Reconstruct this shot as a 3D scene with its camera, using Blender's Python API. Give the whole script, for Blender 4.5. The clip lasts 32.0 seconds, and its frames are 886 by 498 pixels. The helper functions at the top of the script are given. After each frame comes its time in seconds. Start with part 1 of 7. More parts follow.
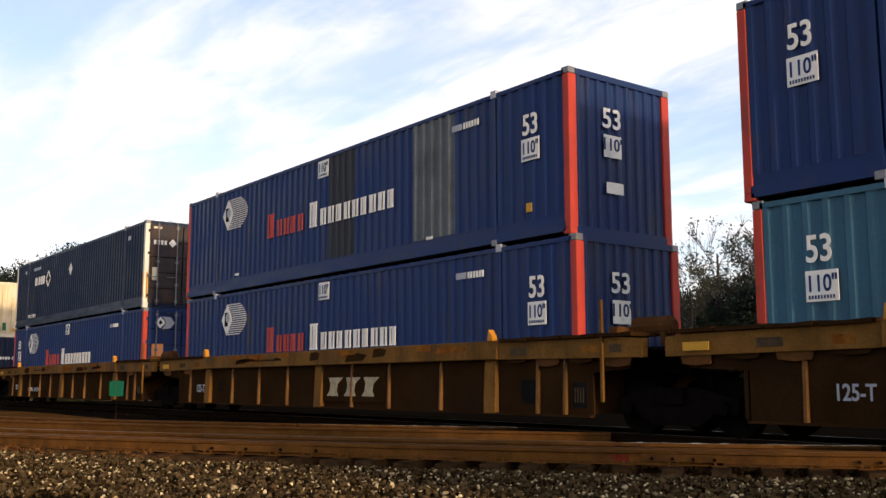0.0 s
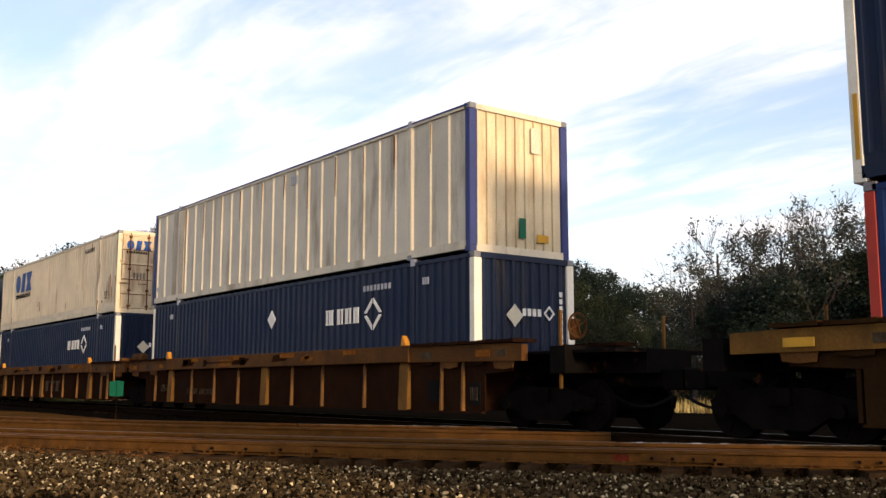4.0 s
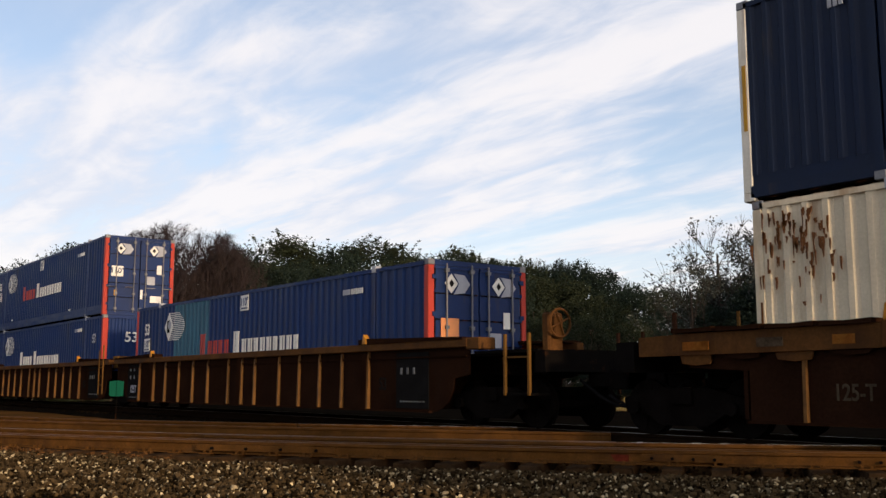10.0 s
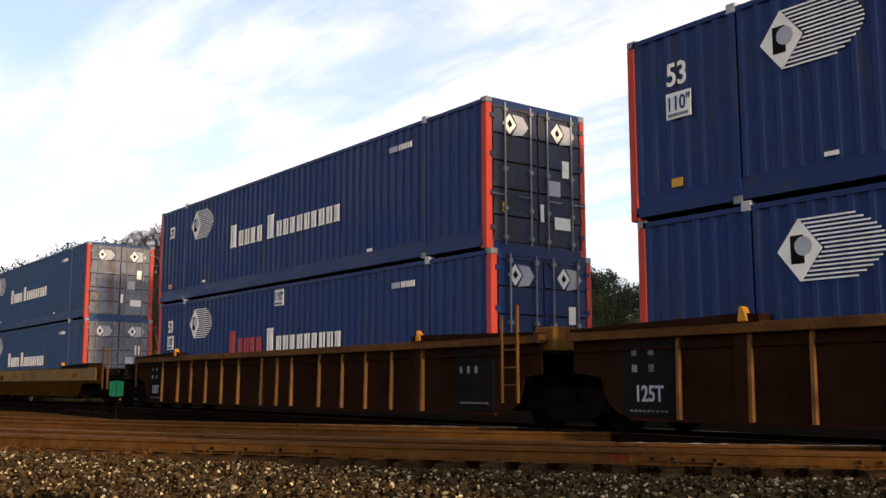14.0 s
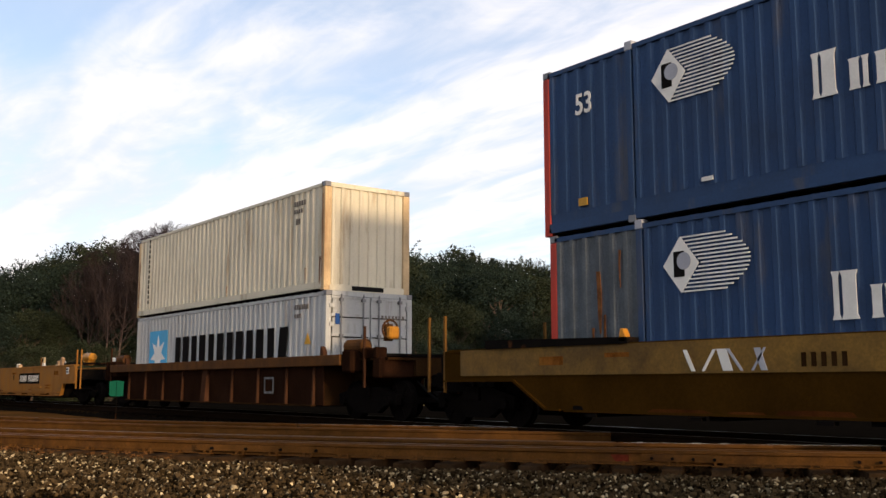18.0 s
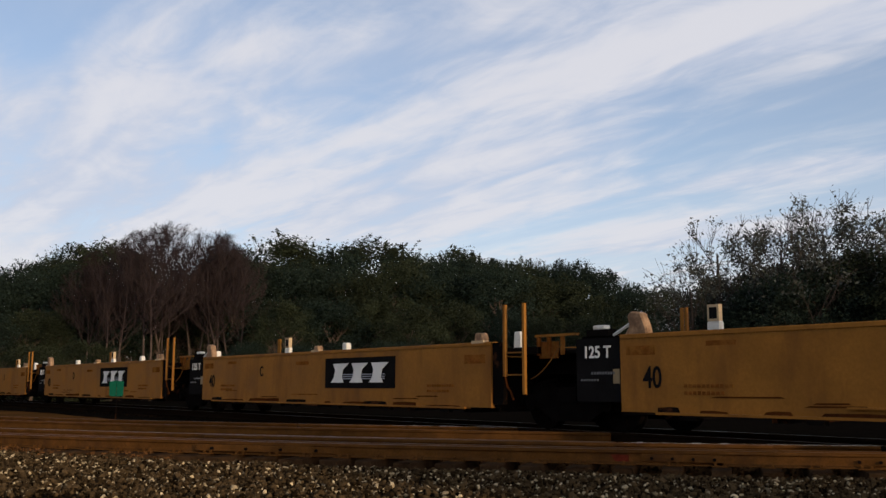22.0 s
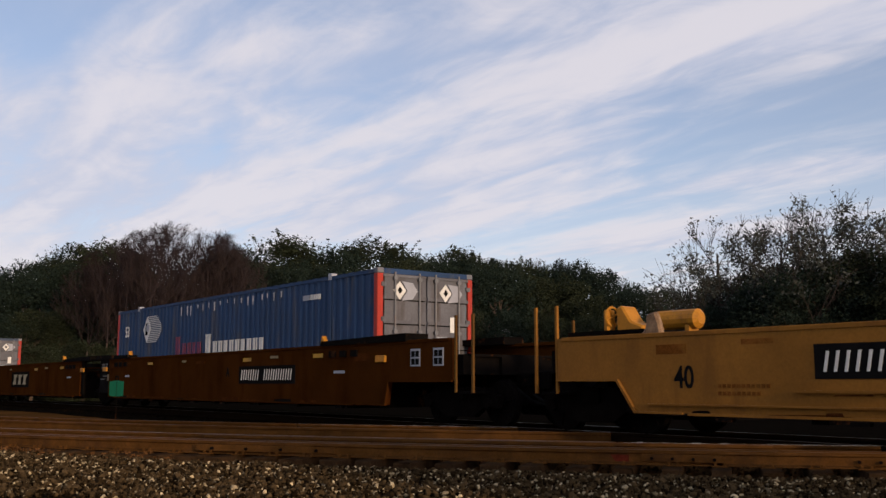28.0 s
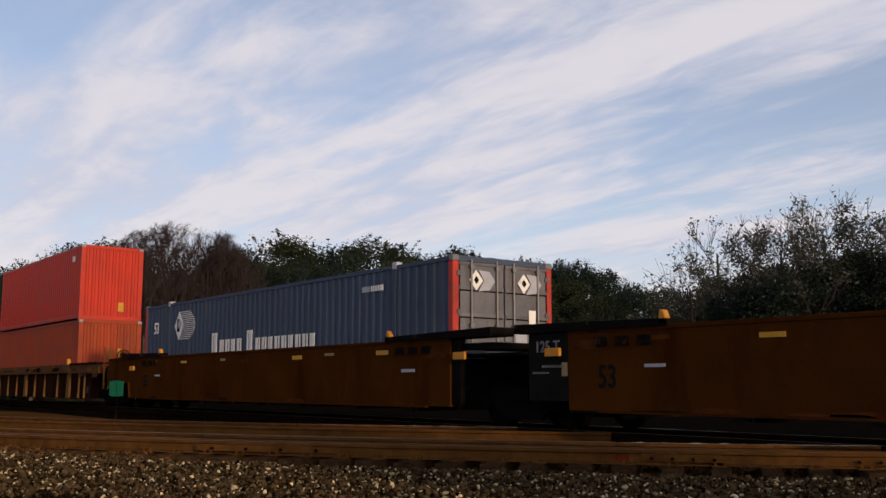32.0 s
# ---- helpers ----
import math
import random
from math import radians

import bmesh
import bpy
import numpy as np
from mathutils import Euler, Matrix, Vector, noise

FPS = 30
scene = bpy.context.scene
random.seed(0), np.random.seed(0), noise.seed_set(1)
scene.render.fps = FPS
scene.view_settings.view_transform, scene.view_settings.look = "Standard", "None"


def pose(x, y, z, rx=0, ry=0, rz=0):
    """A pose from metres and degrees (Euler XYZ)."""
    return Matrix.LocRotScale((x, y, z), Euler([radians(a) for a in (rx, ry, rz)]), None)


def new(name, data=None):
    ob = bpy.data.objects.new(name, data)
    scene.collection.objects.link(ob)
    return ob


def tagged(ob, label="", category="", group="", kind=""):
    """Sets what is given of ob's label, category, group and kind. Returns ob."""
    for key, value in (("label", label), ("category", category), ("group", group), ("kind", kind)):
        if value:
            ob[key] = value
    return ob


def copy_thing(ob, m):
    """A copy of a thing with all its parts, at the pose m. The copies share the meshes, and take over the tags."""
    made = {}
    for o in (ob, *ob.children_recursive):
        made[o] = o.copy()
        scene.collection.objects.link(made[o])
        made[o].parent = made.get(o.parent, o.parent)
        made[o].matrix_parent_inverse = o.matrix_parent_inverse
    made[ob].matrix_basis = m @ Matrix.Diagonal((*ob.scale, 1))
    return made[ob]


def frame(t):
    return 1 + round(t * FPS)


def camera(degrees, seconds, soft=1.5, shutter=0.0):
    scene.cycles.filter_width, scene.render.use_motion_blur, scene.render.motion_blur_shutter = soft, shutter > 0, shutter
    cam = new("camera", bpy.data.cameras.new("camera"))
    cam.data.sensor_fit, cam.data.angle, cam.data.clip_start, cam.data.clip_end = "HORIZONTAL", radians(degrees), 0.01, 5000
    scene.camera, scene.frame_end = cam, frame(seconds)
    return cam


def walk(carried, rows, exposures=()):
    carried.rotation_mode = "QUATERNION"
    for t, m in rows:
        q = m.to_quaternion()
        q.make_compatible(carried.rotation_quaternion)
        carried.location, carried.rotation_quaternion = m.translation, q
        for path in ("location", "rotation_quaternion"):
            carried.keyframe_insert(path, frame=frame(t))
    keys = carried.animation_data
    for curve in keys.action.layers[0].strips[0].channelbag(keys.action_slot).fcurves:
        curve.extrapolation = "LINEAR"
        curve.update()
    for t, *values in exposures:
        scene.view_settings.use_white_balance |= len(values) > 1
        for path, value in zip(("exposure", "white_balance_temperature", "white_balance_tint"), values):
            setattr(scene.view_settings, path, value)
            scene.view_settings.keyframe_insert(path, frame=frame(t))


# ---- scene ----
cam = camera(48.77, 32.0)
EYE_Z = 0.758
EXPOSURE = -0.25
TRACK_Y = 12.695      # centre line of the train's track; z = 0 is the rail top
walk(cam, [(0.0, pose(0, 0, EYE_Z, 97.922, 0, 52.82)), (32.0, pose(0, 0, EYE_Z, 97.922, 0, 52.82))],
     exposures=[(t, s + EXPOSURE, k, 10.0 + 5.0 * min(max((t - 23) / 5, 0), 1)) for t, s, k in (
         (0.0, 0.64, 6440), (3.5, 0.74, 6440), (6.0, 0.42, 6420), (8.0, 0.46, 6400), (9.0, 0.38, 6380), (10.0, 0.28, 6340), (11.0, 0.03, 6120), (12.0, 0.04, 6150),
         (13.0, 0.32, 6400), (14.0, 0.66, 6420), (17.0, 0.62, 6420), (18.0, 0.50, 6400), (19.0, 0.30, 6360), (20.0, 0.27, 6200), (21.0, 0.06, 6050), (23.0, -0.11, 6000), (25.0, -0.11, 6020),
         (28.0, -0.10, 6130), (32.0, -0.10, 6230))])

# ---- sky and sun ----
SUN_EL, SUN_AZ = 9.6, -3.4     # degrees; azimuth from +x towards the camera's side
world = bpy.data.worlds.new("sky")
scene.world = world
world.use_nodes = True


def build_world():
    nt = world.node_tree
    nt.nodes.clear()
    N, K = nt.nodes.new, nt.links.new
    out, bg = N("ShaderNodeOutputWorld"), N("ShaderNodeBackground")
    sky = N("ShaderNodeTexSky")
    sky.sky_type, sky.sun_disc = "NISHITA", False
    sky.sun_elevation, sky.sun_rotation = radians(SUN_EL + 7), radians(92.6)
    sky.air_density, sky.dust_density, sky.ozone_density = 1.0, 0.6, 2.2
    tc, sep = N("ShaderNodeTexCoord"), N("ShaderNodeSeparateXYZ")
    K(tc.outputs["Generated"], sep.inputs[0])
    # the direction projected on a cloud layer high above
    zc = N("ShaderNodeMath")
    zc.operation, zc.inputs[1].default_value = "MAXIMUM", 0.0
    K(sep.outputs["Z"], zc.inputs[0])
    za = N("ShaderNodeMath")
    za.operation, za.inputs[1].default_value = "ADD", 0.09
    K(zc.outputs[0], za.inputs[0])
    dv = N("ShaderNodeVectorMath")
    dv.operation = "DIVIDE"
    K(tc.outputs["Generated"], dv.inputs[0])
    cb = N("ShaderNodeCombineXYZ")
    for i in range(3):
        K(za.outputs[0], cb.inputs[i])
    K(cb.outputs[0], dv.inputs[1])

    def layer(turn, scale, loc, nscale, detail, rough, dist):
        mp = N("ShaderNodeMapping")
        mp.inputs["Rotation"].default_value = (0, 0, radians(turn))
        mp.inputs["Scale"].default_value = scale
        mp.inputs["Location"].default_value = loc
        K(dv.outputs[0], mp.inputs[0])
        nz = N("ShaderNodeTexNoise")
        nz.inputs["Scale"].default_value, nz.inputs["Detail"].default_value = nscale, detail
        nz.inputs["Roughness"].default_value, nz.inputs["Distortion"].default_value = rough, dist
        K(mp.outputs[0], nz.inputs["Vector"])
        return nz.outputs["Fac"]

    wide = layer(CLOUD_TURN, (0.30, 1.0, 1), (3.1, 1.7, 0), 0.9, 4, 0.5, 0.4)
    fine = layer(CLOUD_TURN - 4, (0.24, 1.0, 1), (0.4, 5.2, 0), 3.2, 4, 0.50, 0.5)
    wisp = layer(CLOUD_TURN - 14, (0.38, 1.0, 1), (7.4, 2.2, 0), 7.0, 4, 0.52, 0.6)

    def math2(op, p, q):
        nd = N("ShaderNodeMath")
        nd.operation = op
        for i, v in enumerate((p, q)):
            if isinstance(v, float):
                nd.inputs[i].default_value = v
            else:
                K(v, nd.inputs[i])
        return nd.outputs[0]

    def blob(at, inner, outer, amount, stretch=(1, 1, 1), turn=0):
        """A soft rise or dip of the cloud cover round a place of the cloud layer."""
        sub = N("ShaderNodeVectorMath")
        sub.operation = "SUBTRACT"
        sub.inputs[1].default_value = (*at, 0)
        K(dv.outputs[0], sub.inputs[0])
        flat = N("ShaderNodeMapping")
        flat.inputs["Rotation"].default_value = (0, 0, radians(turn))
        flat.inputs["Scale"].default_value = (1, 1, 0)
        K(sub.outputs[0], flat.inputs[0])
        st = N("ShaderNodeVectorMath")
        st.operation = "MULTIPLY"
        st.inputs[1].default_value = stretch
        K(flat.outputs[0], st.inputs[0])
        ln = N("ShaderNodeVectorMath")
        ln.operation = "LENGTH"
        K(st.outputs[0], ln.inputs[0])
        r = N("ShaderNodeMapRange")
        r.interpolation_type = "SMOOTHSTEP"
        for nm, v in (("From Min", inner), ("From Max", outer), ("To Min", amount), ("To Max", 0.0)):
            r.inputs[nm].default_value = v
        K(ln.outputs["Value"], r.inputs["Value"])
        return r.outputs[0]

    total = math2("MULTIPLY_ADD", fine, 1.62)
    K(wide, total.node.inputs[2])
    total = math2("ADD", total, math2("MULTIPLY", wisp, 0.30))
    puff = layer(CLOUD_TURN - 8, (0.55, 1.0, 1), (2.6, 8.1, 0), 4.6, 8, 0.62, 1.1)
    total = math2("ADD", total, math2("MULTIPLY", puff, 0.55))
    for args in CLOUD_SHAPE:
        total = math2("ADD", total, blob(*args))
    ramp = N("ShaderNodeMapRange")
    ramp.interpolation_type = "SMOOTHSTEP"
    ramp.inputs["From Min"].default_value, ramp.inputs["From Max"].default_value = CLOUD_LOW, CLOUD_HIGH
    ramp.inputs["To Min"].default_value, ramp.inputs["To Max"].default_value = 0.25, 0.92
    K(total, ramp.inputs["Value"])
    # the high cloud thins out towards the zenith
    zen = N("ShaderNodeMapRange")
    zen.interpolation_type = "SMOOTHSTEP"
    for nm, v in (("From Min", 0.42), ("From Max", 0.75), ("To Min", 1.0), ("To Max", 0.12)):
        zen.inputs[nm].default_value = v
    K(sep.outputs["Z"], zen.inputs["Value"])
    cover = math2("MULTIPLY", ramp.outputs[0], zen.outputs[0])
    # thin haze low down
    haze = N("ShaderNodeMapRange")
    haze.inputs["From Min"].default_value, haze.inputs["From Max"].default_value = 0.08, 0.28
    haze.inputs["To Min"].default_value, haze.inputs["To Max"].default_value = 0.74, 0.0
    K(sep.outputs["Z"], haze.inputs["Value"])
    mx = N("ShaderNodeMath")
    mx.operation = "MAXIMUM"
    K(cover, mx.inputs[0])
    K(haze.outputs[0], mx.inputs[1])
    sc = N("ShaderNodeVectorMath")
    sc.operation = "MULTIPLY"
    sc.inputs[1].default_value = SKY_GAIN
    K(sky.outputs[0], sc.inputs[0])
    cm = N("ShaderNodeMix")
    cm.data_type = "RGBA"
    body = math2("ADD", math2("MULTIPLY", fine, 0.55), math2("ADD", math2("MULTIPLY", puff, 0.25), math2("MULTIPLY", wisp, 0.20)))
    lit = N("ShaderNodeMapRange")
    lit.interpolation_type = "SMOOTHSTEP"
    lit.inputs["From Min"].default_value, lit.inputs["From Max"].default_value = 0.40, 0.60
    K(body, lit.inputs["Value"])
    tone = N("ShaderNodeMix")
    tone.data_type = "RGBA"
    tone.inputs["A"].default_value, tone.inputs["B"].default_value = CLOUD_THIN, CLOUD_COLOUR
    K(lit.outputs[0], tone.inputs["Factor"])
    K(tone.outputs["Result"], cm.inputs["B"])
    K(mx.outputs[0], cm.inputs["Factor"])
    K(sc.outputs[0], cm.inputs["A"])
    # thin cloud scatters the low sun forwards: the sky brightens and warms towards it
    dot = N("ShaderNodeVectorMath")
    dot.operation = "DOT_PRODUCT"
    K(tc.outputs["Generated"], dot.inputs[0])
    a_, e_ = radians(SUN_AZ), radians(SUN_EL)
    dot.inputs[1].default_value = (math.cos(a_) * math.cos(e_), math.sin(a_) * math.cos(e_), math.sin(e_))
    near_sun = N("ShaderNodeMapRange")
    near_sun.interpolation_type = "SMOOTHSTEP"
    for nm, v in (("From Min", 0.35), ("From Max", 1.0), ("To Min", 0.0), ("To Max", SUN_GLOW)):
        near_sun.inputs[nm].default_value = v
    K(dot.outputs["Value"], near_sun.inputs["Value"])
    warm = N("ShaderNodeVectorMath")
    warm.operation = "MULTIPLY_ADD"
    warm.inputs[1].default_value, warm.inputs[2].default_value = (1.0, 0.84, 0.62), (1, 1, 1)
    K(near_sun.outputs[0], warm.inputs[0])
    glow = N("ShaderNodeVectorMath")
    glow.operation = "MULTIPLY"
    K(cm.outputs["Result"], glow.inputs[0])
    K(warm.outputs[0], glow.inputs[1])
    K(glow.outputs[0], bg.inputs["Color"])
    bg.inputs["Strength"].default_value = SKY_STRENGTH
    K(bg.outputs[0], out.inputs[0])


CLOUD_TURN, CLOUD_LOW, CLOUD_HIGH = -10.0, 1.38, 2.13
CLOUD_SHAPE = [((-2.05, 0.35), 0.05, 0.50, -0.45), ((-3.1, 0.75), 0.1, 0.6, 0.30, (0.5, 1, 1), 10), ((-1.45, 2.45), 0.10, 0.55, -0.34, (0.6, 1, 1), -10), ((-1.70, 1.05), 0.02, 0.16, -0.25, (0.5, 1, 1), -20),
               ((-2.2, 1.35), 0.3, 1.1, 0.17, (0.5, 1, 1), -12), ((-1.75, 2.82), 0.03, 0.20, 0.30, (0.3, 1, 1), -11), ((-2.5, 1.75), 0.1, 0.5, -0.10, (0.4, 1, 1), -6), ((-3.05, 2.15), 0.1, 0.75, 0.26, (0.45, 1, 1), -12), ((-3.9, 1.05), 0.1, 0.6, 0.26, (0.4, 1, 1), -10), ((-2.75, 3.2), 0.05, 0.35, 0.30, (0.35, 1, 1), -12), ((-2.9, 1.35), 0.1, 0.6, -0.12, (0.5, 1, 1), -12), ((-1.13, 1.95), 0.02, 0.17, 0.32, (0.5, 1, 1), -12), ((-1.42, 2.12), 0.05, 0.30, -0.22, (0.4, 1, 1), -12), ((-1.9, 1.65), 0.05, 0.30, -0.14, (0.3, 1, 1), -10), ((-2.25, 2.35), 0.05, 0.30, -0.14, (0.3, 1, 1), -10)]
SKY_GAIN = (2.18, 1.85, 1.68)
CLOUD_COLOUR = (9.75, 9.20, 9.05, 1)
CLOUD_THIN = (7.30, 7.55, 8.45, 1)
SKY_STRENGTH = 0.10
SUN_GLOW = 1.1
build_world()

sun_data = bpy.data.lights.new("sun", "SUN")
sun_data.energy, sun_data.angle, sun_data.color = 3.6, radians(4.0), (1.0, 0.72, 0.42)
sun = new("sun", sun_data)
a, e = radians(SUN_AZ), radians(SUN_EL)
to_sun = Vector((math.cos(a) * math.cos(e), math.sin(a) * math.cos(e), math.sin(e)))
sun.matrix_world = Matrix.Translation((40, 0, 30)) @ to_sun.to_track_quat("Z", "Y").to_matrix().to_4x4()


# ---- materials ----
def surface(name, base, rough=0.6, metal=0.0, vary=0.25, scale=3.0, dirt=None, dirt_amount=0.0, bump=0.1, fine=40.0,
            streak=0.0, island=0.0, spec=0.15):
    """A weathered surface: base colour, broad and fine variation, dirt or rust in patches or streaks that run down, fine relief."""
    m = bpy.data.materials.new(name)
    m.use_nodes = True
    nt = m.node_tree
    N, K = nt.nodes.new, nt.links.new
    b = nt.nodes["Principled BSDF"]
    b.inputs["Metallic"].default_value = metal
    b.inputs["Specular IOR Level"].default_value = spec
    tc = N("ShaderNodeTexCoord")
    oi = N("ShaderNodeObjectInfo")
    off = N("ShaderNodeVectorMath")
    off.operation = "MULTIPLY_ADD"
    K(oi.outputs["Random"], off.inputs[0])
    off.inputs[1].default_value = (17.0, 31.0, 13.0)
    K(tc.outputs["Object"], off.inputs[2])

    def noise_at(sc, detail, stretch=(1, 1, 1), rough_n=0.55):
        mp = N("ShaderNodeMapping")
        mp.inputs["Scale"].default_value = stretch
        K(off.outputs[0], mp.inputs[0])
        nz = N("ShaderNodeTexNoise")
        nz.inputs["Scale"].default_value, nz.inputs["Detail"].default_value = sc, detail
        nz.inputs["Roughness"].default_value = rough_n
        K(mp.outputs[0], nz.inputs["Vector"])
        return nz.outputs["Fac"]

    def ramp(fac, lo, hi, a0, a1):
        r = N("ShaderNodeMapRange")
        r.inputs["From Min"].default_value, r.inputs["From Max"].default_value = lo, hi
        r.inputs["To Min"].default_value, r.inputs["To Max"].default_value = a0, a1
        K(fac, r.inputs["Value"])
        return r.outputs[0]

    big, small = noise_at(scale, 5), noise_at(fine, 3)
    hsv = N("ShaderNodeHueSaturation")
    hsv.inputs["Color"].default_value = (*base, 1)
    add = N("ShaderNodeMath")
    add.operation = "MULTIPLY"
    K(ramp(big, 0.3, 0.7, 1 - vary, 1 + vary), add.inputs[0])
    K(ramp(small, 0.3, 0.7, 1 - vary * 0.5, 1 + vary * 0.5), add.inputs[1])
    last = add.outputs[0]
    if island:
        geo = N("ShaderNodeNewGeometry")
        mu = N("ShaderNodeMath")
        mu.operation = "MULTIPLY"
        K(last, mu.inputs[0])
        K(ramp(geo.outputs["Random Per Island"], 0, 1, 1 - island, 1 + island), mu.inputs[1])
        last = mu.outputs[0]
    K(last, hsv.inputs["Value"])
    colour = hsv.outputs[0]
    if dirt:
        mx = N("ShaderNodeMix")
        mx.data_type = "RGBA"
        if streak:
            fac = noise_at(1.0, 6, (streak, streak, 0.35), 0.65)
        else:
            fac = noise_at(scale * 0.6, 8, (1, 1, 1), 0.7)
        K(ramp(fac, 0.62 - dirt_amount * 0.35, 0.82 - dirt_amount * 0.25, 0, 0.9), mx.inputs["Factor"])
        K(colour, mx.inputs["A"])
        mx.inputs["B"].default_value = (*dirt, 1)
        colour = mx.outputs["Result"]
    K(colour, b.inputs["Base Color"])
    K(ramp(big, 0.3, 0.7, max(rough - 0.12, 0.02), min(rough + 0.12, 1)), b.inputs["Roughness"])
    if bump:
        bp = N("ShaderNodeBump")
        bp.inputs["Strength"].default_value, bp.inputs["Distance"].default_value = bump, 0.02
        K(small, bp.inputs["Height"])
        K(bp.outputs[0], b.inputs["Normal"])
    return m


GRIME = (0.045, 0.035, 0.025)
RUST = (0.16, 0.06, 0.02)
M = {}
M["navy"] = surface("royal_blue_paint", (0.0064, 0.0200, 0.081), 0.5, 0, 0.18, 0.8, GRIME, 0.12, 0.05, 30, 2.0)
M["faded_navy"] = surface("faded_blue_paint", (0.020, 0.045, 0.106), 0.6, 0, 0.2, 0.8, (0.09, 0.08, 0.07), 0.2, 0.05, 30, 2.0)
M["midnight"] = surface("midnight_blue_paint", (0.0050, 0.0110, 0.0315), 0.5, 0, 0.18, 0.8, GRIME, 0.12, 0.05, 30, 2.0)
M["teal"] = surface("teal_repair_paint", (0.03, 0.085, 0.13), 0.55, 0, 0.2, 1.0, GRIME, 0.1, 0.05, 30, 2.0)
M["patch"] = surface("grey_repair_paint", (0.075, 0.085, 0.095), 0.6, 0, 0.3, 2.0, (0.03, 0.04, 0.06), 0.25, 0.05, 30, 2.0)
M["dark_patch"] = surface("dark_repair_paint", (0.02, 0.022, 0.03), 0.6, 0, 0.3, 2.0, None, 0, 0.05)
M["cream"] = surface("cream_paint", (0.56, 0.475, 0.34), 0.6, 0, 0.14, 0.8, (0.34, 0.22, 0.12), 0.22, 0.05, 30, 2.5)
M["cream_door"] = surface("rusty_cream_door_paint", (0.50, 0.41, 0.28), 0.65, 0, 0.2, 1.4, (0.20, 0.09, 0.035), 0.36, 0.08, 30, 2.5)
M["rust_run"] = surface("rust_run", (0.13, 0.055, 0.022), 0.85, 0, 0.4, 5.0, (0.05, 0.025, 0.014), 0.4, 0.1, spec=0.0)
M["aluminium"] = surface("dirty_white_sheet", (0.52, 0.465, 0.365), 0.55, 0, 0.14, 0.8, (0.20, 0.15, 0.10), 0.3, 0.05, 30, 2.0)
M["stained_sheet"] = surface("brown_stained_white_sheet", (0.43, 0.37, 0.28), 0.6, 0, 0.2, 1.2, (0.17, 0.11, 0.06), 0.42, 0.06, 30, 2.5)
M["oldwhite"] = surface("yellowed_white_paint", (0.50, 0.46, 0.36), 0.6, 0, 0.12, 0.8, (0.22, 0.15, 0.08), 0.2, 0.05, 30, 2.5)
M["silver"] = surface("light_grey_paint", (0.33, 0.337, 0.338), 0.55, 0, 0.12, 0.8, (0.14, 0.12, 0.10), 0.15, 0.05, 30, 2.5)
M["red_box"] = surface("bright_red_paint", (0.345, 0.026, 0.012), 0.5, 0, 0.15, 0.8, GRIME, 0.08, 0.05, 30, 2.0)
M["red_old"] = surface("weathered_red_paint", (0.22, 0.035, 0.012), 0.6, 0, 0.2, 0.8, RUST, 0.2, 0.05, 30, 2.0)
M["grey_door"] = surface("dirty_grey_door_paint", (0.115, 0.125, 0.155), 0.6, 0, 0.3, 1.2, (0.075, 0.045, 0.03), 0.38, 0.05, 30, 2.5)
M["slate_door"] = surface("slate_blue_door_paint", (0.024, 0.031, 0.055), 0.6, 0, 0.3, 1.2, (0.030, 0.023, 0.019), 0.34, 0.05, 30, 2.5)
M["pale_door"] = surface("pale_grey_door_paint", (0.105, 0.105, 0.118), 0.6, 0, 0.25, 1.2, (0.055, 0.042, 0.034), 0.3, 0.05, 30, 2.5)
M["grey_navy"] = surface("greyed_blue_paint", (0.042, 0.058, 0.092), 0.65, 0, 0.2, 0.8, (0.09, 0.08, 0.07), 0.2, 0.05, 30, 2.0)
M["pale_stone"] = surface("pale_stone", (0.32, 0.25, 0.145), 0.9, 0, 0.2, 6.0, None, 0, 0.2, 60, 0, 0.7, 0.05)
M["dirty_mark"] = surface("dirty_marking_paint", (0.21, 0.155, 0.085), 0.7, 0, 0.2, 2.0, (0.06, 0.035, 0.02), 0.25)
M["orange_post"] = surface("orange_red_paint", (0.32, 0.036, 0.024), 0.55, 0, 0.15, 1.5, GRIME, 0.1, 0.05)
M["white_post"] = surface("white_post_paint", (0.60, 0.57, 0.50), 0.55, 0, 0.12, 1.5, RUST, 0.12, 0.05, 30, 2.5)
M["blue_post"] = surface("dull_blue_post_paint", (0.03, 0.04, 0.13), 0.55, 0, 0.15, 1.5, GRIME, 0.1, 0.05)
M["rust_post"] = surface("rusty_post_paint", (0.42, 0.31, 0.18), 0.7, 0, 0.25, 2.0, RUST, 0.30, 0.08, 30, 3.0)
M["steel"] = surface("dull_steel", (0.16, 0.16, 0.17), 0.5, 0.6, 0.2, 3.0, RUST, 0.15, 0.08)
M["dark_steel"] = surface("grimy_dark_steel", (0.006, 0.005, 0.0045), 0.7, 0.2, 0.3, 3.0, RUST, 0.1, 0.12, spec=0.0)
M["dark_door"] = surface("rust_stained_dark_door_paint", (0.026, 0.022, 0.026), 0.6, 0, 0.3, 1.4, (0.055, 0.032, 0.022), 0.36, 0.06, 30, 2.5)
M["stained_white"] = surface("yellow_stained_white_sheet", (0.52, 0.44, 0.30), 0.6, 0, 0.16, 1.2, (0.30, 0.19, 0.09), 0.34, 0.06, 30, 2.0)
M["black"] = surface("black_stencil_paint", (0.009, 0.0085, 0.0085), 0.6, 0, 0.2, 3.0, spec=0.0)
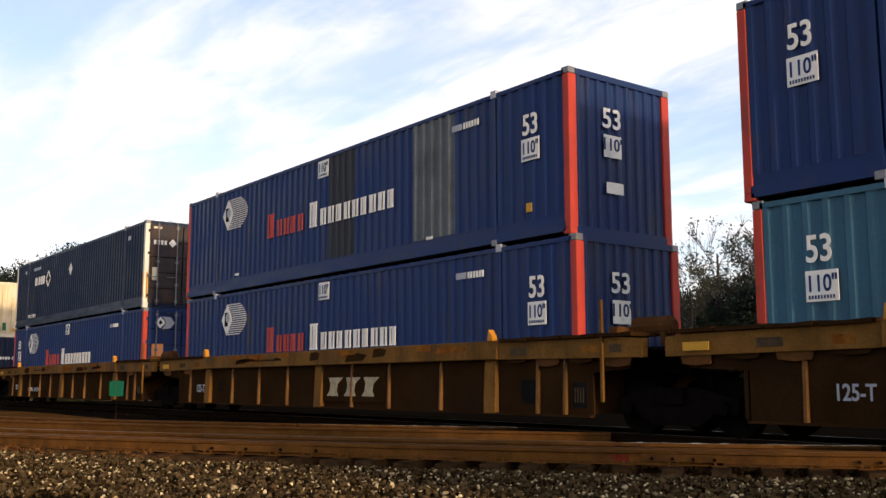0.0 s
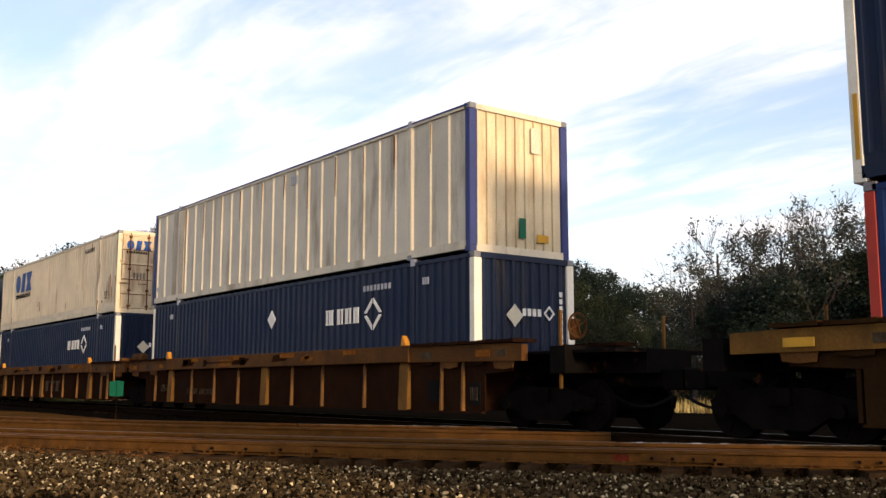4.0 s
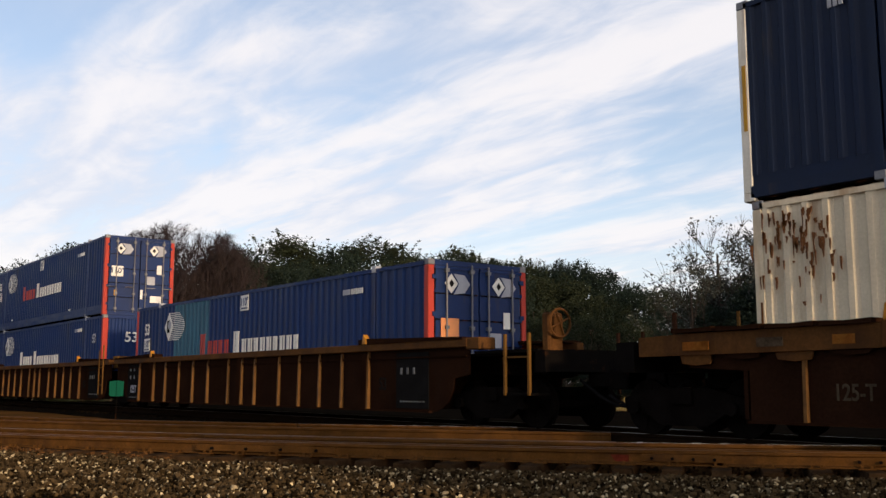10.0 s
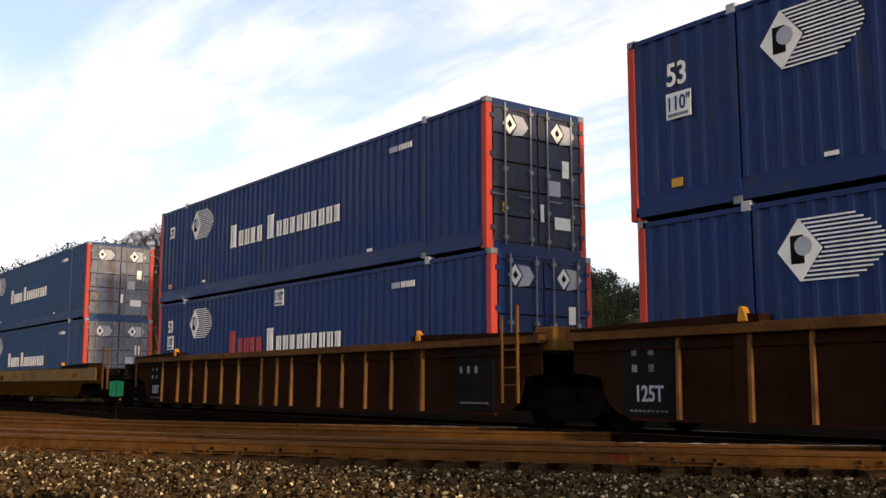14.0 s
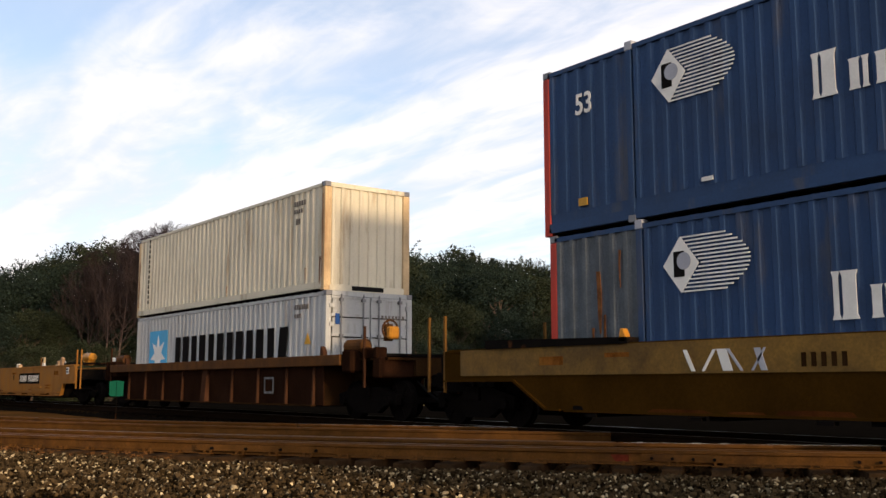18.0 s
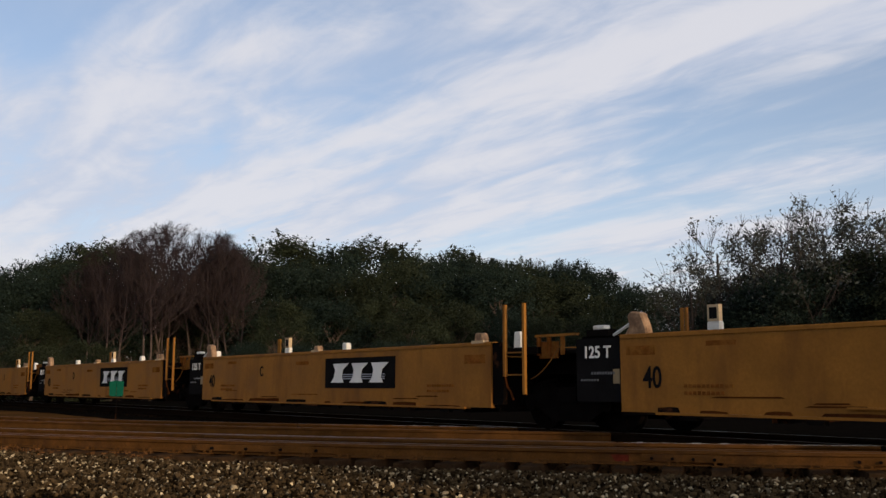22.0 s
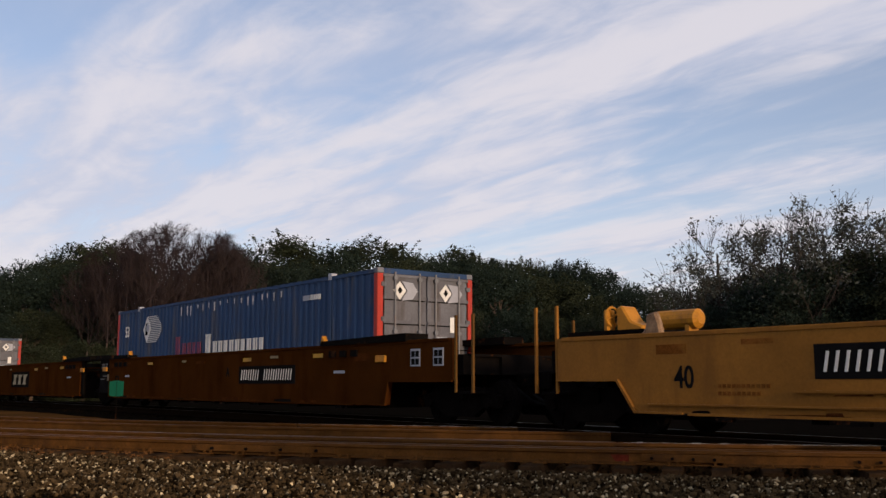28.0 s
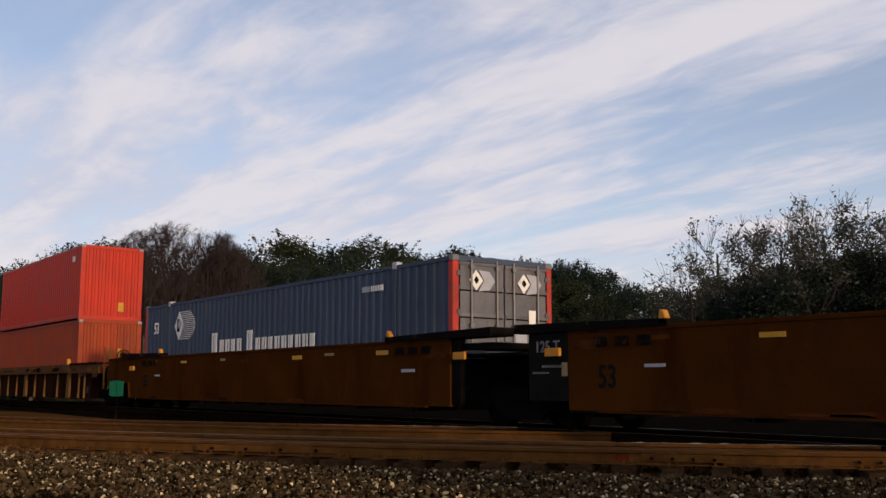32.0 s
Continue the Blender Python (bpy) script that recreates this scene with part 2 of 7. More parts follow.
M["white_mark"] = surface("white_marking_paint", (0.62, 0.61, 0.58), 0.6, 0, 0.1, 2.0, (0.20, 0.22, 0.30), 0.12)
M["grey_mark"] = surface("faded_marking_paint", (0.30, 0.31, 0.35), 0.6, 0, 0.12, 2.0)
M["dim_mark"] = surface("worn_marking_paint", (0.13, 0.13, 0.135), 0.7, 0, 0.35, 6.0, (0.03, 0.028, 0.026), 0.4)
M["worn_sign"] = surface("worn_cream_sign_paint", (0.30, 0.255, 0.17), 0.7, 0, 0.3, 5.0, (0.06, 0.035, 0.02), 0.32)
M["ink_mark"] = surface("faded_dark_stencil_paint", (0.11, 0.095, 0.085), 0.7, 0, 0.3, 5.0, (0.30, 0.25, 0.18), 0.3, spec=0.05)
M["faint_mark"] = surface("grimed_marking_paint", (0.055, 0.040, 0.026), 0.8, 0, 0.4, 6.0, (0.02, 0.014, 0.009), 0.45, spec=0.0)
M["red_mark"] = surface("red_marking_paint", (0.31, 0.040, 0.032), 0.6, 0, 0.15, 2.0, (0.05, 0.04, 0.10), 0.2)
M["red_faint"] = surface("worn_red_marking_paint", (0.16, 0.035, 0.06), 0.6, 0, 0.3, 6.0, (0.02, 0.035, 0.16), 0.4)
M["blue_mark"] = surface("deep_blue_marking_paint", (0.012, 0.055, 0.20), 0.6, 0, 0.12, 2.0)
M["sky_mark"] = surface("light_blue_marking_paint", (0.06, 0.30, 0.52), 0.6, 0, 0.1, 2.0)
M["yellow_mark"] = surface("yellow_marking", (0.40, 0.215, 0.02), 0.5, 0, 0.15, 2.0, GRIME, 0.1)
M["orange_mark"] = surface("orange_placard", (0.62, 0.25, 0.10), 0.5, 0, 0.1, 2.0)
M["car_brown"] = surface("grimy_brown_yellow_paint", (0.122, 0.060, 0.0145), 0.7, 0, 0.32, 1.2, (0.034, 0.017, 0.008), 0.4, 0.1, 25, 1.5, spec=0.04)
# webs coloured darker than the chords to hold the unlit side's shade
M["car_web"] = surface("grimy_shaded_brown_web_paint", (0.024, 0.0120, 0.0048), 0.75, 0, 0.3, 1.2, (0.018, 0.011, 0.007), 0.3, 0.1, 25, 1.5, spec=0.0)
# lighter than the web: the ribs' sunlit edges are in this colour
M["lit_rib_paint"] = surface("lit_rib_paint", (0.120, 0.056, 0.015), 0.7, 0, 0.3, 2.0, (0.03, 0.016, 0.009), 0.25, 0.1, 25)
M["car_yellow"] = surface("dirty_yellow_paint", (0.225, 0.098, 0.0170), 0.6, 0, 0.18, 1.0, (0.125, 0.050, 0.013), 0.32, 0.06, 25, 1.5, spec=0.05)
M["car_red_brown"] = surface("red_brown_paint", (0.045, 0.0150, 0.0030), 0.7, 0, 0.22, 0.8, (0.022, 0.006, 0.001), 0.32, 0.08, 25, 1.2, spec=0.0)
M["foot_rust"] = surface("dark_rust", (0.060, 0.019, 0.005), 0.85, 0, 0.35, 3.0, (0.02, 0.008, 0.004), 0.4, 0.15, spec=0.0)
M["car_dark"] = surface("dull_red_brown_paint", (0.045, 0.0205, 0.0115), 0.75, 0, 0.3, 1.2, (0.02, 0.010, 0.006), 0.35, 0.1, 25, 1.5, spec=0.0)
M["worn_yellow"] = surface("worn_through_yellow_paint", (0.135, 0.047, 0.010), 0.75, 0, 0.4, 4.0, (0.22, 0.10, 0.02), 0.45, 0.1, spec=0.0)
# rusty web colour, likewise darkened for the shade on the side
M["web_rust"] = surface("rusty_shaded_maroon_web_paint", (0.0170, 0.0074, 0.0040), 0.75, 0, 0.35, 1.2, (0.018, 0.009, 0.006), 0.32, 0.1, 25, 1.5, spec=0.0)
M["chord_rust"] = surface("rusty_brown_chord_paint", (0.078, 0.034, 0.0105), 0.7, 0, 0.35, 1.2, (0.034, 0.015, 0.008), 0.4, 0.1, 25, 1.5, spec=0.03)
M["scuffed_bracket"] = surface("scuffed_bracket_paint", (0.24, 0.15, 0.085), 0.75, 0, 0.35, 6.0, (0.08, 0.04, 0.02), 0.4, 0.1)
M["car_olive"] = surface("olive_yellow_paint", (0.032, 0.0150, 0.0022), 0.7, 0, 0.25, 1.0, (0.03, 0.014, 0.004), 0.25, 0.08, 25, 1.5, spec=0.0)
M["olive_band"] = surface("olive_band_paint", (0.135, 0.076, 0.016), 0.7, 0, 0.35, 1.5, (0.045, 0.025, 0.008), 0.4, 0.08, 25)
M["bright_yellow"] = surface("safety_yellow_paint", (0.40, 0.17, 0.015), 0.5, 0, 0.2, 3.0, GRIME, 0.15)
M["rail_side"] = surface("rusty_rail_steel", (0.080, 0.036, 0.0100), 0.8, 0.1, 0.3, 4.0, (0.035, 0.018, 0.01), 0.3, 0.15, spec=0.0)
M["rail_top"] = surface("polished_rail_steel", (0.55, 0.54, 0.53), 0.22, 1.0, 0.1, 4.0)
M["worn_top"] = surface("worn_rail_head", (0.17, 0.12, 0.085), 0.40, 0.7, 0.3, 4.0, (0.055, 0.027, 0.012), 0.35)
# dull dark head colour stands in for the train's shade on it
M["main_top"] = surface("shade_dulled_rail_head", (0.075, 0.066, 0.058), 0.42, 0.8, 0.3, 4.0)
M["rail_dull"] = surface("brown_rail_head_steel", (0.080, 0.040, 0.017), 0.55, 0.3, 0.2, 4.0)
M["tie"] = surface("weathered_tie_timber", (0.038, 0.022, 0.011), 0.9, 0, 0.35, 3.0, (0.02, 0.014, 0.009), 0.3, 0.3, 30, spec=0.0)
M["stone"] = surface("ballast_stone", (0.041, 0.0270, 0.0130), 0.9, 0, 0.25, 6.0, None, 0, 0.2, 60, 0, 0.9, spec=0.0)
M["yellow_stone"] = surface("pale_yellow_stone", (0.30, 0.26, 0.11), 0.9, 0, 0.2, 8.0, None, 0, 0.2, 60)
M["rusty_stone"] = surface("rust_stained_stone", (0.080, 0.037, 0.013), 0.9, 0, 0.3, 6.0, None, 0, 0.2, 60, 0, 0.7, spec=0.0)
# near-black, so the shade round the trucks sits in the colour
M["truck_steel"] = surface("shade_black_truck_steel", (0.005, 0.004, 0.0035), 0.8, 0.0, 0.35, 3.0, None, 0, 0.12, spec=0.0)
M["bed"] = surface("ballast_bed", (0.022, 0.0145, 0.008), 0.95, 0, 0.6, 18.0, (0.018, 0.013, 0.009), 0.4, 0.5, 45, spec=0.0)
M["rusty_bed"] = surface("rust_brown_ballast_bed", (0.088, 0.041, 0.013), 0.95, 0, 0.5, 2.2, (0.026, 0.014, 0.007), 0.42, 0.5, 30, spec=0.0)
# near-black sleepers, rails and bed: the train's shade is put into their colour
M["shaded_tie"] = surface("shade_dark_tie_timber", (0.008, 0.0055, 0.0035), 0.95, 0, 0.35, 3.0, None, 0, 0.3, 30, spec=0.0)
M["shaded_rail"] = surface("shade_dark_rail_steel", (0.012, 0.007, 0.004), 0.8, 0.1, 0.3, 4.0, None, 0, 0.15, spec=0.0)
M["shaded_ballast"] = surface("shade_dark_ballast", (0.006, 0.0048, 0.0035), 0.95, 0, 0.4, 6.0, (0.006, 0.005, 0.004), 0.3, 0.4, 30, spec=0.0)
M["soil"] = surface("sandy_soil", (0.090, 0.042, 0.012), 0.95, 0, 0.35, 0.5, (0.06, 0.036, 0.015), 0.35, 0.4, 12, spec=0.0)
M["dry_grass"] = surface("dry_straw_grass", (0.30, 0.235, 0.095), 0.9, 0, 0.3, 1.5, None, 0, 0, 20, 0, 0.5, 0.05)
M["green_sign"] = surface("green_marker_sheet", (0.004, 0.080, 0.043), 0.5, 0, 0.12, 3.0)
M["bark"] = surface("grey_brown_bark", (0.09, 0.065, 0.05), 0.95, 0, 0.3, 3.0, None, 0, 0.3)
M["slim_bark"] = surface("slender_trunk_bark", (0.062, 0.047, 0.039), 0.95, 0, 0.3, 3.0, None, 0, 0.3, spec=0.0)
M["bare"] = surface("pinkish_grey_twigs", (0.029, 0.020, 0.0195), 0.95, 0, 0.2, 3.0, None, 0, 0.0)
# leaf colours made bluer and paler to hold the haze over the wood
M["leaf_a"] = surface("dark_green_foliage", (0.0165, 0.0250, 0.0185), 0.8, 0, 0.35, 0.25, None, 0, 0, 8, 0, 0.5, 0.05)
M["leaf_b"] = surface("olive_foliage", (0.0245, 0.0300, 0.0160), 0.8, 0, 0.35, 0.25, None, 0, 0, 8, 0, 0.5, 0.05)
M["leaf_c"] = surface("hazed_late_autumn_foliage", (0.058, 0.064, 0.056), 0.8, 0, 0.3, 0.35, None, 0, 0, 8, 0, 0.6, 0.05)
M["dark_bark"] = surface("dark_bark", (0.045, 0.037, 0.033), 0.95, 0, 0.3, 3.0, None, 0, 0.3, spec=0.0)
M["dull_red"] = surface("dull_red_spot_paint", (0.075, 0.014, 0.008), 0.8, 0, 0.3, 12.0, (0.03, 0.012, 0.006), 0.3, spec=0.0)


# ---- mesh helpers ----
def box(bm, x0, x1, y0, y1, z0, z1):
    vs = [bm.verts.new(c) for c in ((x0, y0, z0), (x1, y0, z0), (x1, y1, z0), (x0, y1, z0), (x0, y0, z1), (x1, y0, z1), (x1, y1, z1), (x0, y1, z1))]
    for f in ((3, 2, 1, 0), (4, 5, 6, 7), (0, 1, 5, 4), (1, 2, 6, 5), (2, 3, 7, 6), (3, 0, 4, 7)):
        bm.faces.new([vs[i] for i in f])


def prism(bm, outline, a0, a1, axis="y"):
    """A polygon pulled along an axis: outline in (x, z) for y, in (y, z) for x, in (x, y) for z."""
    def at(p, a):
        return (p[0], a, p[1]) if axis == "y" else (a, p[0], p[1]) if axis == "x" else (p[0], p[1], a)
    lo, hi = [bm.verts.new(at(p, a0)) for p in outline], [bm.verts.new(at(p, a1)) for p in outline]
    n = len(outline)
    bm.faces.new(lo)
    bm.faces.new(hi[::-1])
    for i in range(n):
        bm.faces.new([lo[i], hi[i], hi[(i + 1) % n], lo[(i + 1) % n]])


def tube(bm, p0, p1, r0, r1=None, seg=8, caps=True):
    p0, p1 = Vector(p0), Vector(p1)
    r1 = r0 if r1 is None else r1
    q = (p1 - p0).to_track_quat("Z", "Y")
    ring = [q @ Vector((math.cos(2 * math.pi * i / seg), math.sin(2 * math.pi * i / seg), 0)) for i in range(seg)]
    lo, hi = [bm.verts.new(p0 + v * r0) for v in ring], [bm.verts.new(p1 + v * r1) for v in ring]
    for i in range(seg):
        bm.faces.new([lo[i], lo[(i + 1) % seg], hi[(i + 1) % seg], hi[i]])
    if caps:
        bm.faces.new(lo[::-1])
        bm.faces.new(hi)


def pipe(bm, pts, r, seg=6, closed=False):
    """A round bar along a bent line, one continuous skin."""
    pts = [Vector(p) for p in pts]
    n = len(pts)
    rings = []
    for i, p in enumerate(pts):
        a = pts[(i - 1) % n] if closed or i else p
        b = pts[(i + 1) % n] if closed or i < n - 1 else p
        d = (b - a).normalized()
        side = d.cross(Vector((0, 0, 1)) if abs(d.z) < 0.9 else Vector((1, 0, 0))).normalized()
        if closed:
            mid = sum(pts, Vector()) / n
            side = (p - mid).normalized()
        up = side.cross(d).normalized()
        rings.append([bm.verts.new(p + (side * math.cos(2 * math.pi * k / seg) + up * math.sin(2 * math.pi * k / seg)) * r) for k in range(seg)])
    pairs = list(zip(rings, rings[1:])) + ([(rings[-1], rings[0])] if closed else [])
    for p, q in pairs:
        for k in range(seg):
            bm.faces.new([p[k], p[(k + 1) % seg], q[(k + 1) % seg], q[k]])
    if not closed:
        bm.faces.new(rings[0][::-1])
        bm.faces.new(rings[-1])


def finish(bm, bevel=0.0):
    bmesh.ops.recalc_face_normals(bm, faces=bm.faces)
    if bevel:
        bmesh.ops.bevel(bm, geom=list(bm.edges), offset=bevel, segments=1, affect="EDGES", clamp_overlap=True)


def part(name, bm, material, parent, label="", bevel=0.0, at=None):
    """Links a bmesh (or a ready mesh) as one mesh object under a thing or a part."""
    if isinstance(bm, bpy.types.Mesh):
        me = bm
    else:
        finish(bm, bevel)
        me = bpy.data.meshes.new(name)
        bm.to_mesh(me)
        bm.free()
    if not me.materials:
        me.materials.append(M[material])
    ob = new(name, me)
    ob.parent = parent
    if at is not None:
        ob.matrix_basis = at
    if label:
        tagged(ob, label)
    return ob


def boxes(*bs):
    bm = bmesh.new()
    for b in bs:
        box(bm, *b)
    return bm


def block(name, material, parent, x0, x1, y0, y1, z0, z1, label="", bevel=0.0):
    return part(name, boxes((x0, x1, y0, y1, z0, z1)), material, parent, label, bevel)


def thing(name, label, category, group="", m=None):
    ob = new(name)
    ob.empty_display_size = 0.2
    if m is not None:
        ob.matrix_basis = m
    return tagged(ob, label, category, group)


LETTERS = {}


def letters(body, height, material):
    """A mesh of readable characters, standing in the plane of x and z and facing -y, its foot in the origin's middle."""
    key = (body, height, material)
    if key not in LETTERS:
        cu = bpy.data.curves.new("letters", "FONT")
        cu.body, cu.size, cu.extrude, cu.align_x, cu.offset = body, height * 1.38, 0.004, "CENTER", height * 0.022
        tmp = new("letters", cu)
        bpy.context.view_layer.update()
        me = bpy.data.meshes.new_from_object(tmp)
        bpy.data.objects.remove(tmp)
        me.transform(Matrix.Rotation(radians(90), 4, "X"))
        me.materials.clear()
        me.materials.append(M[material])
        LETTERS[key] = me
    return LETTERS[key]


def write(parent, body, height, material, x, z, face, width=0.8, name="marking"):
    ob = part(name, letters(body, height, material), material, parent, at=pose(x, face, z) @ Matrix.Diagonal((width, 1, 1, 1)))
    return ob


def write_end(parent, body, height, material, y, z, face, name="marking"):
    return part(name, letters(body, height, material), material, parent, at=pose(face, y, z, 0, 0, 90))


# ---- shipping containers ----
def corrugated(x0, x1, z0, z1, pitch, depth, share=(0.40, 0.12, 0.36, 0.12)):
    """Pressed sheet in the plane of x and z: outer flat, slope, inner flat, slope; y = 0 is the outer face."""
    n = max(1, round((x1 - x0) / pitch))
    step = (x1 - x0) / n
    line = []
    for i in range(n):
        a = x0 + i * step
        line += [(a, depth), (a + share[3] * step * 0.5, 0), (a + (share[3] * 0.5 + share[0]) * step, 0), (a + (share[3] * 0.5 + share[0] + share[1]) * step, depth)]
    line.append((x1, depth))
    vs = [(x, y, z) for x, y in line for z in (z0, z1)]
    fs = [(2 * i, 2 * i + 2, 2 * i + 3, 2 * i + 1) for i in range(len(line) - 1)]
    return vs, fs


def sheet_mesh(name, strips, material):
    vs, fs = [], []
    for v, f in strips:
        o = len(vs)
        vs += v
        fs += [tuple(i + o for i in q) for q in f]
    me = bpy.data.meshes.new(name)
    me.from_pydata(vs, [], fs)
    me.materials.append(M[material])
    return me


def doors(c, L, W, H, body, side, rod="steel"):
    """Two door leaves with pressed panels, lock rods and hinges on the end at side * L / 2."""
    x = side * L / 2
    for k in (-1, 1):
        ya, yb = sorted((k * 0.02, k * (W / 2 - 0.14)))
        leaf = part("door", boxes((min(x, x - side * 0.06), max(x, x - side * 0.06), ya, yb, 0.16, H - 0.13)), body, c)
        bm = bmesh.new()
        zs = [0.16 + i * (H - 0.29) / 5 for i in range(6)]
        for i in range(5):       # raised frames round five pressed fields
            box(bm, *sorted((x, x + side * 0.022)), ya, yb, zs[i] - 0.02 if i else zs[i], zs[i] + 0.05)
        box(bm, *sorted((x, x + side * 0.022)), ya, yb, zs[5] - 0.06, zs[5])
        part("door_rib", bm, body, leaf)
        bm = bmesh.new()
        for i in range(1, 5):    # dark strips standing for the shade below each rib; rust-coloured on cream doors
            box(bm, *sorted((x, x + side * 0.012)), ya + 0.03, yb - 0.03, zs[i] - 0.045, zs[i] - 0.02)
        tagged(part("door_groove", bm, "rust_run" if rod != "steel" else "dark_steel", leaf), kind="stuff")
        bm = bmesh.new()
        for yy in (k * 0.22, k * (W / 4 + 0.22)):
            tube(bm, (x + side * 0.05, yy, 0.10), (x + side * 0.05, yy, H - 0.08), 0.019, seg=6)
            for z in (0.2, 0.75, 1.5, H - 0.25):
                box(bm, *sorted((x, x + side * 0.08)), yy - 0.045, yy + 0.045, z, z + 0.07)
        part("lock_rod", bm, rod, leaf)
        bm = bmesh.new()
        for yy in (k * 0.22, k * (W / 4 + 0.22)):
            tube(bm, (x + side * 0.085, yy, 1.02), (x + side * 0.085, yy + k * 0.34, 1.02), 0.014, seg=5)
        part("lock_handle", bm, rod, leaf)
        bm = bmesh.new()
        for z in (0.35, 1.0, 1.75, H - 0.4):
            box(bm, *sorted((x, x + side * 0.03)), k * (W / 2 - 0.15) - 0.06, k * (W / 2 - 0.15) + 0.06, z, z + 0.09)
        tagged(part("hinge", bm, body, leaf), kind="stuff")


def container(label, L, W, H, body, post, lead="panel", trail="panel", pitch=0.28, depth=0.036, share=(0.26, 0.22, 0.30, 0.22),
              lead_body=None, trail_body=None, group="", rail=None, strips=None, skirt=True):
    """A box of pressed sheet with rails, posts and corner castings; lies along x, its floor at z = 0, doors on the ends named so."""
    c = thing("shipping_container", label, "shipping container", group)
    rail = rail or body
    stops = [-L / 2 + 0.13, L / 2 - 0.13]
    if L > 14:
        stops = [-L / 2 + 0.13, -6.16, -6.03, 6.03, 6.16, L / 2 - 0.13]
    skirt = skirt and L > 14
    runs = strips or [(stops[i], stops[i + 1], pitch) for i in range(0, len(stops), 2)]
    strips = [corrugated(p, q, 0.36 if skirt else 0.20, H - 0.09, w, depth, share) for p, q, w in runs]
    me = sheet_mesh("side_panel", strips, body)
    for k in (-1, 1):
        part("side_panel", me, body, c, at=pose(0, k * (W / 2 - 0.008), 0, 0, 0, 0 if k < 0 else 180))
    me = sheet_mesh("roof", [corrugated(-L / 2 + 0.1, L / 2 - 0.1, -W / 2 + 0.05, W / 2 - 0.05, 0.4, 0.02)], body)
    part("roof", me, body, c, at=pose(0, 0, H - 0.012, -90, 0, 0))
    block("floor", "dark_steel", c, -L / 2 + 0.1, L / 2 - 0.1, -W / 2 + 0.06, W / 2 - 0.06, 0.03, 0.18)
    for k in (-1, 1):
        y0, y1 = sorted((k * W / 2, k * (W / 2 - 0.07)))
        block("top_rail", rail, c, -L / 2 + 0.12, L / 2 - 0.12, y0, y1, H - 0.11, H - 0.035)
        block("bottom_rail", rail, c, -L / 2 + 0.12, L / 2 - 0.12, y0, y1, 0.05, 0.21)
        if skirt:
            block("skirt", body, c, -L / 2 + 0.14, L / 2 - 0.14, *sorted((k * (W / 2 - 0.022), k * (W / 2 - 0.05))), 0.20, 0.37)
        for s in (-1, 1):
            x0, x1 = sorted((s * L / 2, s * (L / 2 - 0.15)))
            yy = sorted((k * W / 2, k * (W / 2 - 0.19)))
            block("corner_post", post, c, x0, x1, *yy, 0.11, H - 0.12, bevel=0.012)
            for z in (0.0, H - 0.118):
                block("corner_casting", "steel" if z else post, c, s * L / 2 - (0.18 if s > 0 else 0), s * L / 2 + (0.18 if s < 0 else 0), *sorted((k * W / 2, k * (W / 2 - 0.165))), z, z + 0.118, bevel=0.01)
            if L > 14:
                block("lift_post", body, c, s * 6.096 - 0.055, s * 6.096 + 0.055, *sorted((k * (W / 2 + 0.004), k * (W / 2 - 0.08))), 0.12, H - 0.12)
                for z in (0.0, H - 0.118):
                    block("lift_casting", "grey_mark" if z else "steel", c, s * 6.096 - 0.08, s * 6.096 + 0.08, *sorted((k * (W / 2 + 0.006), k * (W / 2 - 0.15))), z, z + (0.15 if z else 0.118), bevel=0.01)
    for s, kind, colour in ((1, lead, lead_body or body), (-1, trail, trail_body or body)):
        block("end_sill", rail, c, *sorted((s * L / 2, s * (L / 2 - 0.12))), -W / 2 + 0.165, W / 2 - 0.165, 0.0, 0.15)
        block("end_header", rail, c, *sorted((s * L / 2, s * (L / 2 - 0.12))), -W / 2 + 0.165, W / 2 - 0.165, H - 0.12, H - 0.01)
        if kind == "doors":
            doors(c, L, W, H, colour, s, "rust_run" if colour == "cream_door" else "steel")
        else:
            me = sheet_mesh("end_panel", [corrugated(-W / 2 + 0.19, W / 2 - 0.19, 0.15, H - 0.12, 0.25, 0.04, share)], colour)
            part("end_panel", me, colour, c, at=pose(s * (L / 2 - 0.012), 0, 0, 0, 0, 90 * s))
    return c


def bars(c, material, x0, x1, z0, z1, face, n, fill=0.6, name="marking"):
    """A row of n plain bars, for writing that cannot be read."""
    step = (x1 - x0) / n
    ob = part(name, boxes(*[(x0 + i * step, x0 + (i + fill) * step, face - 0.004, face + 0.008, z0, z1) for i in range(n)]), material, c)
    return tagged(ob, kind="stuff") if n > 1 else ob


def word_shapes(c, material, x0, x1, z0, z1, face, n, tall=1.0, name="lettering_shape"):
    """A company's lettering as plain upright slabs: a stout and a slim one for each sign, the first pair taller."""
    bm = bmesh.new()
    step = (x1 - x0) / (n + 0.5)
    x = x0
    for i in range(n):
        w = step * (1.45 if i == 0 else 1.0)
        h = (z1 - z0) * (tall if i == 0 else 1.0)
        stout, slim = ((0.06, 0.40), (0.56, 0.74)) if i % 3 else ((0.30, 0.66), (0.06, 0.20))
        for p, q in (stout, slim):
            m = 0.05 * w
            prism(bm, [(x + p * w - m, z0), (x + q * w + m, z0), (x + q * w, z0 + 0.12 * h), (x + q * w, z0 + 0.88 * h), (x + q * w + m, z0 + h), (x + p * w - m, z0 + h), (x + p * w, z0 + 0.88 * h), (x + p * w, z0 + 0.12 * h)],
                  face - 0.004, face + 0.008)
        x += w
    return tagged(part(name, bm, material, c), kind="stuff")


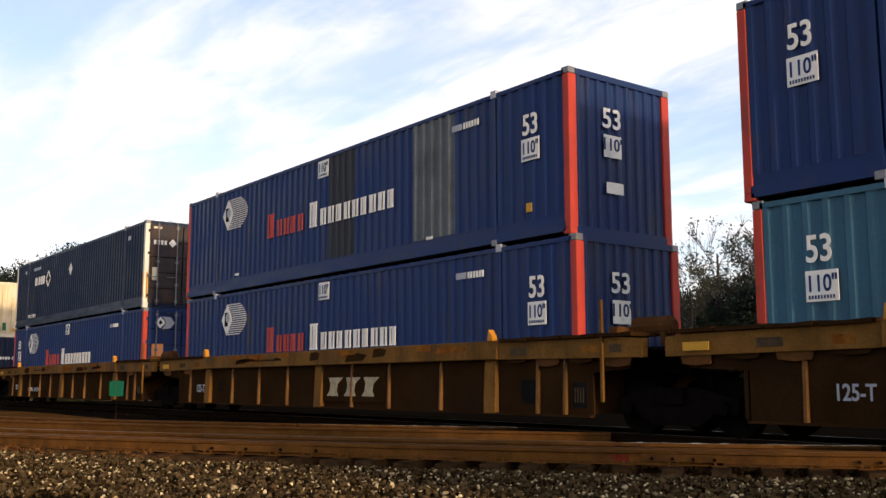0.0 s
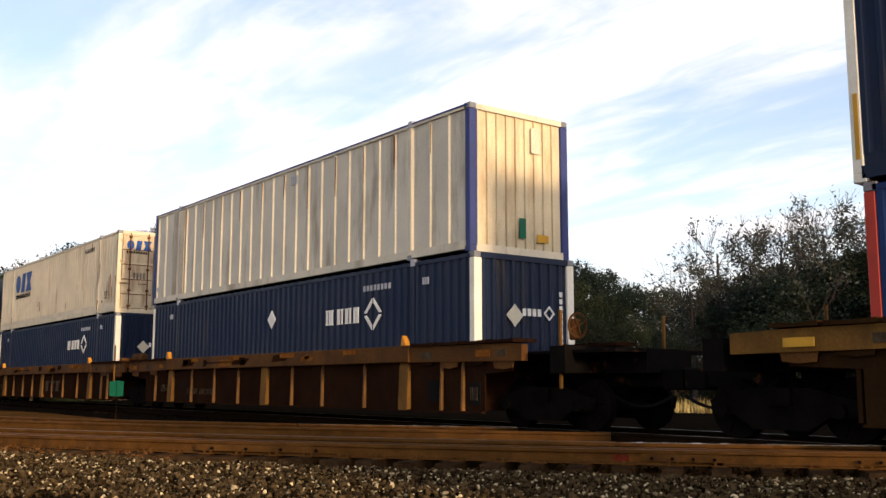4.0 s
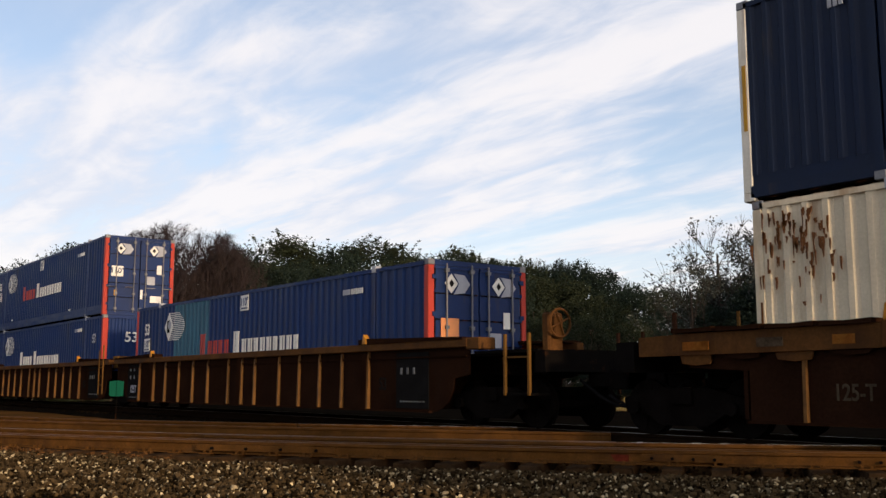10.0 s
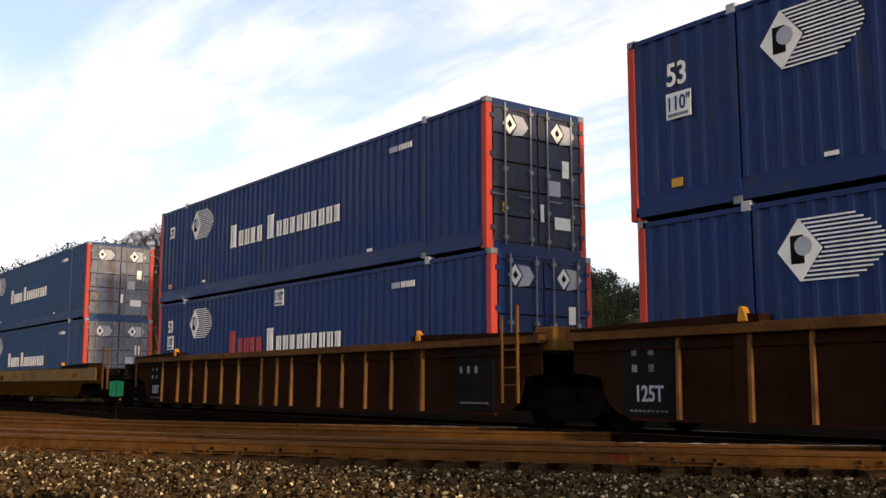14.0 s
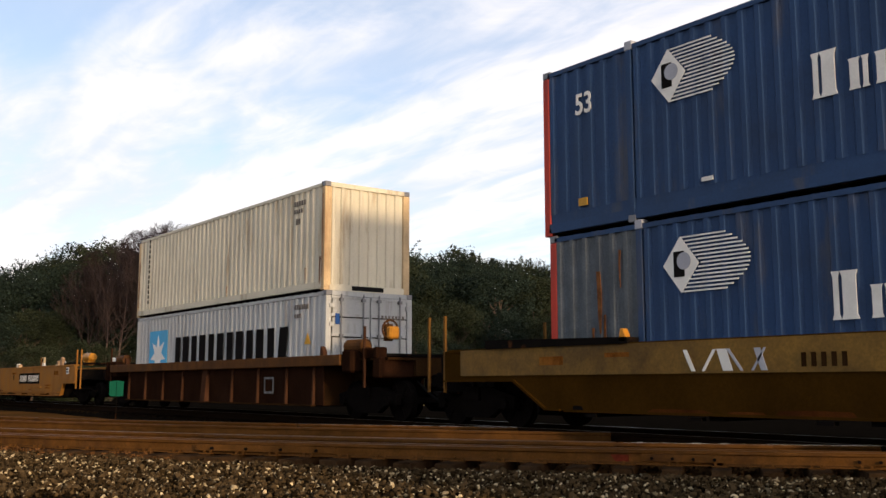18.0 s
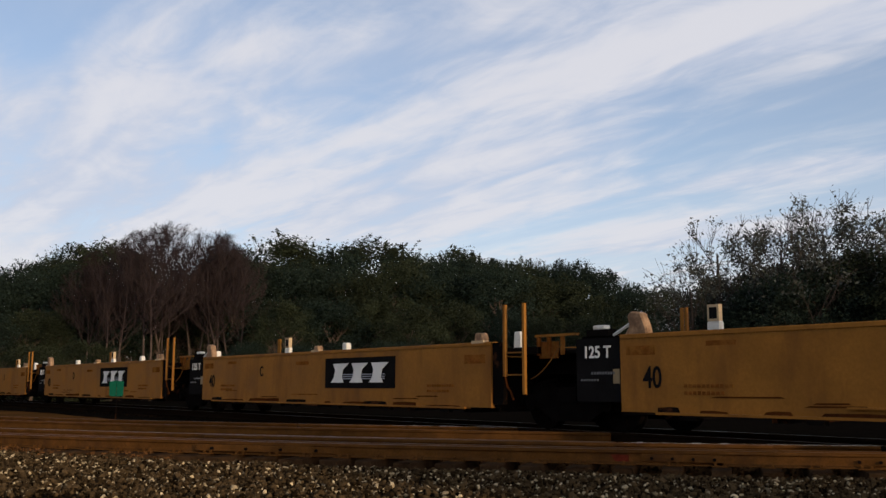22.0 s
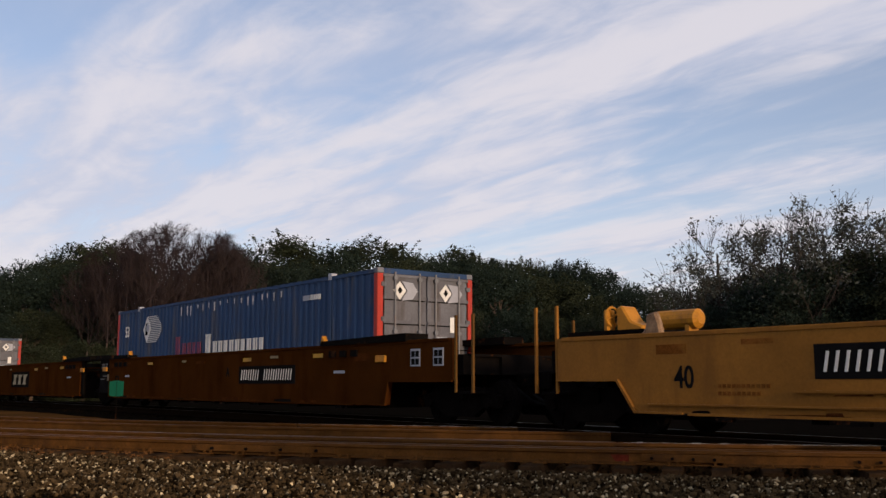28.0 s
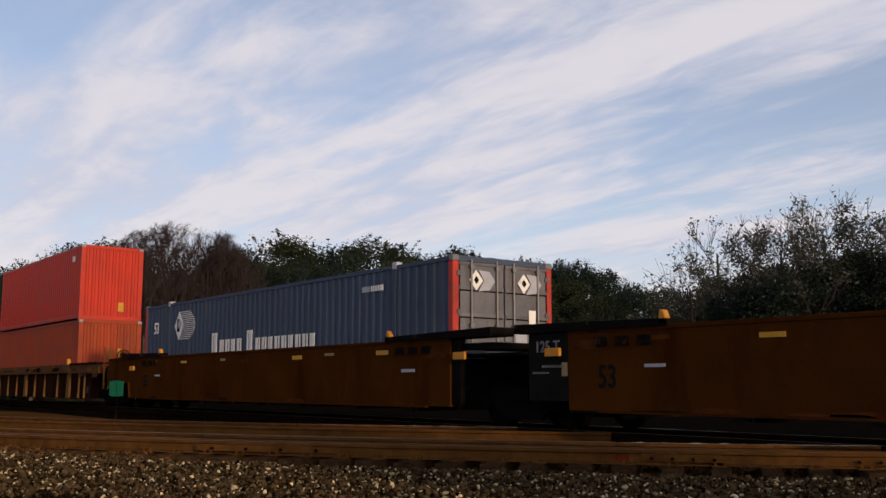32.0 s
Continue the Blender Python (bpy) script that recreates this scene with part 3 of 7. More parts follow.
def sign_outlines(x0, x1, z0, z1):
    """Three plain shapes side by side: a full oval, a leaning slab, two wedges point to point."""
    w, h, zm = (x1 - x0) / 3.1, z1 - z0, (z0 + z1) / 2
    xc = x0 + w * 0.48
    oval = [[(xc + 0.45 * w * math.cos(k * math.pi / 10), zm + 0.48 * h * math.sin(k * math.pi / 10)) for k in range(20)]]
    xs = x0 + 1.10 * w
    slab = [[(xs, z0), (xs + 0.62 * w, z0), (xs + 0.80 * w, z1), (xs + 0.18 * w, z1)]]
    xa, xb, xm = x0 + 2.05 * w, x0 + 3.1 * w, x0 + 2.57 * w
    wedge = [[(xa, z0), (xb, z0), (xm + 0.26 * w, zm), (xm - 0.26 * w, zm)], [(xa, z1), (xb, z1), (xm + 0.26 * w, zm), (xm - 0.26 * w, zm)]]
    return oval, slab, wedge


def diamond(c, material, x, z, w, h, face, name="emblem"):
    bm = bmesh.new()
    prism(bm, [(x - w / 2, z), (x, z - h / 2), (x + w / 2, z), (x, z + h / 2)], face - 0.004, face + 0.006)
    return part(name, bm, material, c)


def ring_diamond(c, material, x, z, w, h, face, t=0.3):
    """Four slanted slabs set in a diamond with gaps at its corners."""
    bm = bmesh.new()
    cs = [Vector((x - w / 2, z)), Vector((x, z - h / 2)), Vector((x + w / 2, z)), Vector((x, z + h / 2))]
    mid = Vector((x, z))
    for i in range(4):
        p, q = cs[i], cs[(i + 1) % 4]
        a, b = p.lerp(q, 0.08), p.lerp(q, 0.92)
        prism(bm, [a, b, b.lerp(mid, t), a.lerp(mid, t)], face - 0.004, face + 0.006)
    return part("emblem", bm, material, c)


def globe_emblem(c, face, x=-5.3, z=2.15, mat="white_mark"):
    """A white lozenge with a dark core, from which a stack of fine stripes trails off."""
    e = diamond(c, mat, x, z, 0.66, 0.84, face)
    part("emblem_core", boxes((x - 0.13, x + 0.07, face - 0.007, face, z - 0.18, z + 0.20)), "black", e)
    bm = bmesh.new()
    tube(bm, (x + 0.06, face - 0.009, z + 0.05), (x + 0.06, face, z + 0.05), 0.13, seg=14)
    part("emblem_core", bm, "grey_mark", e)
    bm = bmesh.new()
    for i in range(15):
        f = (i - 7) / 7
        box(bm, x + 0.36 - 0.34 * abs(f), x + 1.20 - 0.40 * f * f, face - 0.004, face + 0.006, z + f * 0.40 - 0.0115, z + f * 0.40 + 0.0115)
    tagged(part("emblem_stripes", bm, mat, c), kind="stuff")


def plate_110(c, x, z, face, w=0.46, h=0.40):
    p = part("height_plate", boxes((x - w / 2, x + w / 2, face - 0.004, face + 0.008, z - h / 2, z + h / 2)), "white_mark", c)
    write(p, "110\"", 0.22, "navy", x, z - 0.07, face - 0.006)
    bars(p, "navy", x - w * 0.42, x + w * 0.42, z - h * 0.42, z - h * 0.30, face - 0.005, 9)


def repair(c, x0, x1, material, face, H):
    """A stretch of side sheet in another paint, pressed to the same folds as the panel below it."""
    lo, hi = (-6.03, 6.03) if x0 > -6.05 else (-16.154 / 2 + 0.13, -6.16)
    n = max(1, round((hi - lo) / 0.28))
    step = (hi - lo) / n
    a0, a1 = lo + round((x0 - lo) / step) * step, lo + round((x1 - lo) / step) * step
    me = sheet_mesh("repair_patch", [corrugated(a0, a1, 0.38, H - 0.10, step, 0.036, (0.26, 0.22, 0.30, 0.22))], material)
    return part("repair_patch", me, material, c, at=pose(0, face + 0.004, 0))


PH = 2.896
FACE = -2.591 / 2


def blue_box(label, red="red_mark", fifty=True, plate=True, body="navy", lead="doors", lead_body=None, right_marks=False, group="blue stack containers"):
    c = container(label, 16.154, 2.591, PH, body, "orange_post", lead, "panel", lead_body=lead_body, group=group)
    globe_emblem(c, FACE)
    word_shapes(c, red, -2.93, -0.95, 1.21, 1.62, FACE, 5, 1.5)
    word_shapes(c, "white_mark", -0.75, 2.95, 1.21, 1.60, FACE, 10, 1.55)
    bars(c, "grey_mark", 4.85, 5.15, 2.38, 2.50, FACE, 1, 1.0)
    bars(c, "white_mark", 5.2, 5.7, 2.38, 2.50, FACE, 6)
    bars(c, "white_mark", -4.75, -4.55, 0.42, 0.48, FACE, 1, 1.0)
    bars(c, "white_mark", 4.0, 4.2, 0.36, 0.42, FACE, 1, 1.0)
    if fifty:
        write(c, "53", 0.36, "white_mark", -7.1, 1.98, FACE)
        if plate:
            plate_110(c, -7.08, 1.66, FACE)
    if plate:
        plate_110(c, -0.12, 2.55, FACE)
    if right_marks:
        write(c, "53", 0.38, "white_mark", 7.1, 1.90, FACE)
        plate_110(c, 7.1, 1.62, FACE)
        bars(c, "yellow_mark", 6.98, 7.12, 0.50, 0.66, FACE, 1, 1.0)
    else:
        bars(c, "yellow_mark", -7.25, -7.05, 0.42, 0.55, FACE, 1, 1.0)
    ex = 16.154 / 2 + 0.026
    if lead == "doors":
        for k in (-1, 1):
            bm = bmesh.new()
            y = k * 0.62 - 0.12
            prism(bm, [(y - 0.17, 2.42), (y, 2.22), (y + 0.17, 2.42), (y, 2.62)], ex, ex + 0.006, "x")
            e = part("emblem", bm, "white_mark", c)
            bm = bmesh.new()
            prism(bm, [(y - 0.06, 2.42), (y, 2.34), (y + 0.07, 2.42), (y, 2.51)], ex + 0.005, ex + 0.009, "x")
            part("emblem_core", bm, "black", e)
            bm = bmesh.new()
            prism(bm, [(y + 0.06, 2.20), (y + 0.34, 2.24), (y + 0.48, 2.42), (y + 0.34, 2.60), (y + 0.06, 2.62), (y + 0.20, 2.42)], ex, ex + 0.005, "x")
            part("emblem_trail", bm, "grey_mark", c)
        for y, z, w, h, mt in ((0.72, 1.72, 0.18, 0.34, "white_mark"), (0.62, 0.62, 0.42, 0.24, "white_mark"), (-0.88, 0.80, 0.10, 0.20, "yellow_mark"),
                               (0.42, 1.30, 0.30, 0.30, "grey_mark"), (0.08, 0.78, 0.09, 0.34, "white_mark")):
            part("door_label", boxes((ex, ex + 0.005, y - w / 2, y + w / 2, z - h / 2, z + h / 2)), mt, c)
    else:
        write_end(c, "53", 0.36, "white_mark", -0.25, 1.95, ex - 0.02)
        if right_marks:
            p = part("height_plate", boxes((ex - 0.02, ex - 0.012, -0.47, -0.03, 1.42, 1.82)), "white_mark", c)
            write_end(p, "110\"", 0.22, "navy", -0.25, 1.55, ex - 0.006)
            part("end_label", boxes((ex - 0.02, ex - 0.012, -0.42, 0.0, 0.78, 0.98)), "white_mark", c)
    return c


def rust_runs(c, face, spots, seed=1):
    """Rust that has run down the paint: slender uneven tongues (x, foot, head, width)."""
    r_ = random.Random(seed)
    bm = bmesh.new()
    for x, z0, z1, w in spots:
        zs = [z0 + (z1 - z0) * u for u in (0, 0.3, 0.65, 1)]
        ws = [w * q * r_.uniform(0.7, 1.2) for q in (0.25, 0.7, 0.8, 1.0)]
        dx = [r_.uniform(-0.2, 0.2) * w for _ in range(4)]
        prism(bm, [(x + dx[i] - ws[i] / 2, zs[i]) for i in range(4)] + [(x + dx[i] + ws[i] / 2, zs[i]) for i in (3, 2, 1, 0)], face - 0.006, face + 0.004)
    return tagged(part("rust_run", bm, "rust_run", c), kind="stuff")


def midnight_box(label, emblem_x, lead="panel", diamond_x=0.0, top_lift=False, stripe=(0.30, 1.15)):
    """emblem_x: where the side's emblem begins."""
    c = container(label, 16.154, 2.591, PH, "midnight", "white_post", lead, "panel", pitch=0.26, group="dark blue containers", lead_body="dark_door" if lead == "doors" else None)
    x = emblem_x
    word_shapes(c, "white_mark", x, x + 1.55, 1.74, 2.08, FACE, 4)
    ring_diamond(c, "white_mark", x + 1.98, 1.90, 0.74, 0.74, FACE)
    nx = x - 0.25 if x < 0 else x + 1.6
    bars(c, "grey_mark", nx, nx + 1.1, 2.40, 2.52, FACE, 8)
    if diamond_x is not None:
        diamond(c, "white_mark", diamond_x, 2.02, 0.44, 0.46, FACE, "placard")
    if top_lift:
        xa = -5.3 if x < 0 else 5.3
        write(c, "TOP LIFT ONLY", 0.15, "white_mark", xa, 0.38, FACE)
    for s in (-1, 1):
        part("post_stripe", boxes((s * 7.99 - 0.03, s * 7.99 + 0.03, FACE - 0.006, FACE + 0.002, *stripe)), "yellow_mark", c)
        part("post_stripe", boxes((8.072, 8.082, s * 1.2 - 0.03, s * 1.2 + 0.03, *stripe)), "yellow_mark", c)
        bars(c, "grey_mark", s * 6.55 - 0.12, s * 6.55 + 0.12, 2.38, 2.52, FACE, 3, 0.7)
    ex = 16.154 / 2 + 0.004
    if lead == "panel":
        for i in range(4):
            y0 = -0.10 + i * 0.13
            part("end_emblem", boxes((ex - 0.006, ex, y0, y0 + 0.09, 1.72, 1.86)), "white_mark", c)
        bm = bmesh.new()
        for p, q in (((0.45, 1.79), (0.60, 1.64)), ((0.60, 1.64), (0.75, 1.79)), ((0.75, 1.79), (0.60, 1.94)), ((0.60, 1.94), (0.45, 1.79))):
            a, b, mid = Vector(p), Vector(q), Vector((0.60, 1.79))
            prism(bm, [a, b, b.lerp(mid, 0.35), a.lerp(mid, 0.35)], ex - 0.006, ex, "x")
        part("end_emblem", bm, "white_mark", c)
        bm = bmesh.new()
        prism(bm, [(-0.52, 1.72), (-0.30, 1.50), (-0.08, 1.72), (-0.30, 1.94)], ex - 0.006, ex, "x")
        part("placard", bm, "oldwhite", c)
        part("end_marking", boxes(*[(ex - 0.006, ex, 0.88, 0.96, 1.15 + i * 0.14, 1.25 + i * 0.14) for i in range(8)]), "white_mark", c)
    else:
        e2 = ex + 0.022
        part("end_emblem", boxes(*[(e2, e2 + 0.005, -1.02 + i * 0.12, -0.94 + i * 0.12, 2.10, 2.24) for i in range(4)]), "white_mark", c)
        bm = bmesh.new()
        prism(bm, [(-0.52, 2.17), (-0.38, 2.03), (-0.24, 2.17), (-0.38, 2.31)], e2, e2 + 0.005, "x")
        part("end_emblem", bm, "white_mark", c)
        bm = bmesh.new()
        prism(bm, [(0.62, 1.78), (0.80, 1.60), (0.98, 1.78), (0.80, 1.96)], e2, e2 + 0.005, "x")
        part("placard", bm, "oldwhite", c)
        for y, z, w, h in ((0.62, 2.20, 0.26, 0.24), (0.85, 1.0, 0.3, 0.24), (-0.95, 1.12, 0.18, 0.42), (-0.9, 2.66, 0.28, 0.07), (0.9, 2.66, 0.28, 0.07)):
            part("door_label", boxes((e2, e2 + 0.005, y - w / 2, y + w / 2, z - h / 2, z + h / 2)), "oldwhite", c)
    return c


def cream_box(label, lead="doors"):
    c = container(label, 16.154, 2.591, PH, "cream", "cream", lead, "panel", group="cream containers", rail="cream", lead_body="cream_door" if lead == "doors" else None)
    rust_runs(c, FACE, [(6.10, 0.12, 0.55, 0.10), (6.02, 0.95, 1.60, 0.03), (6.17, 1.2, 1.9, 0.02), (5.25, 2.40, 2.72, 0.07), (-1.5, 0.55, 0.98, 0.07), (-1.75, 0.8, 1.0, 0.03),
                        (-6.10, 2.2, 2.75, 0.06), (-6.05, 0.1, 0.6, 0.05), (7.95, 0.2, 1.3, 0.05), (8.0, 1.5, 2.6, 0.03), (-7.98, 0.4, 1.5, 0.04), (2.2, 0.4, 0.7, 0.03), (3.6, 1.1, 1.3, 0.03)])
    if lead == "doors":
        rust_runs(c, FACE, [(7.28, 0.42, 1.30, 0.035), (7.42, 0.45, 1.38, 0.03), (7.08, 0.5, 1.15, 0.025), (6.6, 0.4, 0.5, 0.1), (7.6, 0.5, 0.9, 0.02)], 3)
    else:
        r_ = random.Random(8)
        rust_runs(c, FACE, [(x, z - h, z, w) for x, z, h, w in [(r_.gauss(-7.45, 0.30), 2.74 - abs(r_.gauss(0, 0.5)), r_.uniform(0.03, 0.22), r_.uniform(0.015, 0.055)) for _ in range(90)]], 5)
    # company sign as three plain shapes over a row of dark bars
    for shapes in sign_outlines(-5.6, -3.0, 1.62, 2.46):
        bm = bmesh.new()
        for pts in shapes:
            prism(bm, pts, FACE - 0.004, FACE + 0.006)
        part("sign_shape", bm, "blue_mark", c)
    bars(c, "black", -5.5, -3.05, 1.36, 1.54, FACE, 20, 0.38)
    bars(c, "ink_mark", 4.4, 5.6, 2.42, 2.56, FACE, 7, 0.5)
    write(c, "53'", 0.26, "ink_mark", -7.0 if lead != "doors" else 7.0, 0.55, FACE)
    ex = 16.154 / 2 + 0.004
    y0 = -1.0 if lead == "doors" else -0.60
    z0 = 2.22 if lead == "doors" else 1.55
    e2 = ex + (0.022 if lead == "doors" else 0)
    for shapes in sign_outlines(y0, y0 + 0.90, z0, z0 + 0.34):
        bm = bmesh.new()
        for pts in shapes:
            prism(bm, pts, e2 - 0.004, e2 + 0.004, "x")
        part("end_sign_shape", bm, "blue_mark", c)
    part("end_marking", boxes(*[(e2 - 0.004, e2 + 0.004, y0 + i * 0.085, y0 + i * 0.085 + 0.05, z0 - 0.13, z0 - 0.05) for i in range(10)]), "black", c)
    if lead == "doors":
        part("door_label", boxes((e2, e2 + 0.004, 0.72, 0.98, 2.05, 2.30)), "yellow_mark", c)
        for y, z, w, h in ((0.42, 1.42, 0.28, 0.30), (-0.5, 1.30, 0.46, 0.22), (0.62, 0.52, 0.6, 0.1), (0.5, 1.75, 0.5, 0.1), (0.9, 1.25, 0.3, 0.12)):
            part("door_label", boxes(*[(e2, e2 + 0.004, y - w / 2 + i * w / 4, y - w / 2 + (i + 0.6) * w / 4, z - h / 2, z + h / 2) for i in range(4)]), "ink_mark", c)
    return c


# ---- well cars ----
WHEEL_R = 0.42
WHEEL_MESH = {}


def wheelset_mesh():
    if "w" not in WHEEL_MESH:
        bm = bmesh.new()
        tube(bm, (0, -1.05, 0), (0, 1.05, 0), 0.075, seg=10)
        for k in (-1, 1):
            tube(bm, (0, k * 0.70, 0), (0, k * 0.80, 0), WHEEL_R, seg=24)
            tube(bm, (0, k * 0.67, 0), (0, k * 0.70, 0), WHEEL_R + 0.026, seg=24)
            tube(bm, (0, k * 0.80, 0), (0, k * 0.83, 0), 0.13, seg=12)
            for i in range(6):       # web openings' ribs, so that the turning shows
                a = i * math.pi / 3
                p = Vector((math.cos(a), 0, math.sin(a)))
                tube(bm, p * 0.14 + Vector((0, k * 0.805, 0)), p * 0.36 + Vector((0, k * 0.805, 0)), 0.02, seg=5)
        finish(bm)
        me = bpy.data.meshes.new("wheelset")
        bm.to_mesh(me)
        bm.free()
        me.materials.append(M["truck_steel"])
        WHEEL_MESH["w"] = me
    return WHEEL_MESH["w"]


TRUCK_MESH = {}
WHEELS = []


def truck(parent, x):
    """A two-axle truck: cast side frames with spring nests, a bolster and two wheelsets."""
    if "f" not in TRUCK_MESH:
        bm = bmesh.new()
        for k in (-1, 1):
            y0, y1 = sorted((k * 0.94, k * 1.08))
            prism(bm, [(-1.1, 0.34), (-0.72, 0.34), (-0.42, 0.16), (0.42, 0.16), (0.72, 0.34), (1.1, 0.34), (1.14, 0.56), (0.75, 0.64), (0.45, 0.72), (-0.45, 0.72), (-0.75, 0.64), (-1.14, 0.56)], y0, y1)
            for dx in (-0.16, 0, 0.16):
                tube(bm, (dx, k * 1.01, 0.2), (dx, k * 1.01, 0.46), 0.06, seg=8)
            for s in (-1, 1):
                tube(bm, (s * 0.89, k * 1.06, WHEEL_R), (s * 0.89, k * 1.16, WHEEL_R), 0.10, seg=10)
        box(bm, -0.2, 0.2, -1.15, 1.15, 0.48, 0.72)
        tube(bm, (0, 0, 0.7), (0, 0, 0.95), 0.3, seg=14)
        finish(bm)
        me = bpy.data.meshes.new("truck_frame")
        bm.to_mesh(me)
        bm.free()
        me.materials.append(M["truck_steel"])
        TRUCK_MESH["f"] = me
    t = part("truck_frame", TRUCK_MESH["f"], "truck_steel", parent, at=pose(x, 0, 0))
    for s in (-1, 1):
        w = part("wheelset", wheelset_mesh(), "truck_steel", t, at=pose(s * 0.89, 0, WHEEL_R))
        WHEELS.append((s, w))
    return t


def coupler(parent, x, s):
    bm = bmesh.new()
    box(bm, *sorted((x, x + s * 1.55)), -0.12, 0.12, 0.72, 0.98)
    box(bm, *sorted((x + s * 1.40, x + s * 1.80)), -0.2, 0.2, 0.68, 1.02)
    part("coupler", bm, "dark_steel", parent, bevel=0.02)
    bm = bmesh.new()
    pipe(bm, [(x + s * 1.7 * i / 8, -0.3, 0.85 - 0.45 * math.sin(math.pi * i / 8 * 0.8)) for i in range(9)], 0.028)
    part("air_hose", bm, "black", parent)


def handrail(parent, x, y, z0, z1, mat="car_brown", w=0.045):
    part("upright", boxes((x - w / 2, x + w / 2, y - w / 2, y + w / 2, z0, z1)), mat, parent)


def guide(parent, x, y, z, mat="bright_yellow", s=1):
    """A stout wedge that guides the container into the well."""
    bm = bmesh.new()
    prism(bm, [(x - 0.085, z), (x + 0.085, z), (x + 0.07, z + 0.10), (x + s * 0.02, z + 0.21), (x - 0.05, z + 0.21)], y, y + 0.12)
    part("container_guide", bm, mat, parent, bevel=0.015)


def reservoir(parent, x, y, z, mat="bright_yellow", length=0.9):
    bm = bmesh.new()
    tube(bm, (x - length / 2, y, z), (x + length / 2, y, z), 0.16, seg=14)
    tube(bm, (x - length / 2 - 0.06, y, z), (x - length / 2, y, z), 0.09, 0.16, seg=14)
    tube(bm, (x + length / 2, y, z), (x + length / 2 + 0.06, y, z), 0.16, 0.09, seg=14)
    box(bm, x - 0.3, x - 0.22, y - 0.12, y + 0.12, z - 0.3, z - 0.1)
    box(bm, x + 0.22, x + 0.3, y - 0.12, y + 0.12, z - 0.3, z - 0.1)
    part("air_reservoir", bm, mat, parent)


def brake_wheel(parent, x, y, z, mat="car_brown", R=0.21):
    bm = bmesh.new()
    pipe(bm, [(x, y + R * math.cos(math.pi * i / 8), z + R * math.sin(math.pi * i / 8)) for i in range(16)], 0.022, 5, True)
    w = part("brake_wheel", bm, mat, parent)
    for i in range(4):
        a0 = math.pi * i / 2 + 0.4
        bm = bmesh.new()
        tube(bm, (x, y, z), (x, y + R * math.cos(a0), z + R * math.sin(a0)), 0.018, seg=5)
        part("spoke", bm, mat, w)
    block("gear_box", mat, parent, x - 0.12, x - 0.02, y - 0.10, y + 0.10, z - 0.24, z + 0.12, bevel=0.02)


def fleet_sign(parent, x0, x1, z0, z1, face, plate=True, mat="white_mark", back="black"):
    """The fleet's sign as plain slanted slabs on a dark plate."""
    p = parent
    if plate:
        p = part("sign_plate", boxes((x0 - 0.28, x1 + 0.18, face - 0.003, face + 0.012, z0 - 0.12, z1 + 0.12)), back, parent)
    step = (x1 - x0) / 3
    for i in range(3):
        bm = bmesh.new()
        a = x0 + i * step
        h = z1 - z0
        pts = [(0.06, 0), (0.74, 0), (0.62, 0.28), (0.64, 0.66), (0.92, 1), (0.08, 1), (0.22, 0.66), (0.20, 0.28)]
        prism(bm, [(a + step * u + 0.16 * h * v - 0.06, z0 + h * v) for u, v in pts], face - 0.009, face)
        part("sign_slab", bm, mat, p)
    if plate and mat == "white_mark":
        part("sign_line", boxes(*[(x0 + 0.1, x1 - 0.2, face - 0.006, face, z0 + (z1 - z0) * (0.18 + 0.11 * i), z0 + (z1 - z0) * (0.22 + 0.11 * i)) for i in range(3)]), "grey_mark", p)


def number_bars(parent, x0, x1, z0, z1, face, mat="white_mark", plate=True):
    p = parent
    if plate:
        p = part("number_plate", boxes((x0 - 0.12, x1 + 0.12, face - 0.003, face + 0.012, z0 - 0.09, z1 + 0.09)), "black", parent)
    h = z1 - z0
    for a0, a1, n in ((x0, x0 + (x1 - x0) * 0.38, 4), (x0 + (x1 - x0) * 0.46, x1, 6)):
        step = (a1 - a0) / n
        for i in range(n):       # slanted thin bars, two to a sign
            bm = bmesh.new()
            for u in (0.0, 0.50):
                xa = a0 + (i + u) * step
                prism(bm, [(xa, z0), (xa + 0.15 * step, z0), (xa + 0.15 * step + 0.2 * h, z1), (xa + 0.2 * h, z1)], face - 0.008, face)
            part("number_bar", bm, mat, p)


def rib(parent, x, face, z0, z1, mat, width=0.05, d_top=0.025, d_foot=0.07, name="rib"):
    """An upright stiffener that stands out from the web and flares towards its foot."""
    bm = bmesh.new()
    prism(bm, [(face, z0), (face - d_foot, z0), (face - d_foot, z0 + 0.08), (face - d_top - 0.02, z1 - 0.1), (face - d_top, z1), (face, z1)], x - width / 2, x + width / 2, "x")
    return part(name, bm, mat, parent)


def well_inside(car, h, mat):
    """Floor beams and end bulkheads of the well."""
    for s in (-1, 1):
        block("end_bulkhead", mat, car, *sorted((s * h, s * (h + 0.06))), -1.38, 1.38, 0.30, 1.25)
    for i in range(7):
        x = -h + (i + 0.5) * 2 * h / 7
        block("floor_beam", "dark_steel", car, x - 0.12, x + 0.12, -1.36, 1.36, 0.26, 0.345)


def end_body(car, s, x0, x1, mat, z0=0.95, z1=1.28):
    """The end frame between the well and the truck: a box beam with a deck and sloped sill."""
    bm = bmesh.new()
    xa, xb = s * x0, s * x1
    prism(bm, [(xa, 0.6), (xa + (xb - xa) * 0.25, z0), (xb, z0), (xb, z1), (xa, z1)], -0.55, 0.55)
    part("end_beam", bm, mat, car, bevel=0.0)
    block("end_deck", mat, car, *sorted((xa, xb)), -1.28, 1.28, z1, z1 + 0.05)


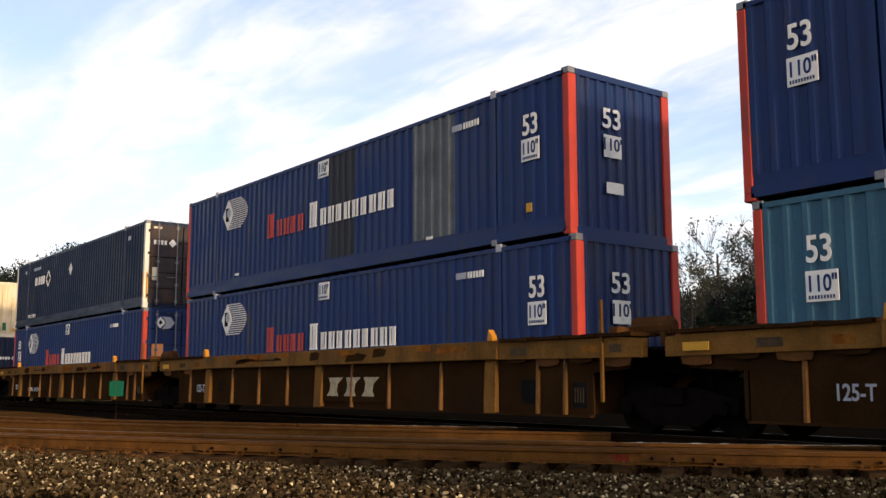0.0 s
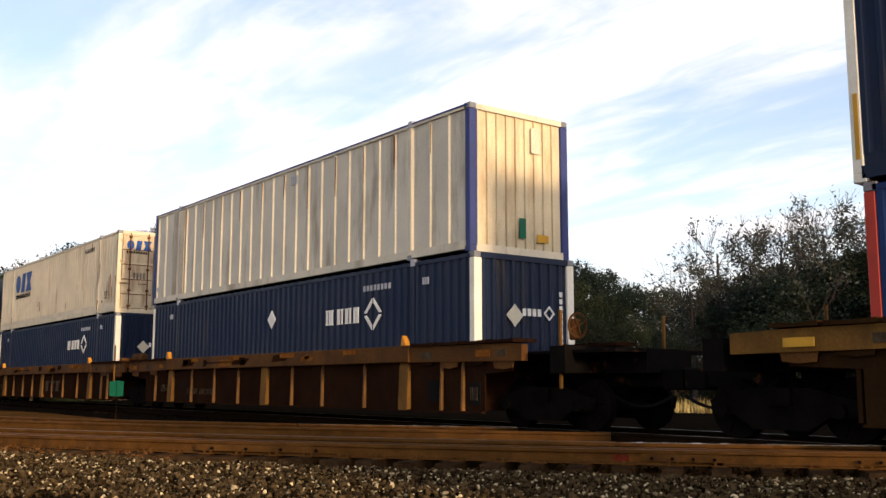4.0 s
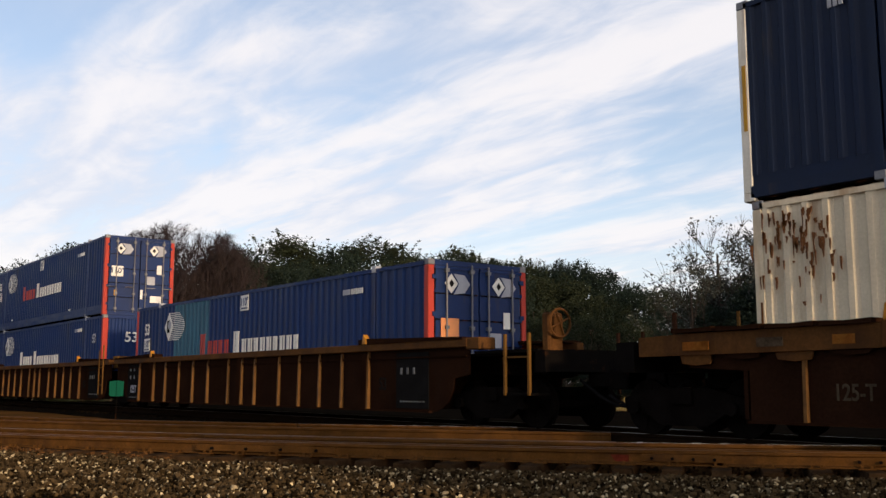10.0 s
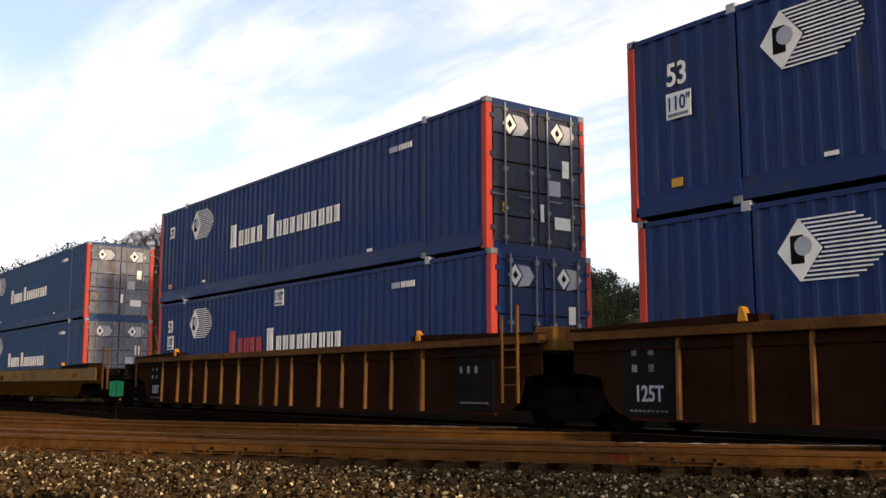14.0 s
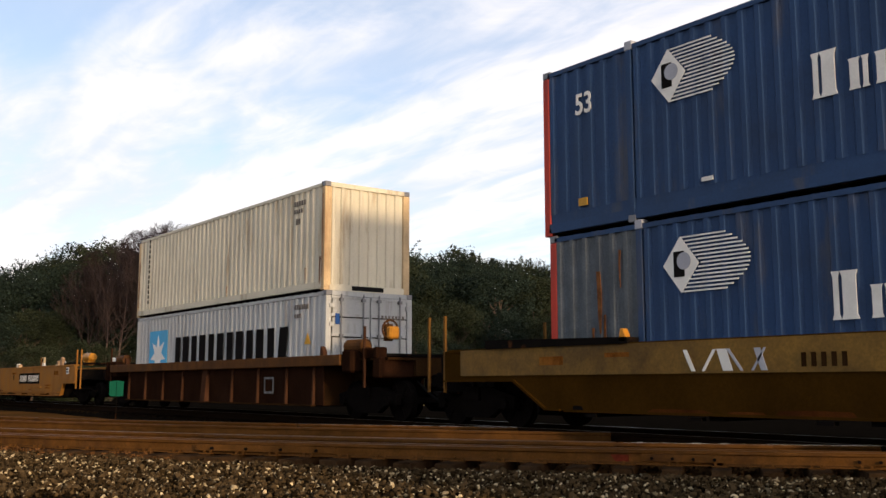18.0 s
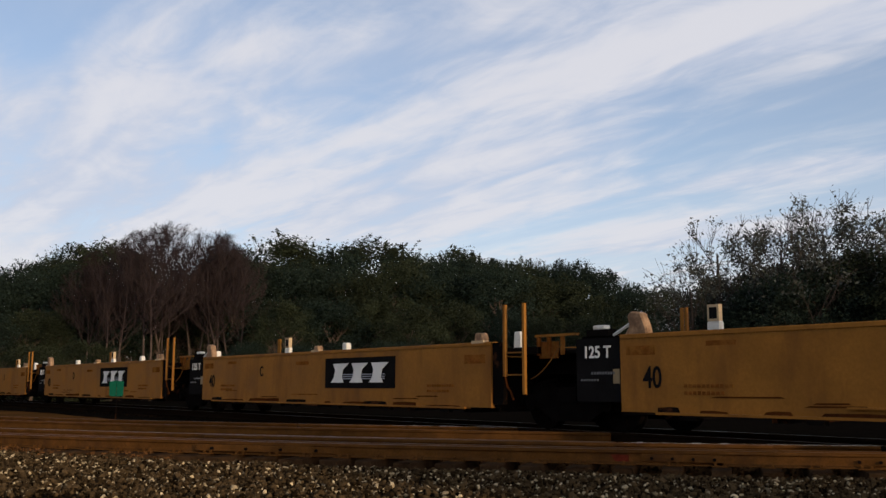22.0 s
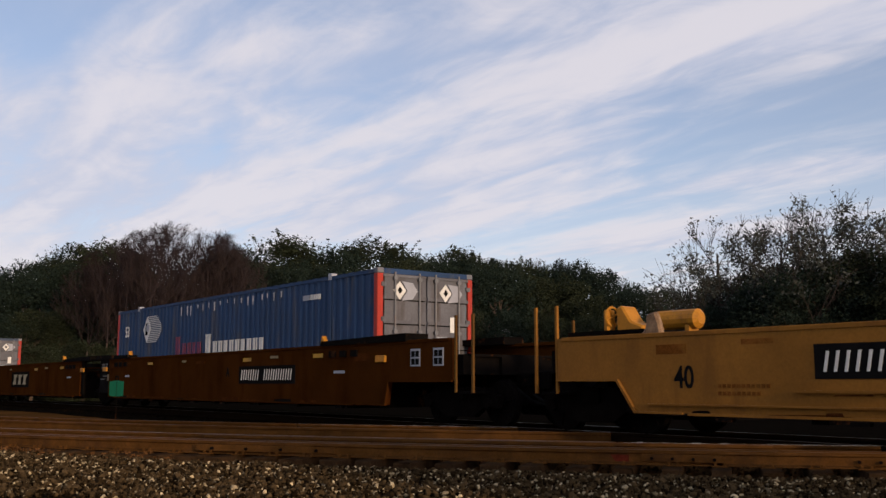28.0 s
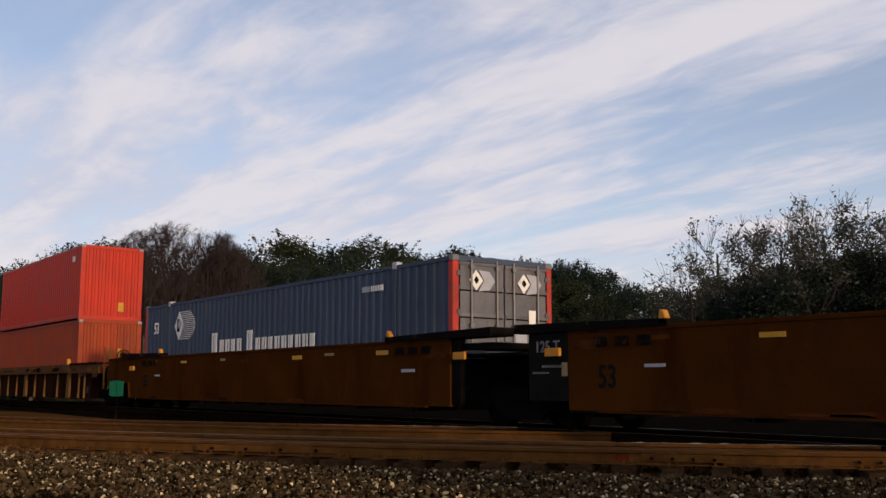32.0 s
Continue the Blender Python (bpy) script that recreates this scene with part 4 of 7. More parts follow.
def ribbed_car(lead_truck=True, trail_truck=False, lead_end=False, trail_end=False, sign=False, number=None, label="", weight="125-T", group="", web_paint="car_web", chord_paint="car_brown"):
    """A unit of the older kind: deep top chord, dark web with flared ribs, serrated end shelves."""
    car = thing("well_car", label, "rail car", group)
    for k in (-1, 1):
        f = k * 1.40                      # web
        y0, y1 = sorted((f, f - k * 0.03))
        bm = bmesh.new()
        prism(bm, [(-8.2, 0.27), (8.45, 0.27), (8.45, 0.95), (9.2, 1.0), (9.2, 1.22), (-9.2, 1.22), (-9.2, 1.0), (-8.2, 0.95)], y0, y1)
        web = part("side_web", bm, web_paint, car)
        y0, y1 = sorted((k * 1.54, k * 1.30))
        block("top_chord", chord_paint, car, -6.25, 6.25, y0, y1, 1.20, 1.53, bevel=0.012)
        for s in (-1, 1):
            bm = bmesh.new()
            xe = 10.05 if trail_end and s < 0 else 9.55
            prism(bm, [(s * 6.26, 1.20), (s * xe, 1.17), (s * xe, 1.45), (s * 9.2, 1.48), (s * 6.26, 1.50)], *sorted((k * 1.50, k * 1.36)))
            part("end_shelf", bm, chord_paint, car)
            for i in range(4):     # ragged plates on the shelf
                xa = s * (6.35 + i * 0.78)
                bm = bmesh.new()
                prism(bm, [(xa, 1.50), (xa + s * 0.70, 1.495), (xa + s * 0.70, 1.56), (xa + s * 0.35, 1.545), (xa, 1.565)], *sorted((k * 1.56, k * 1.0)))
                part("shelf_plate", bm, web_paint, car)
                if k < 0:
                    bm = bmesh.new()
                    lo = 1.17 - (0.05, 0.11, 0.07, 0.14)[i]
                    prism(bm, [(xa + s * 0.06, 1.19), (xa + s * 0.62, 1.19), (xa + s * 0.58, lo + 0.03), (xa + s * 0.34, lo), (xa + s * 0.10, lo + 0.02)], -1.47, -1.44)
                    part("hanger_plate", bm, "chord_rust" if i % 2 else web_paint, car)
        y0, y1 = sorted((k * 1.54, k * 1.38))
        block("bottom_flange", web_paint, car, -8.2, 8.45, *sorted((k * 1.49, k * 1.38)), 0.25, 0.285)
        if k < 0:
            for x in (-7.35, -4.6, -3.07, -1.58, 1.32, 2.74, 4.5, 7.2, 7.85):
                rib(car, x, f, 0.27, 1.2, "lit_rib_paint")
            for x in (-6.08, -0.05, 6.0):
                rib(car, x, f, 0.27, 1.2, "car_brown", 0.30, 0.05, 0.10, "post")
        else:
            for x in (-6.08, -3, 0, 3, 6.0):
                rib(car, x, -f, 0.27, 1.2, "car_brown", 0.2, 0.06, 0.13, "post").matrix_basis = pose(0, 0, 0, 0, 0, 180)
    well_inside(car, 8.25, web_paint)
    for s, end in ((1, lead_end), (-1, trail_end)):
        end_body(car, s, 8.3, (11.5 if s > 0 else 10.6) if end else 9.7, "dark_steel")
        for k in (-1, 1):
            guide(car, s * 6.12, k * 1.44 - (0.14 if k < 0 else 0), 1.52, s=-s)
        if end:
            coupler(car, s * 10.1, s)
            truck(car, s * 9.6)
            if s > 0:
                brake_wheel(car, s * 10.3, -0.9, 1.75, "chord_rust")
            for y in (-1.3, 1.3)[s < 0:]:
                handrail(car, s * 10.3, y, 0.7, 2.0)
            block("end_sill", "dark_steel", car, *sorted((s * 10.2, s * 10.55)), -1.45, 1.45, 0.95, 1.40)
        elif s > 0:
            handrail(car, s * 8.76, -1.52, 0.50, 2.08, "car_brown", 0.045)
    if lead_truck and not lead_end:
        truck(car, 9.8)
        reservoir(car, 9.25, -0.85, 1.66, "chord_rust", 0.7)
        block("valve_box", "chord_rust", car, 8.75, 8.95, -1.35, -0.95, 1.33, 1.66, bevel=0.02)
    for xa, xb, mt in ((-8.0, -7.6, "faint_mark"), (-6.9, -6.6, "worn_yellow"), (6.6, 7.0, "faint_mark"), (8.3, 8.7, "worn_yellow"), (8.9, 9.15, "faint_mark")):
        part("shelf_patch", boxes((xa, xb, -1.508, -1.50, 1.26, 1.38)), mt, car)
    r3 = random.Random(len(label) * 3 + (7 if sign else 0) + (5 if lead_end else 0) + (3 if trail_end else 0))
    for i in range(9):           # worn paint and grime along the chord
        xa, w = r3.uniform(-6.1, 5.0), r3.uniform(0.25, 1.1)
        za, zb = 1.23 + r3.uniform(0, 0.12), 1.40 + r3.uniform(0, 0.11)
        bm = bmesh.new()
        prism(bm, [(xa, za), (xa + w * 0.8, za + 0.02), (xa + w, zb - 0.05), (xa + w * 0.6, zb), (xa + w * 0.1, zb - 0.02)], -1.5425, -1.538)
        part("wear_patch", bm, "worn_yellow" if i % 3 == 0 else web_paint, car)
    pn = part("service_panel", boxes((8.0, 8.32, -1.408, -1.40, 0.40, 0.80)), "black", car)
    bars(pn, "faint_mark", 8.04, 8.28, 0.48, 0.72, -1.409, 4, 0.4)
    if sign:
        fleet_sign(car, 0.30, 2.45, 0.52, 0.92, -1.43, True, sign, web_paint)
    if number:
        number_bars(car, number[0], number[1], 0.50, 0.66, -1.405, "faint_mark" if web_paint == "web_rust" else "grey_mark", False)
    write(car, weight, 0.21, "faint_mark" if web_paint == "web_rust" else "grey_mark", -6.70, 0.57, -1.405)
    write(car, "53", 0.26, "black", -5.35, 0.62, -1.405)
    part("service_panel", boxes((6.75, 7.12, -1.408, -1.40, 0.45, 0.85)), "black", car)
    for x, w in ((-9.2, 0.45), (-4.4, 0.45), (-1.9, 0.55), (0.9, 0.7), (3.8, 0.5)):
        part("reflector", boxes((x, x + w, -1.545, -1.535, 1.40 if abs(x) < 6 else 1.24, 1.50 if abs(x) < 6 else 1.36)), "yellow_mark" if x < -6 and web_paint == "car_web" else "worn_yellow", car)
    tagged(part("stencil_line", boxes(*[(-3.6 + i * 0.12, -3.6 + i * 0.12 + 0.07, -1.543, -1.538, 1.33, 1.38) for i in range(16)]), "black", car), kind="stuff")
    return car


def close_rib_car(lead_truck=True, lead_end=False, trail_end=False, label="", weight="125T", group=""):
    """A unit of the newer kind: full web that arches over the trucks, ribs about a metre apart, slim top chord."""
    car = thing("well_car", label, "rail car", group)

    def side(k):
        pts = [(-8.25, 0.25), (8.4, 0.25)]
        pts += [(8.4 + 0.6 * math.sin(a), 0.25 + 0.62 * (1 - math.cos(a)) + 0.02) for a in (0.4, 0.8, 1.2, 1.55)] + [(9.45, 0.95), (9.45, 1.46)]
        pts += [(-9.45, 1.46), (-9.45, 0.95)] + [(-8.25 - 0.6 * math.sin(a), 0.25 + 0.62 * (1 - math.cos(a)) + 0.02) for a in (1.55, 1.2, 0.8, 0.4)]
        bm = bmesh.new()
        prism(bm, pts, *sorted((k * 1.40, k * 1.37)))
        return bm
    for k in (-1, 1):
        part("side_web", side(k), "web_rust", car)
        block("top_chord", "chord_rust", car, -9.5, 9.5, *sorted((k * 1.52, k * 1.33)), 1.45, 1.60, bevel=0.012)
        block("chord_lip", "web_rust", car, -9.4, 9.4, *sorted((k * 1.44, k * 1.40)), 1.28, 1.31)
        block("bottom_flange", "web_rust", car, -8.2, 8.3, *sorted((k * 1.48, k * 1.38)), 0.23, 0.265)
        for x in (-7.3, -6.15, -5.15, -4.12, -3.1, -2.07, -0.75, 0.0, 0.8, 2.1, 3.1, 4.05, 5.02, 6.02):
            big = x in (-6.15, 0.0, 6.02)
            # on posts the narrow bright rib is added as the sunlit edge
            rs_ = [rib(car, x + (0.07 if big else 0), -1.40, 0.25, 1.46, "lit_rib_paint", 0.055, 0.03, 0.075)]
            if big:
                rs_.append(rib(car, x - 0.06, -1.40, 0.25, 1.46, "web_rust", 0.20, 0.05, 0.085, "post"))
            if k > 0:
                for r in rs_:
                    r.matrix_basis = pose(0, 0, 0, 0, 0, 180)
        for s in (-1, 1):
            bm = bmesh.new()
            prism(bm, [(s * 5.85, 1.60), (s * 9.4, 1.60), (s * 9.4, 1.64), (s * 6.1, 1.72), (s * 5.85, 1.70)], *sorted((k * 1.54, k * 1.05)))
            part("end_shelf", bm, "web_rust", car)
    part("service_panel", boxes((7.1, 8.2, -1.412, -1.40, 0.30, 1.40)), "black", car)
    pl = part("service_panel", boxes((-8.4, -7.35, -1.412, -1.40, 0.30, 1.40)), "black", car)
    write(pl, weight, 0.24, "grey_mark", -7.88, 0.52, -1.415)
    bars(pl, "dim_mark", -8.25, -7.5, 0.36, 0.39, -1.414, 9)
    bars(pl, "dim_mark", -8.2, -7.55, 0.95, 1.06, -1.414, 2, 0.3)
    bars(pl, "dim_mark", -8.2, -7.55, 1.20, 1.30, -1.414, 2, 0.3)
    bars(car, "dim_mark", 7.25, 7.9, 0.97, 1.10, -1.416, 3, 0.30)
    bars(car, "dim_mark", 7.25, 8.1, 0.42, 0.45, -1.416, 9)
    write(car, "53", 0.26, "black", 6.6, 0.66, -1.405)
    well_inside(car, 8.25, "web_rust")
    for s, end in ((1, lead_end), (-1, trail_end)):
        end_body(car, s, 8.3, 10.6 if end else 9.7, "dark_steel")
        for k in (-1, 1):
            guide(car, s * 6.1, k * 1.42 - (0.14 if k < 0 else 0), 1.60, s=-s)
        if end and s < 0:
            coupler(car, s * 10.1, s)
            truck(car, s * 9.6)
            for y in (-1.3, 1.3):
                handrail(car, s * 9.9, y, 0.7, 2.1)
            block("end_sill", "dark_steel", car, *sorted((s * 10.2, s * 10.55)), -1.45, 1.45, 0.95, 1.45)
        elif end:
            coupler(car, 11.2, s)
            truck(car, 9.7)
            block("end_sill", "dark_steel", car, 11.25, 11.5, -1.42, 1.42, 0.98, 1.34)
            block("platform", "dark_steel", car, 9.6, 11.3, -1.40, 1.40, 1.32, 1.37)
            for x in (10.52, 11.14):
                handrail(car, x, -1.46, 0.58, 1.64, "car_brown", 0.05)
                handrail(car, x, 1.42, 0.58, 1.75, "car_dark", 0.05)
            block("grab_iron", "car_brown", car, 10.52, 11.14, -1.475, -1.445, 1.22, 1.25)
            block("step_plate", "dark_steel", car, 10.45, 11.2, -1.46, -1.05, 0.58, 0.62)
            block("pin_box", "chord_rust", car, 9.45, 9.85, -1.50, -1.10, 1.40, 1.62, bevel=0.02)
            brake_wheel(car, 11.55, -1.12, 1.80, "chord_rust", 0.24)
            block("brake_stand", "chord_rust", car, 11.28, 11.46, -1.30, -0.95, 1.30, 1.98, bevel=0.03)
            handrail(car, 12.0, 1.3, 1.0, 2.05, "car_dark", 0.06)
    if not lead_end:
        for x in (8.60, 9.0):
            handrail(car, x, -1.54, 0.45, 2.12 if x > 8.8 else 1.95, "car_brown", 0.04)
        for z in (0.75, 1.05, 1.35):
            block("rung", "car_brown", car, 8.60, 9.0, -1.55, -1.53, z, z + 0.02)
        block("valve_box", "car_brown", car, 9.12, 9.6, -1.25, -0.7, 1.33, 1.74, bevel=0.02)
    if lead_truck and not lead_end:
        truck(car, 9.8)
    return car


def smooth_car(half, mat, label, lead_truck=True, lead_end=False, trail_end=False, top=1.5, sign=None, number=None, letter="", size="40", weight="125 T",
               group="", gap=1.55, band=None, dark_shelf=False, uprights=True, fittings=True, arch=(0.3, 0.65, 1.95)):
    """A unit with plain plate sides; half: half the plate's length; gap: from the plate to the truck's centre;
    arch: how far past the plate the cut over an end truck begins, reaches its height and ends."""
    car = thing("well_car", label, "rail car", group)
    end_x = half + gap
    for k in (-1, 1):
        pts = [(-half - (arch[0] if trail_end else 0), 0.36), (half + (arch[0] if lead_end else 0), 0.36)]
        if lead_end:
            pts += [(half + arch[1], 0.84), (half + arch[2], 0.84), (half + arch[2], top)]
        else:
            pts += [(half, top)]
        if trail_end:
            pts += [(-half - arch[2], top), (-half - arch[2], 0.84), (-half - arch[1], 0.84)]
        else:
            pts += [(-half, top)]
        for s in [1] * lead_end + [-1] * trail_end:      # flange that follows the cut
            bm = bmesh.new()
            xs = [s * (half - 0.6), s * (half + arch[0]), s * (half + arch[1]), s * (half + arch[2])]
            prism(bm, [(xs[0], 0.345), (xs[1], 0.345), (xs[2], 0.815), (xs[3], 0.815), (xs[3], 0.845), (xs[2] - s * 0.03, 0.845), (xs[1] - s * 0.03, 0.375), (xs[0], 0.375)], *sorted((k * 1.55, k * 1.495)))
            part("arch_flange", bm, mat, car)
        bm = bmesh.new()
        prism(bm, pts, *sorted((k * 1.50, k * 1.42)))
        part("side_plate", bm, mat, car)
        block("top_chord", mat, car, -half - (arch[2] - 0.1 if trail_end else 0), half + (arch[2] - 0.1 if lead_end else 0), *sorted((k * 1.515, k * 1.32)), top - 0.05, top + 0.02, bevel=0.01)
        block("bottom_flange", mat, car, -half + 0.7, half - 0.7, *sorted((k * 1.55, k * 1.40)), 0.33, 0.365)
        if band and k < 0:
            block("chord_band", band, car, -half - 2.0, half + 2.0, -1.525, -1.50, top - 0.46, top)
    for i in range(int(half)):      # fixing lugs along the foot
        x = -half + 1.3 + i * (2 * half - 2.6) / max(int(half) - 1, 1)
        block("foot_lug", "dark_steel", car, x - 0.12, x + 0.12, -1.55, -1.44, 0.26, 0.31)
    well_inside(car, half + 0.05, "dark_steel")
    for s, end in ((1, lead_end), (-1, trail_end)):
        e2 = arch[2]
        end_body(car, s, half - 0.1, half + (e2 + 0.3 if end else gap), "dark_steel")
        if end:
            truck(car, s * (half + e2 - 0.35))
            coupler(car, s * (half + e2 + 0.2), s)
            block("end_sill", "dark_steel", car, *sorted((s * (half + e2), s * (half + e2 + 0.22))), -1.42, 1.42, 0.95, 1.32)
            block("step_plate", "dark_steel", car, *sorted((s * (half + e2), s * (half + e2 + 0.45))), -1.45, -1.0, 0.60, 0.64)
            for dx, y in ((0.05, -1.46), (0.55, -1.46), (0.3, 1.35)):
                handrail(car, s * (half + e2 + dx), y, 0.62, 2.05, mat if fittings else "car_brown")
            if fittings:
                reservoir(car, s * (half + (0.55 if s < 0 else 1.45)), -0.15 if s < 0 else -0.85, 1.80, length=0.8)
                bm = bmesh.new()       # bracket that carries the reservoir's end
                prism(bm, [(s * (half - 0.20), 1.45), (s * (half + 0.28), 1.45), (s * (half + 0.12), 1.60), (s * (half + 0.10), 1.80), (s * (half - 0.08), 1.84), (s * (half - 0.15), 1.66)], -1.46, -1.34)
                part("bracket", bm, "scuffed_bracket", car, "scuffed rusty bracket", bevel=0.03)
                if s > 0:
                    lp = part("grid_panel", boxes((half + 0.85, half + 1.18, -1.508, -1.50, 1.18, 1.42)), "white_mark", car)
                    part("grid_cell", boxes(*[(half + 0.88 + 0.1 * i, half + 0.96 + 0.1 * i, -1.512, -1.507, 1.21 + 0.1 * j, 1.29 + 0.1 * j) for i in range(3) for j in range(2)]), "black", lp)
                else:
                    brake_wheel(car, s * (half + 1.75), -0.4, 1.90, "bright_yellow", 0.16)
                if s < 0:              # housing of the hand brake
                    bm = bmesh.new()
                    prism(bm, [(s * (half + 1.62), 1.50), (s * (half + 1.62), 2.05), (s * (half + 1.50), 2.08), (s * (half + 1.30), 1.80), (s * (half + 1.05), 1.72), (s * (half + 1.05), 1.50)], -0.45, -0.1)
                    part("brake_housing", bm, "bright_yellow", car, bevel=0.03)
                block("walkway", "dark_steel", car, *sorted((s * (half + 0.2), s * (half + 1.8))), -1.40, 1.40, top + 0.02, top + 0.10)
                block("foot_ledge", mat, car, *sorted((s * (half + 0.05), s * -2.5)), -1.56, -1.50, 0.465, 0.49)
                block("foot_ledge", mat, car, *sorted((s * (half - 2.4), s * (half - 3.9))), -1.56, -1.50, 0.655, 0.69)
    # dark end panel with the truck rating, beside the trailing truck
    if not trail_end:
        p = part("end_panel", boxes((-half - 0.95, -half - 0.01, -1.49, -1.40, 0.5, top - 0.02)), "black", car)
        write(p, weight, 0.19, "white_mark" if fittings else "dim_mark", -half - 0.50, top - 0.32, -1.494, 0.95)
        bars(p, "dim_mark", -half - 0.62, -half - 0.1, top - 0.58, top - 0.54, -1.494, 9)
        bars(p, "dim_mark", -half - 0.85, -half - 0.45, top - 0.68, top - 0.65, -1.494, 7)
        part("data_plate", boxes((-half - 0.16, -half - 0.03, -1.497, -1.49, top - 0.72, top - 0.50)), "dirty_mark", p)
        part("end_panel_top", boxes((-half - 0.9, -half - 0.1, -1.4, 1.4, top - 0.1, top + 0.02)), "dark_steel", car)
    if not lead_end:
        block("end_plate", "dark_steel", car, half, half + 0.28, -1.46, -1.36, 0.42, top)
        if fittings:           # slack brake hose from the ladder to the end panel
            bm = bmesh.new()
            pipe(bm, [(half + 1.0 + 0.75 * i / 8, -1.46, 0.86 + 0.56 * (i / 8) ** 1.5) for i in range(9)], 0.010, 5)
            part("brake_hose", bm, "car_brown", car)
        block("cross_beam", "dark_steel", car, half + 0.2, half + 1.1, -1.40, 1.40, top - 0.22, top - 0.10)
        if uprights:        # grab irons with rungs, brace and a platform frame behind them
            for x, z0 in ((half + 0.39, 0.90), (half + 0.89, 0.60)):
                handrail(car, x, -1.50, z0, 2.15, mat, 0.055)
            for z in (1.30, 0.92):
                block("rung", mat, car, half + 0.41, half + 0.87, -1.51, -1.49, z, z + 0.022)
            bm = bmesh.new()
            pipe(bm, [(half + 0.39, -1.50, 0.92), (half + 0.45, -1.50, 0.72), (half + 0.50, -1.48, 0.66), (half + 0.56, -1.46, 0.50)], 0.02, 5)
            part("brace", bm, "foot_rust", car)
            block("frame_rail", mat, car, half + 1.0, half + 2.0, -1.36, -1.30, top + 0.06, top + 0.10)
            for x in (half + 1.05, half + 1.30, half + 1.62):
                block("frame_post", "worn_yellow", car, x, x + 0.05, -1.36, -1.30, top - 0.25, top + 0.06)
            block("frame_panel", "worn_yellow", car, half + 1.05, half + 1.50, -1.30, -1.27, top - 0.30, top - 0.02)
            for x in (half + 1.90, half + 2.0):
                handrail(car, x, 1.42, 0.9, 2.14, mat, 0.05)
        truck(car, half + gap)
    if fittings:
        if not trail_end:    # scuffed corner bracket with its brace, and the pale cap of the end panel
            bm = bmesh.new()
            prism(bm, [(-half + 0.05, top), (-half + 0.52, top), (-half + 0.50, top + 0.12), (-half + 0.40, top + 0.34), (-half + 0.20, top + 0.37), (-half + 0.12, top + 0.30), (-half + 0.16, top + 0.14)], -1.48, -1.32)
            part("bracket", bm, "scuffed_bracket", car, "scuffed rusty bracket", bevel=0.025)
            bm = bmesh.new()
            pipe(bm, [(-half - 0.22, -1.40, top + 0.02), (-half + 0.16, -1.40, top + 0.20)], 0.025, 5)
            part("brace", bm, "white_post", car)
            block("panel_cap", "white_post", car, -half - 0.63, -half - 0.39, -1.44, -1.28, top + 0.12, top + 0.19, bevel=0.015)
            block("cap_plate", "dark_steel", car, -half - 0.75, -half - 0.28, -1.46, -1.2, top + 0.02, top + 0.12)
            fr = block("container_guide", "white_post", car, -half - 0.55, -half - 0.25, 1.30, 1.42, top, top + 0.36, bevel=0.03)
            block("guide_slot", "black", fr, -half - 0.48, -half - 0.32, 1.295, 1.30, top + 0.40, top + 0.60)
            block("guide_head", "rust_post", fr, -half - 0.52, -half - 0.28, 1.30, 1.40, top + 0.36, top + 0.65)
        for x, k in ((-half + 2.8, 1), (0.0, -1), (half - 0.35, -1), (half - 2.5, 1)):
            bm = bmesh.new()
            y = k * 1.42 - 0.08
            q = 0.6 if x == 0.0 else 0.8
            tall = top + (0.40 if k > 0 else 0.24 * q)
            prism(bm, [(x - 0.16 * q, top), (x + 0.16 * q, top), (x + 0.15 * q, tall - 0.1 * q), (x + 0.10 * q, tall), (x - 0.12 * q, tall), (x - 0.14 * q, tall - 0.1 * q)], y, y + 0.16)
            g = part("container_guide", bm, "white_post" if k > 0 else "scuffed_bracket", car, bevel=0.02)
            block("guide_foot", "rust_post", g, x - 0.17, x + 0.17, y - 0.02, y + 0.10, top, top + 0.05)
    if dark_shelf:
        for k in (-1, 1):
            for s in (-1, 1):
                bm = bmesh.new()
                xa, xb = s * (half - 2.1), s * (half + gap - 0.3)
                prism(bm, [(xa, top), (xb, top), (xb, top + 0.16), (xa, top + 0.10)], *sorted((k * 1.56, k * 1.0)))
                part("end_shelf", bm, "dark_steel", car)
                guide(car, s * (half - 2.0), k * 1.42 - (0.14 if k < 0 else 0), top + 0.02, "bright_yellow", -s)
    f = -1.504 if not band else -1.529
    if sign:
        fleet_sign(car, sign[0], sign[1], sign[2], sign[3], f, True, "worn_sign" if mat == "car_red_brown" else "white_mark")
    if number:
        number_bars(car, number[0], number[1], number[2], number[3], f)
    if letter:
        write(car, letter[0], 0.25, "black", letter[1], 0.98, f)
    if not band:
        write(car, size, 0.36 if size == "53" else 0.32, "black", -half + (0.85 if size == "53" else 0.62), 0.72, f)
    if mat == "car_red_brown":
        for xa, xb, za, zb, mt in ((2.1, 2.55, 1.35, 1.44, "yellow_mark"), (5.70, 6.14, 1.37, 1.46, "yellow_mark"), (6.62, 7.08, 1.01, 1.07, "grey_mark"),
                                   (-4.6, -4.2, 1.38, 1.45, "yellow_mark"), (-6.6, -6.2, 1.02, 1.07, "grey_mark"), (-1.9, -1.6, 1.40, 1.46, "dirty_mark"), (3.6, 4.0, 1.40, 1.46, "dirty_mark")):
            part("stencil_patch", boxes((xa, xb, f - 0.003, f + 0.004, za, zb)), mt, car)
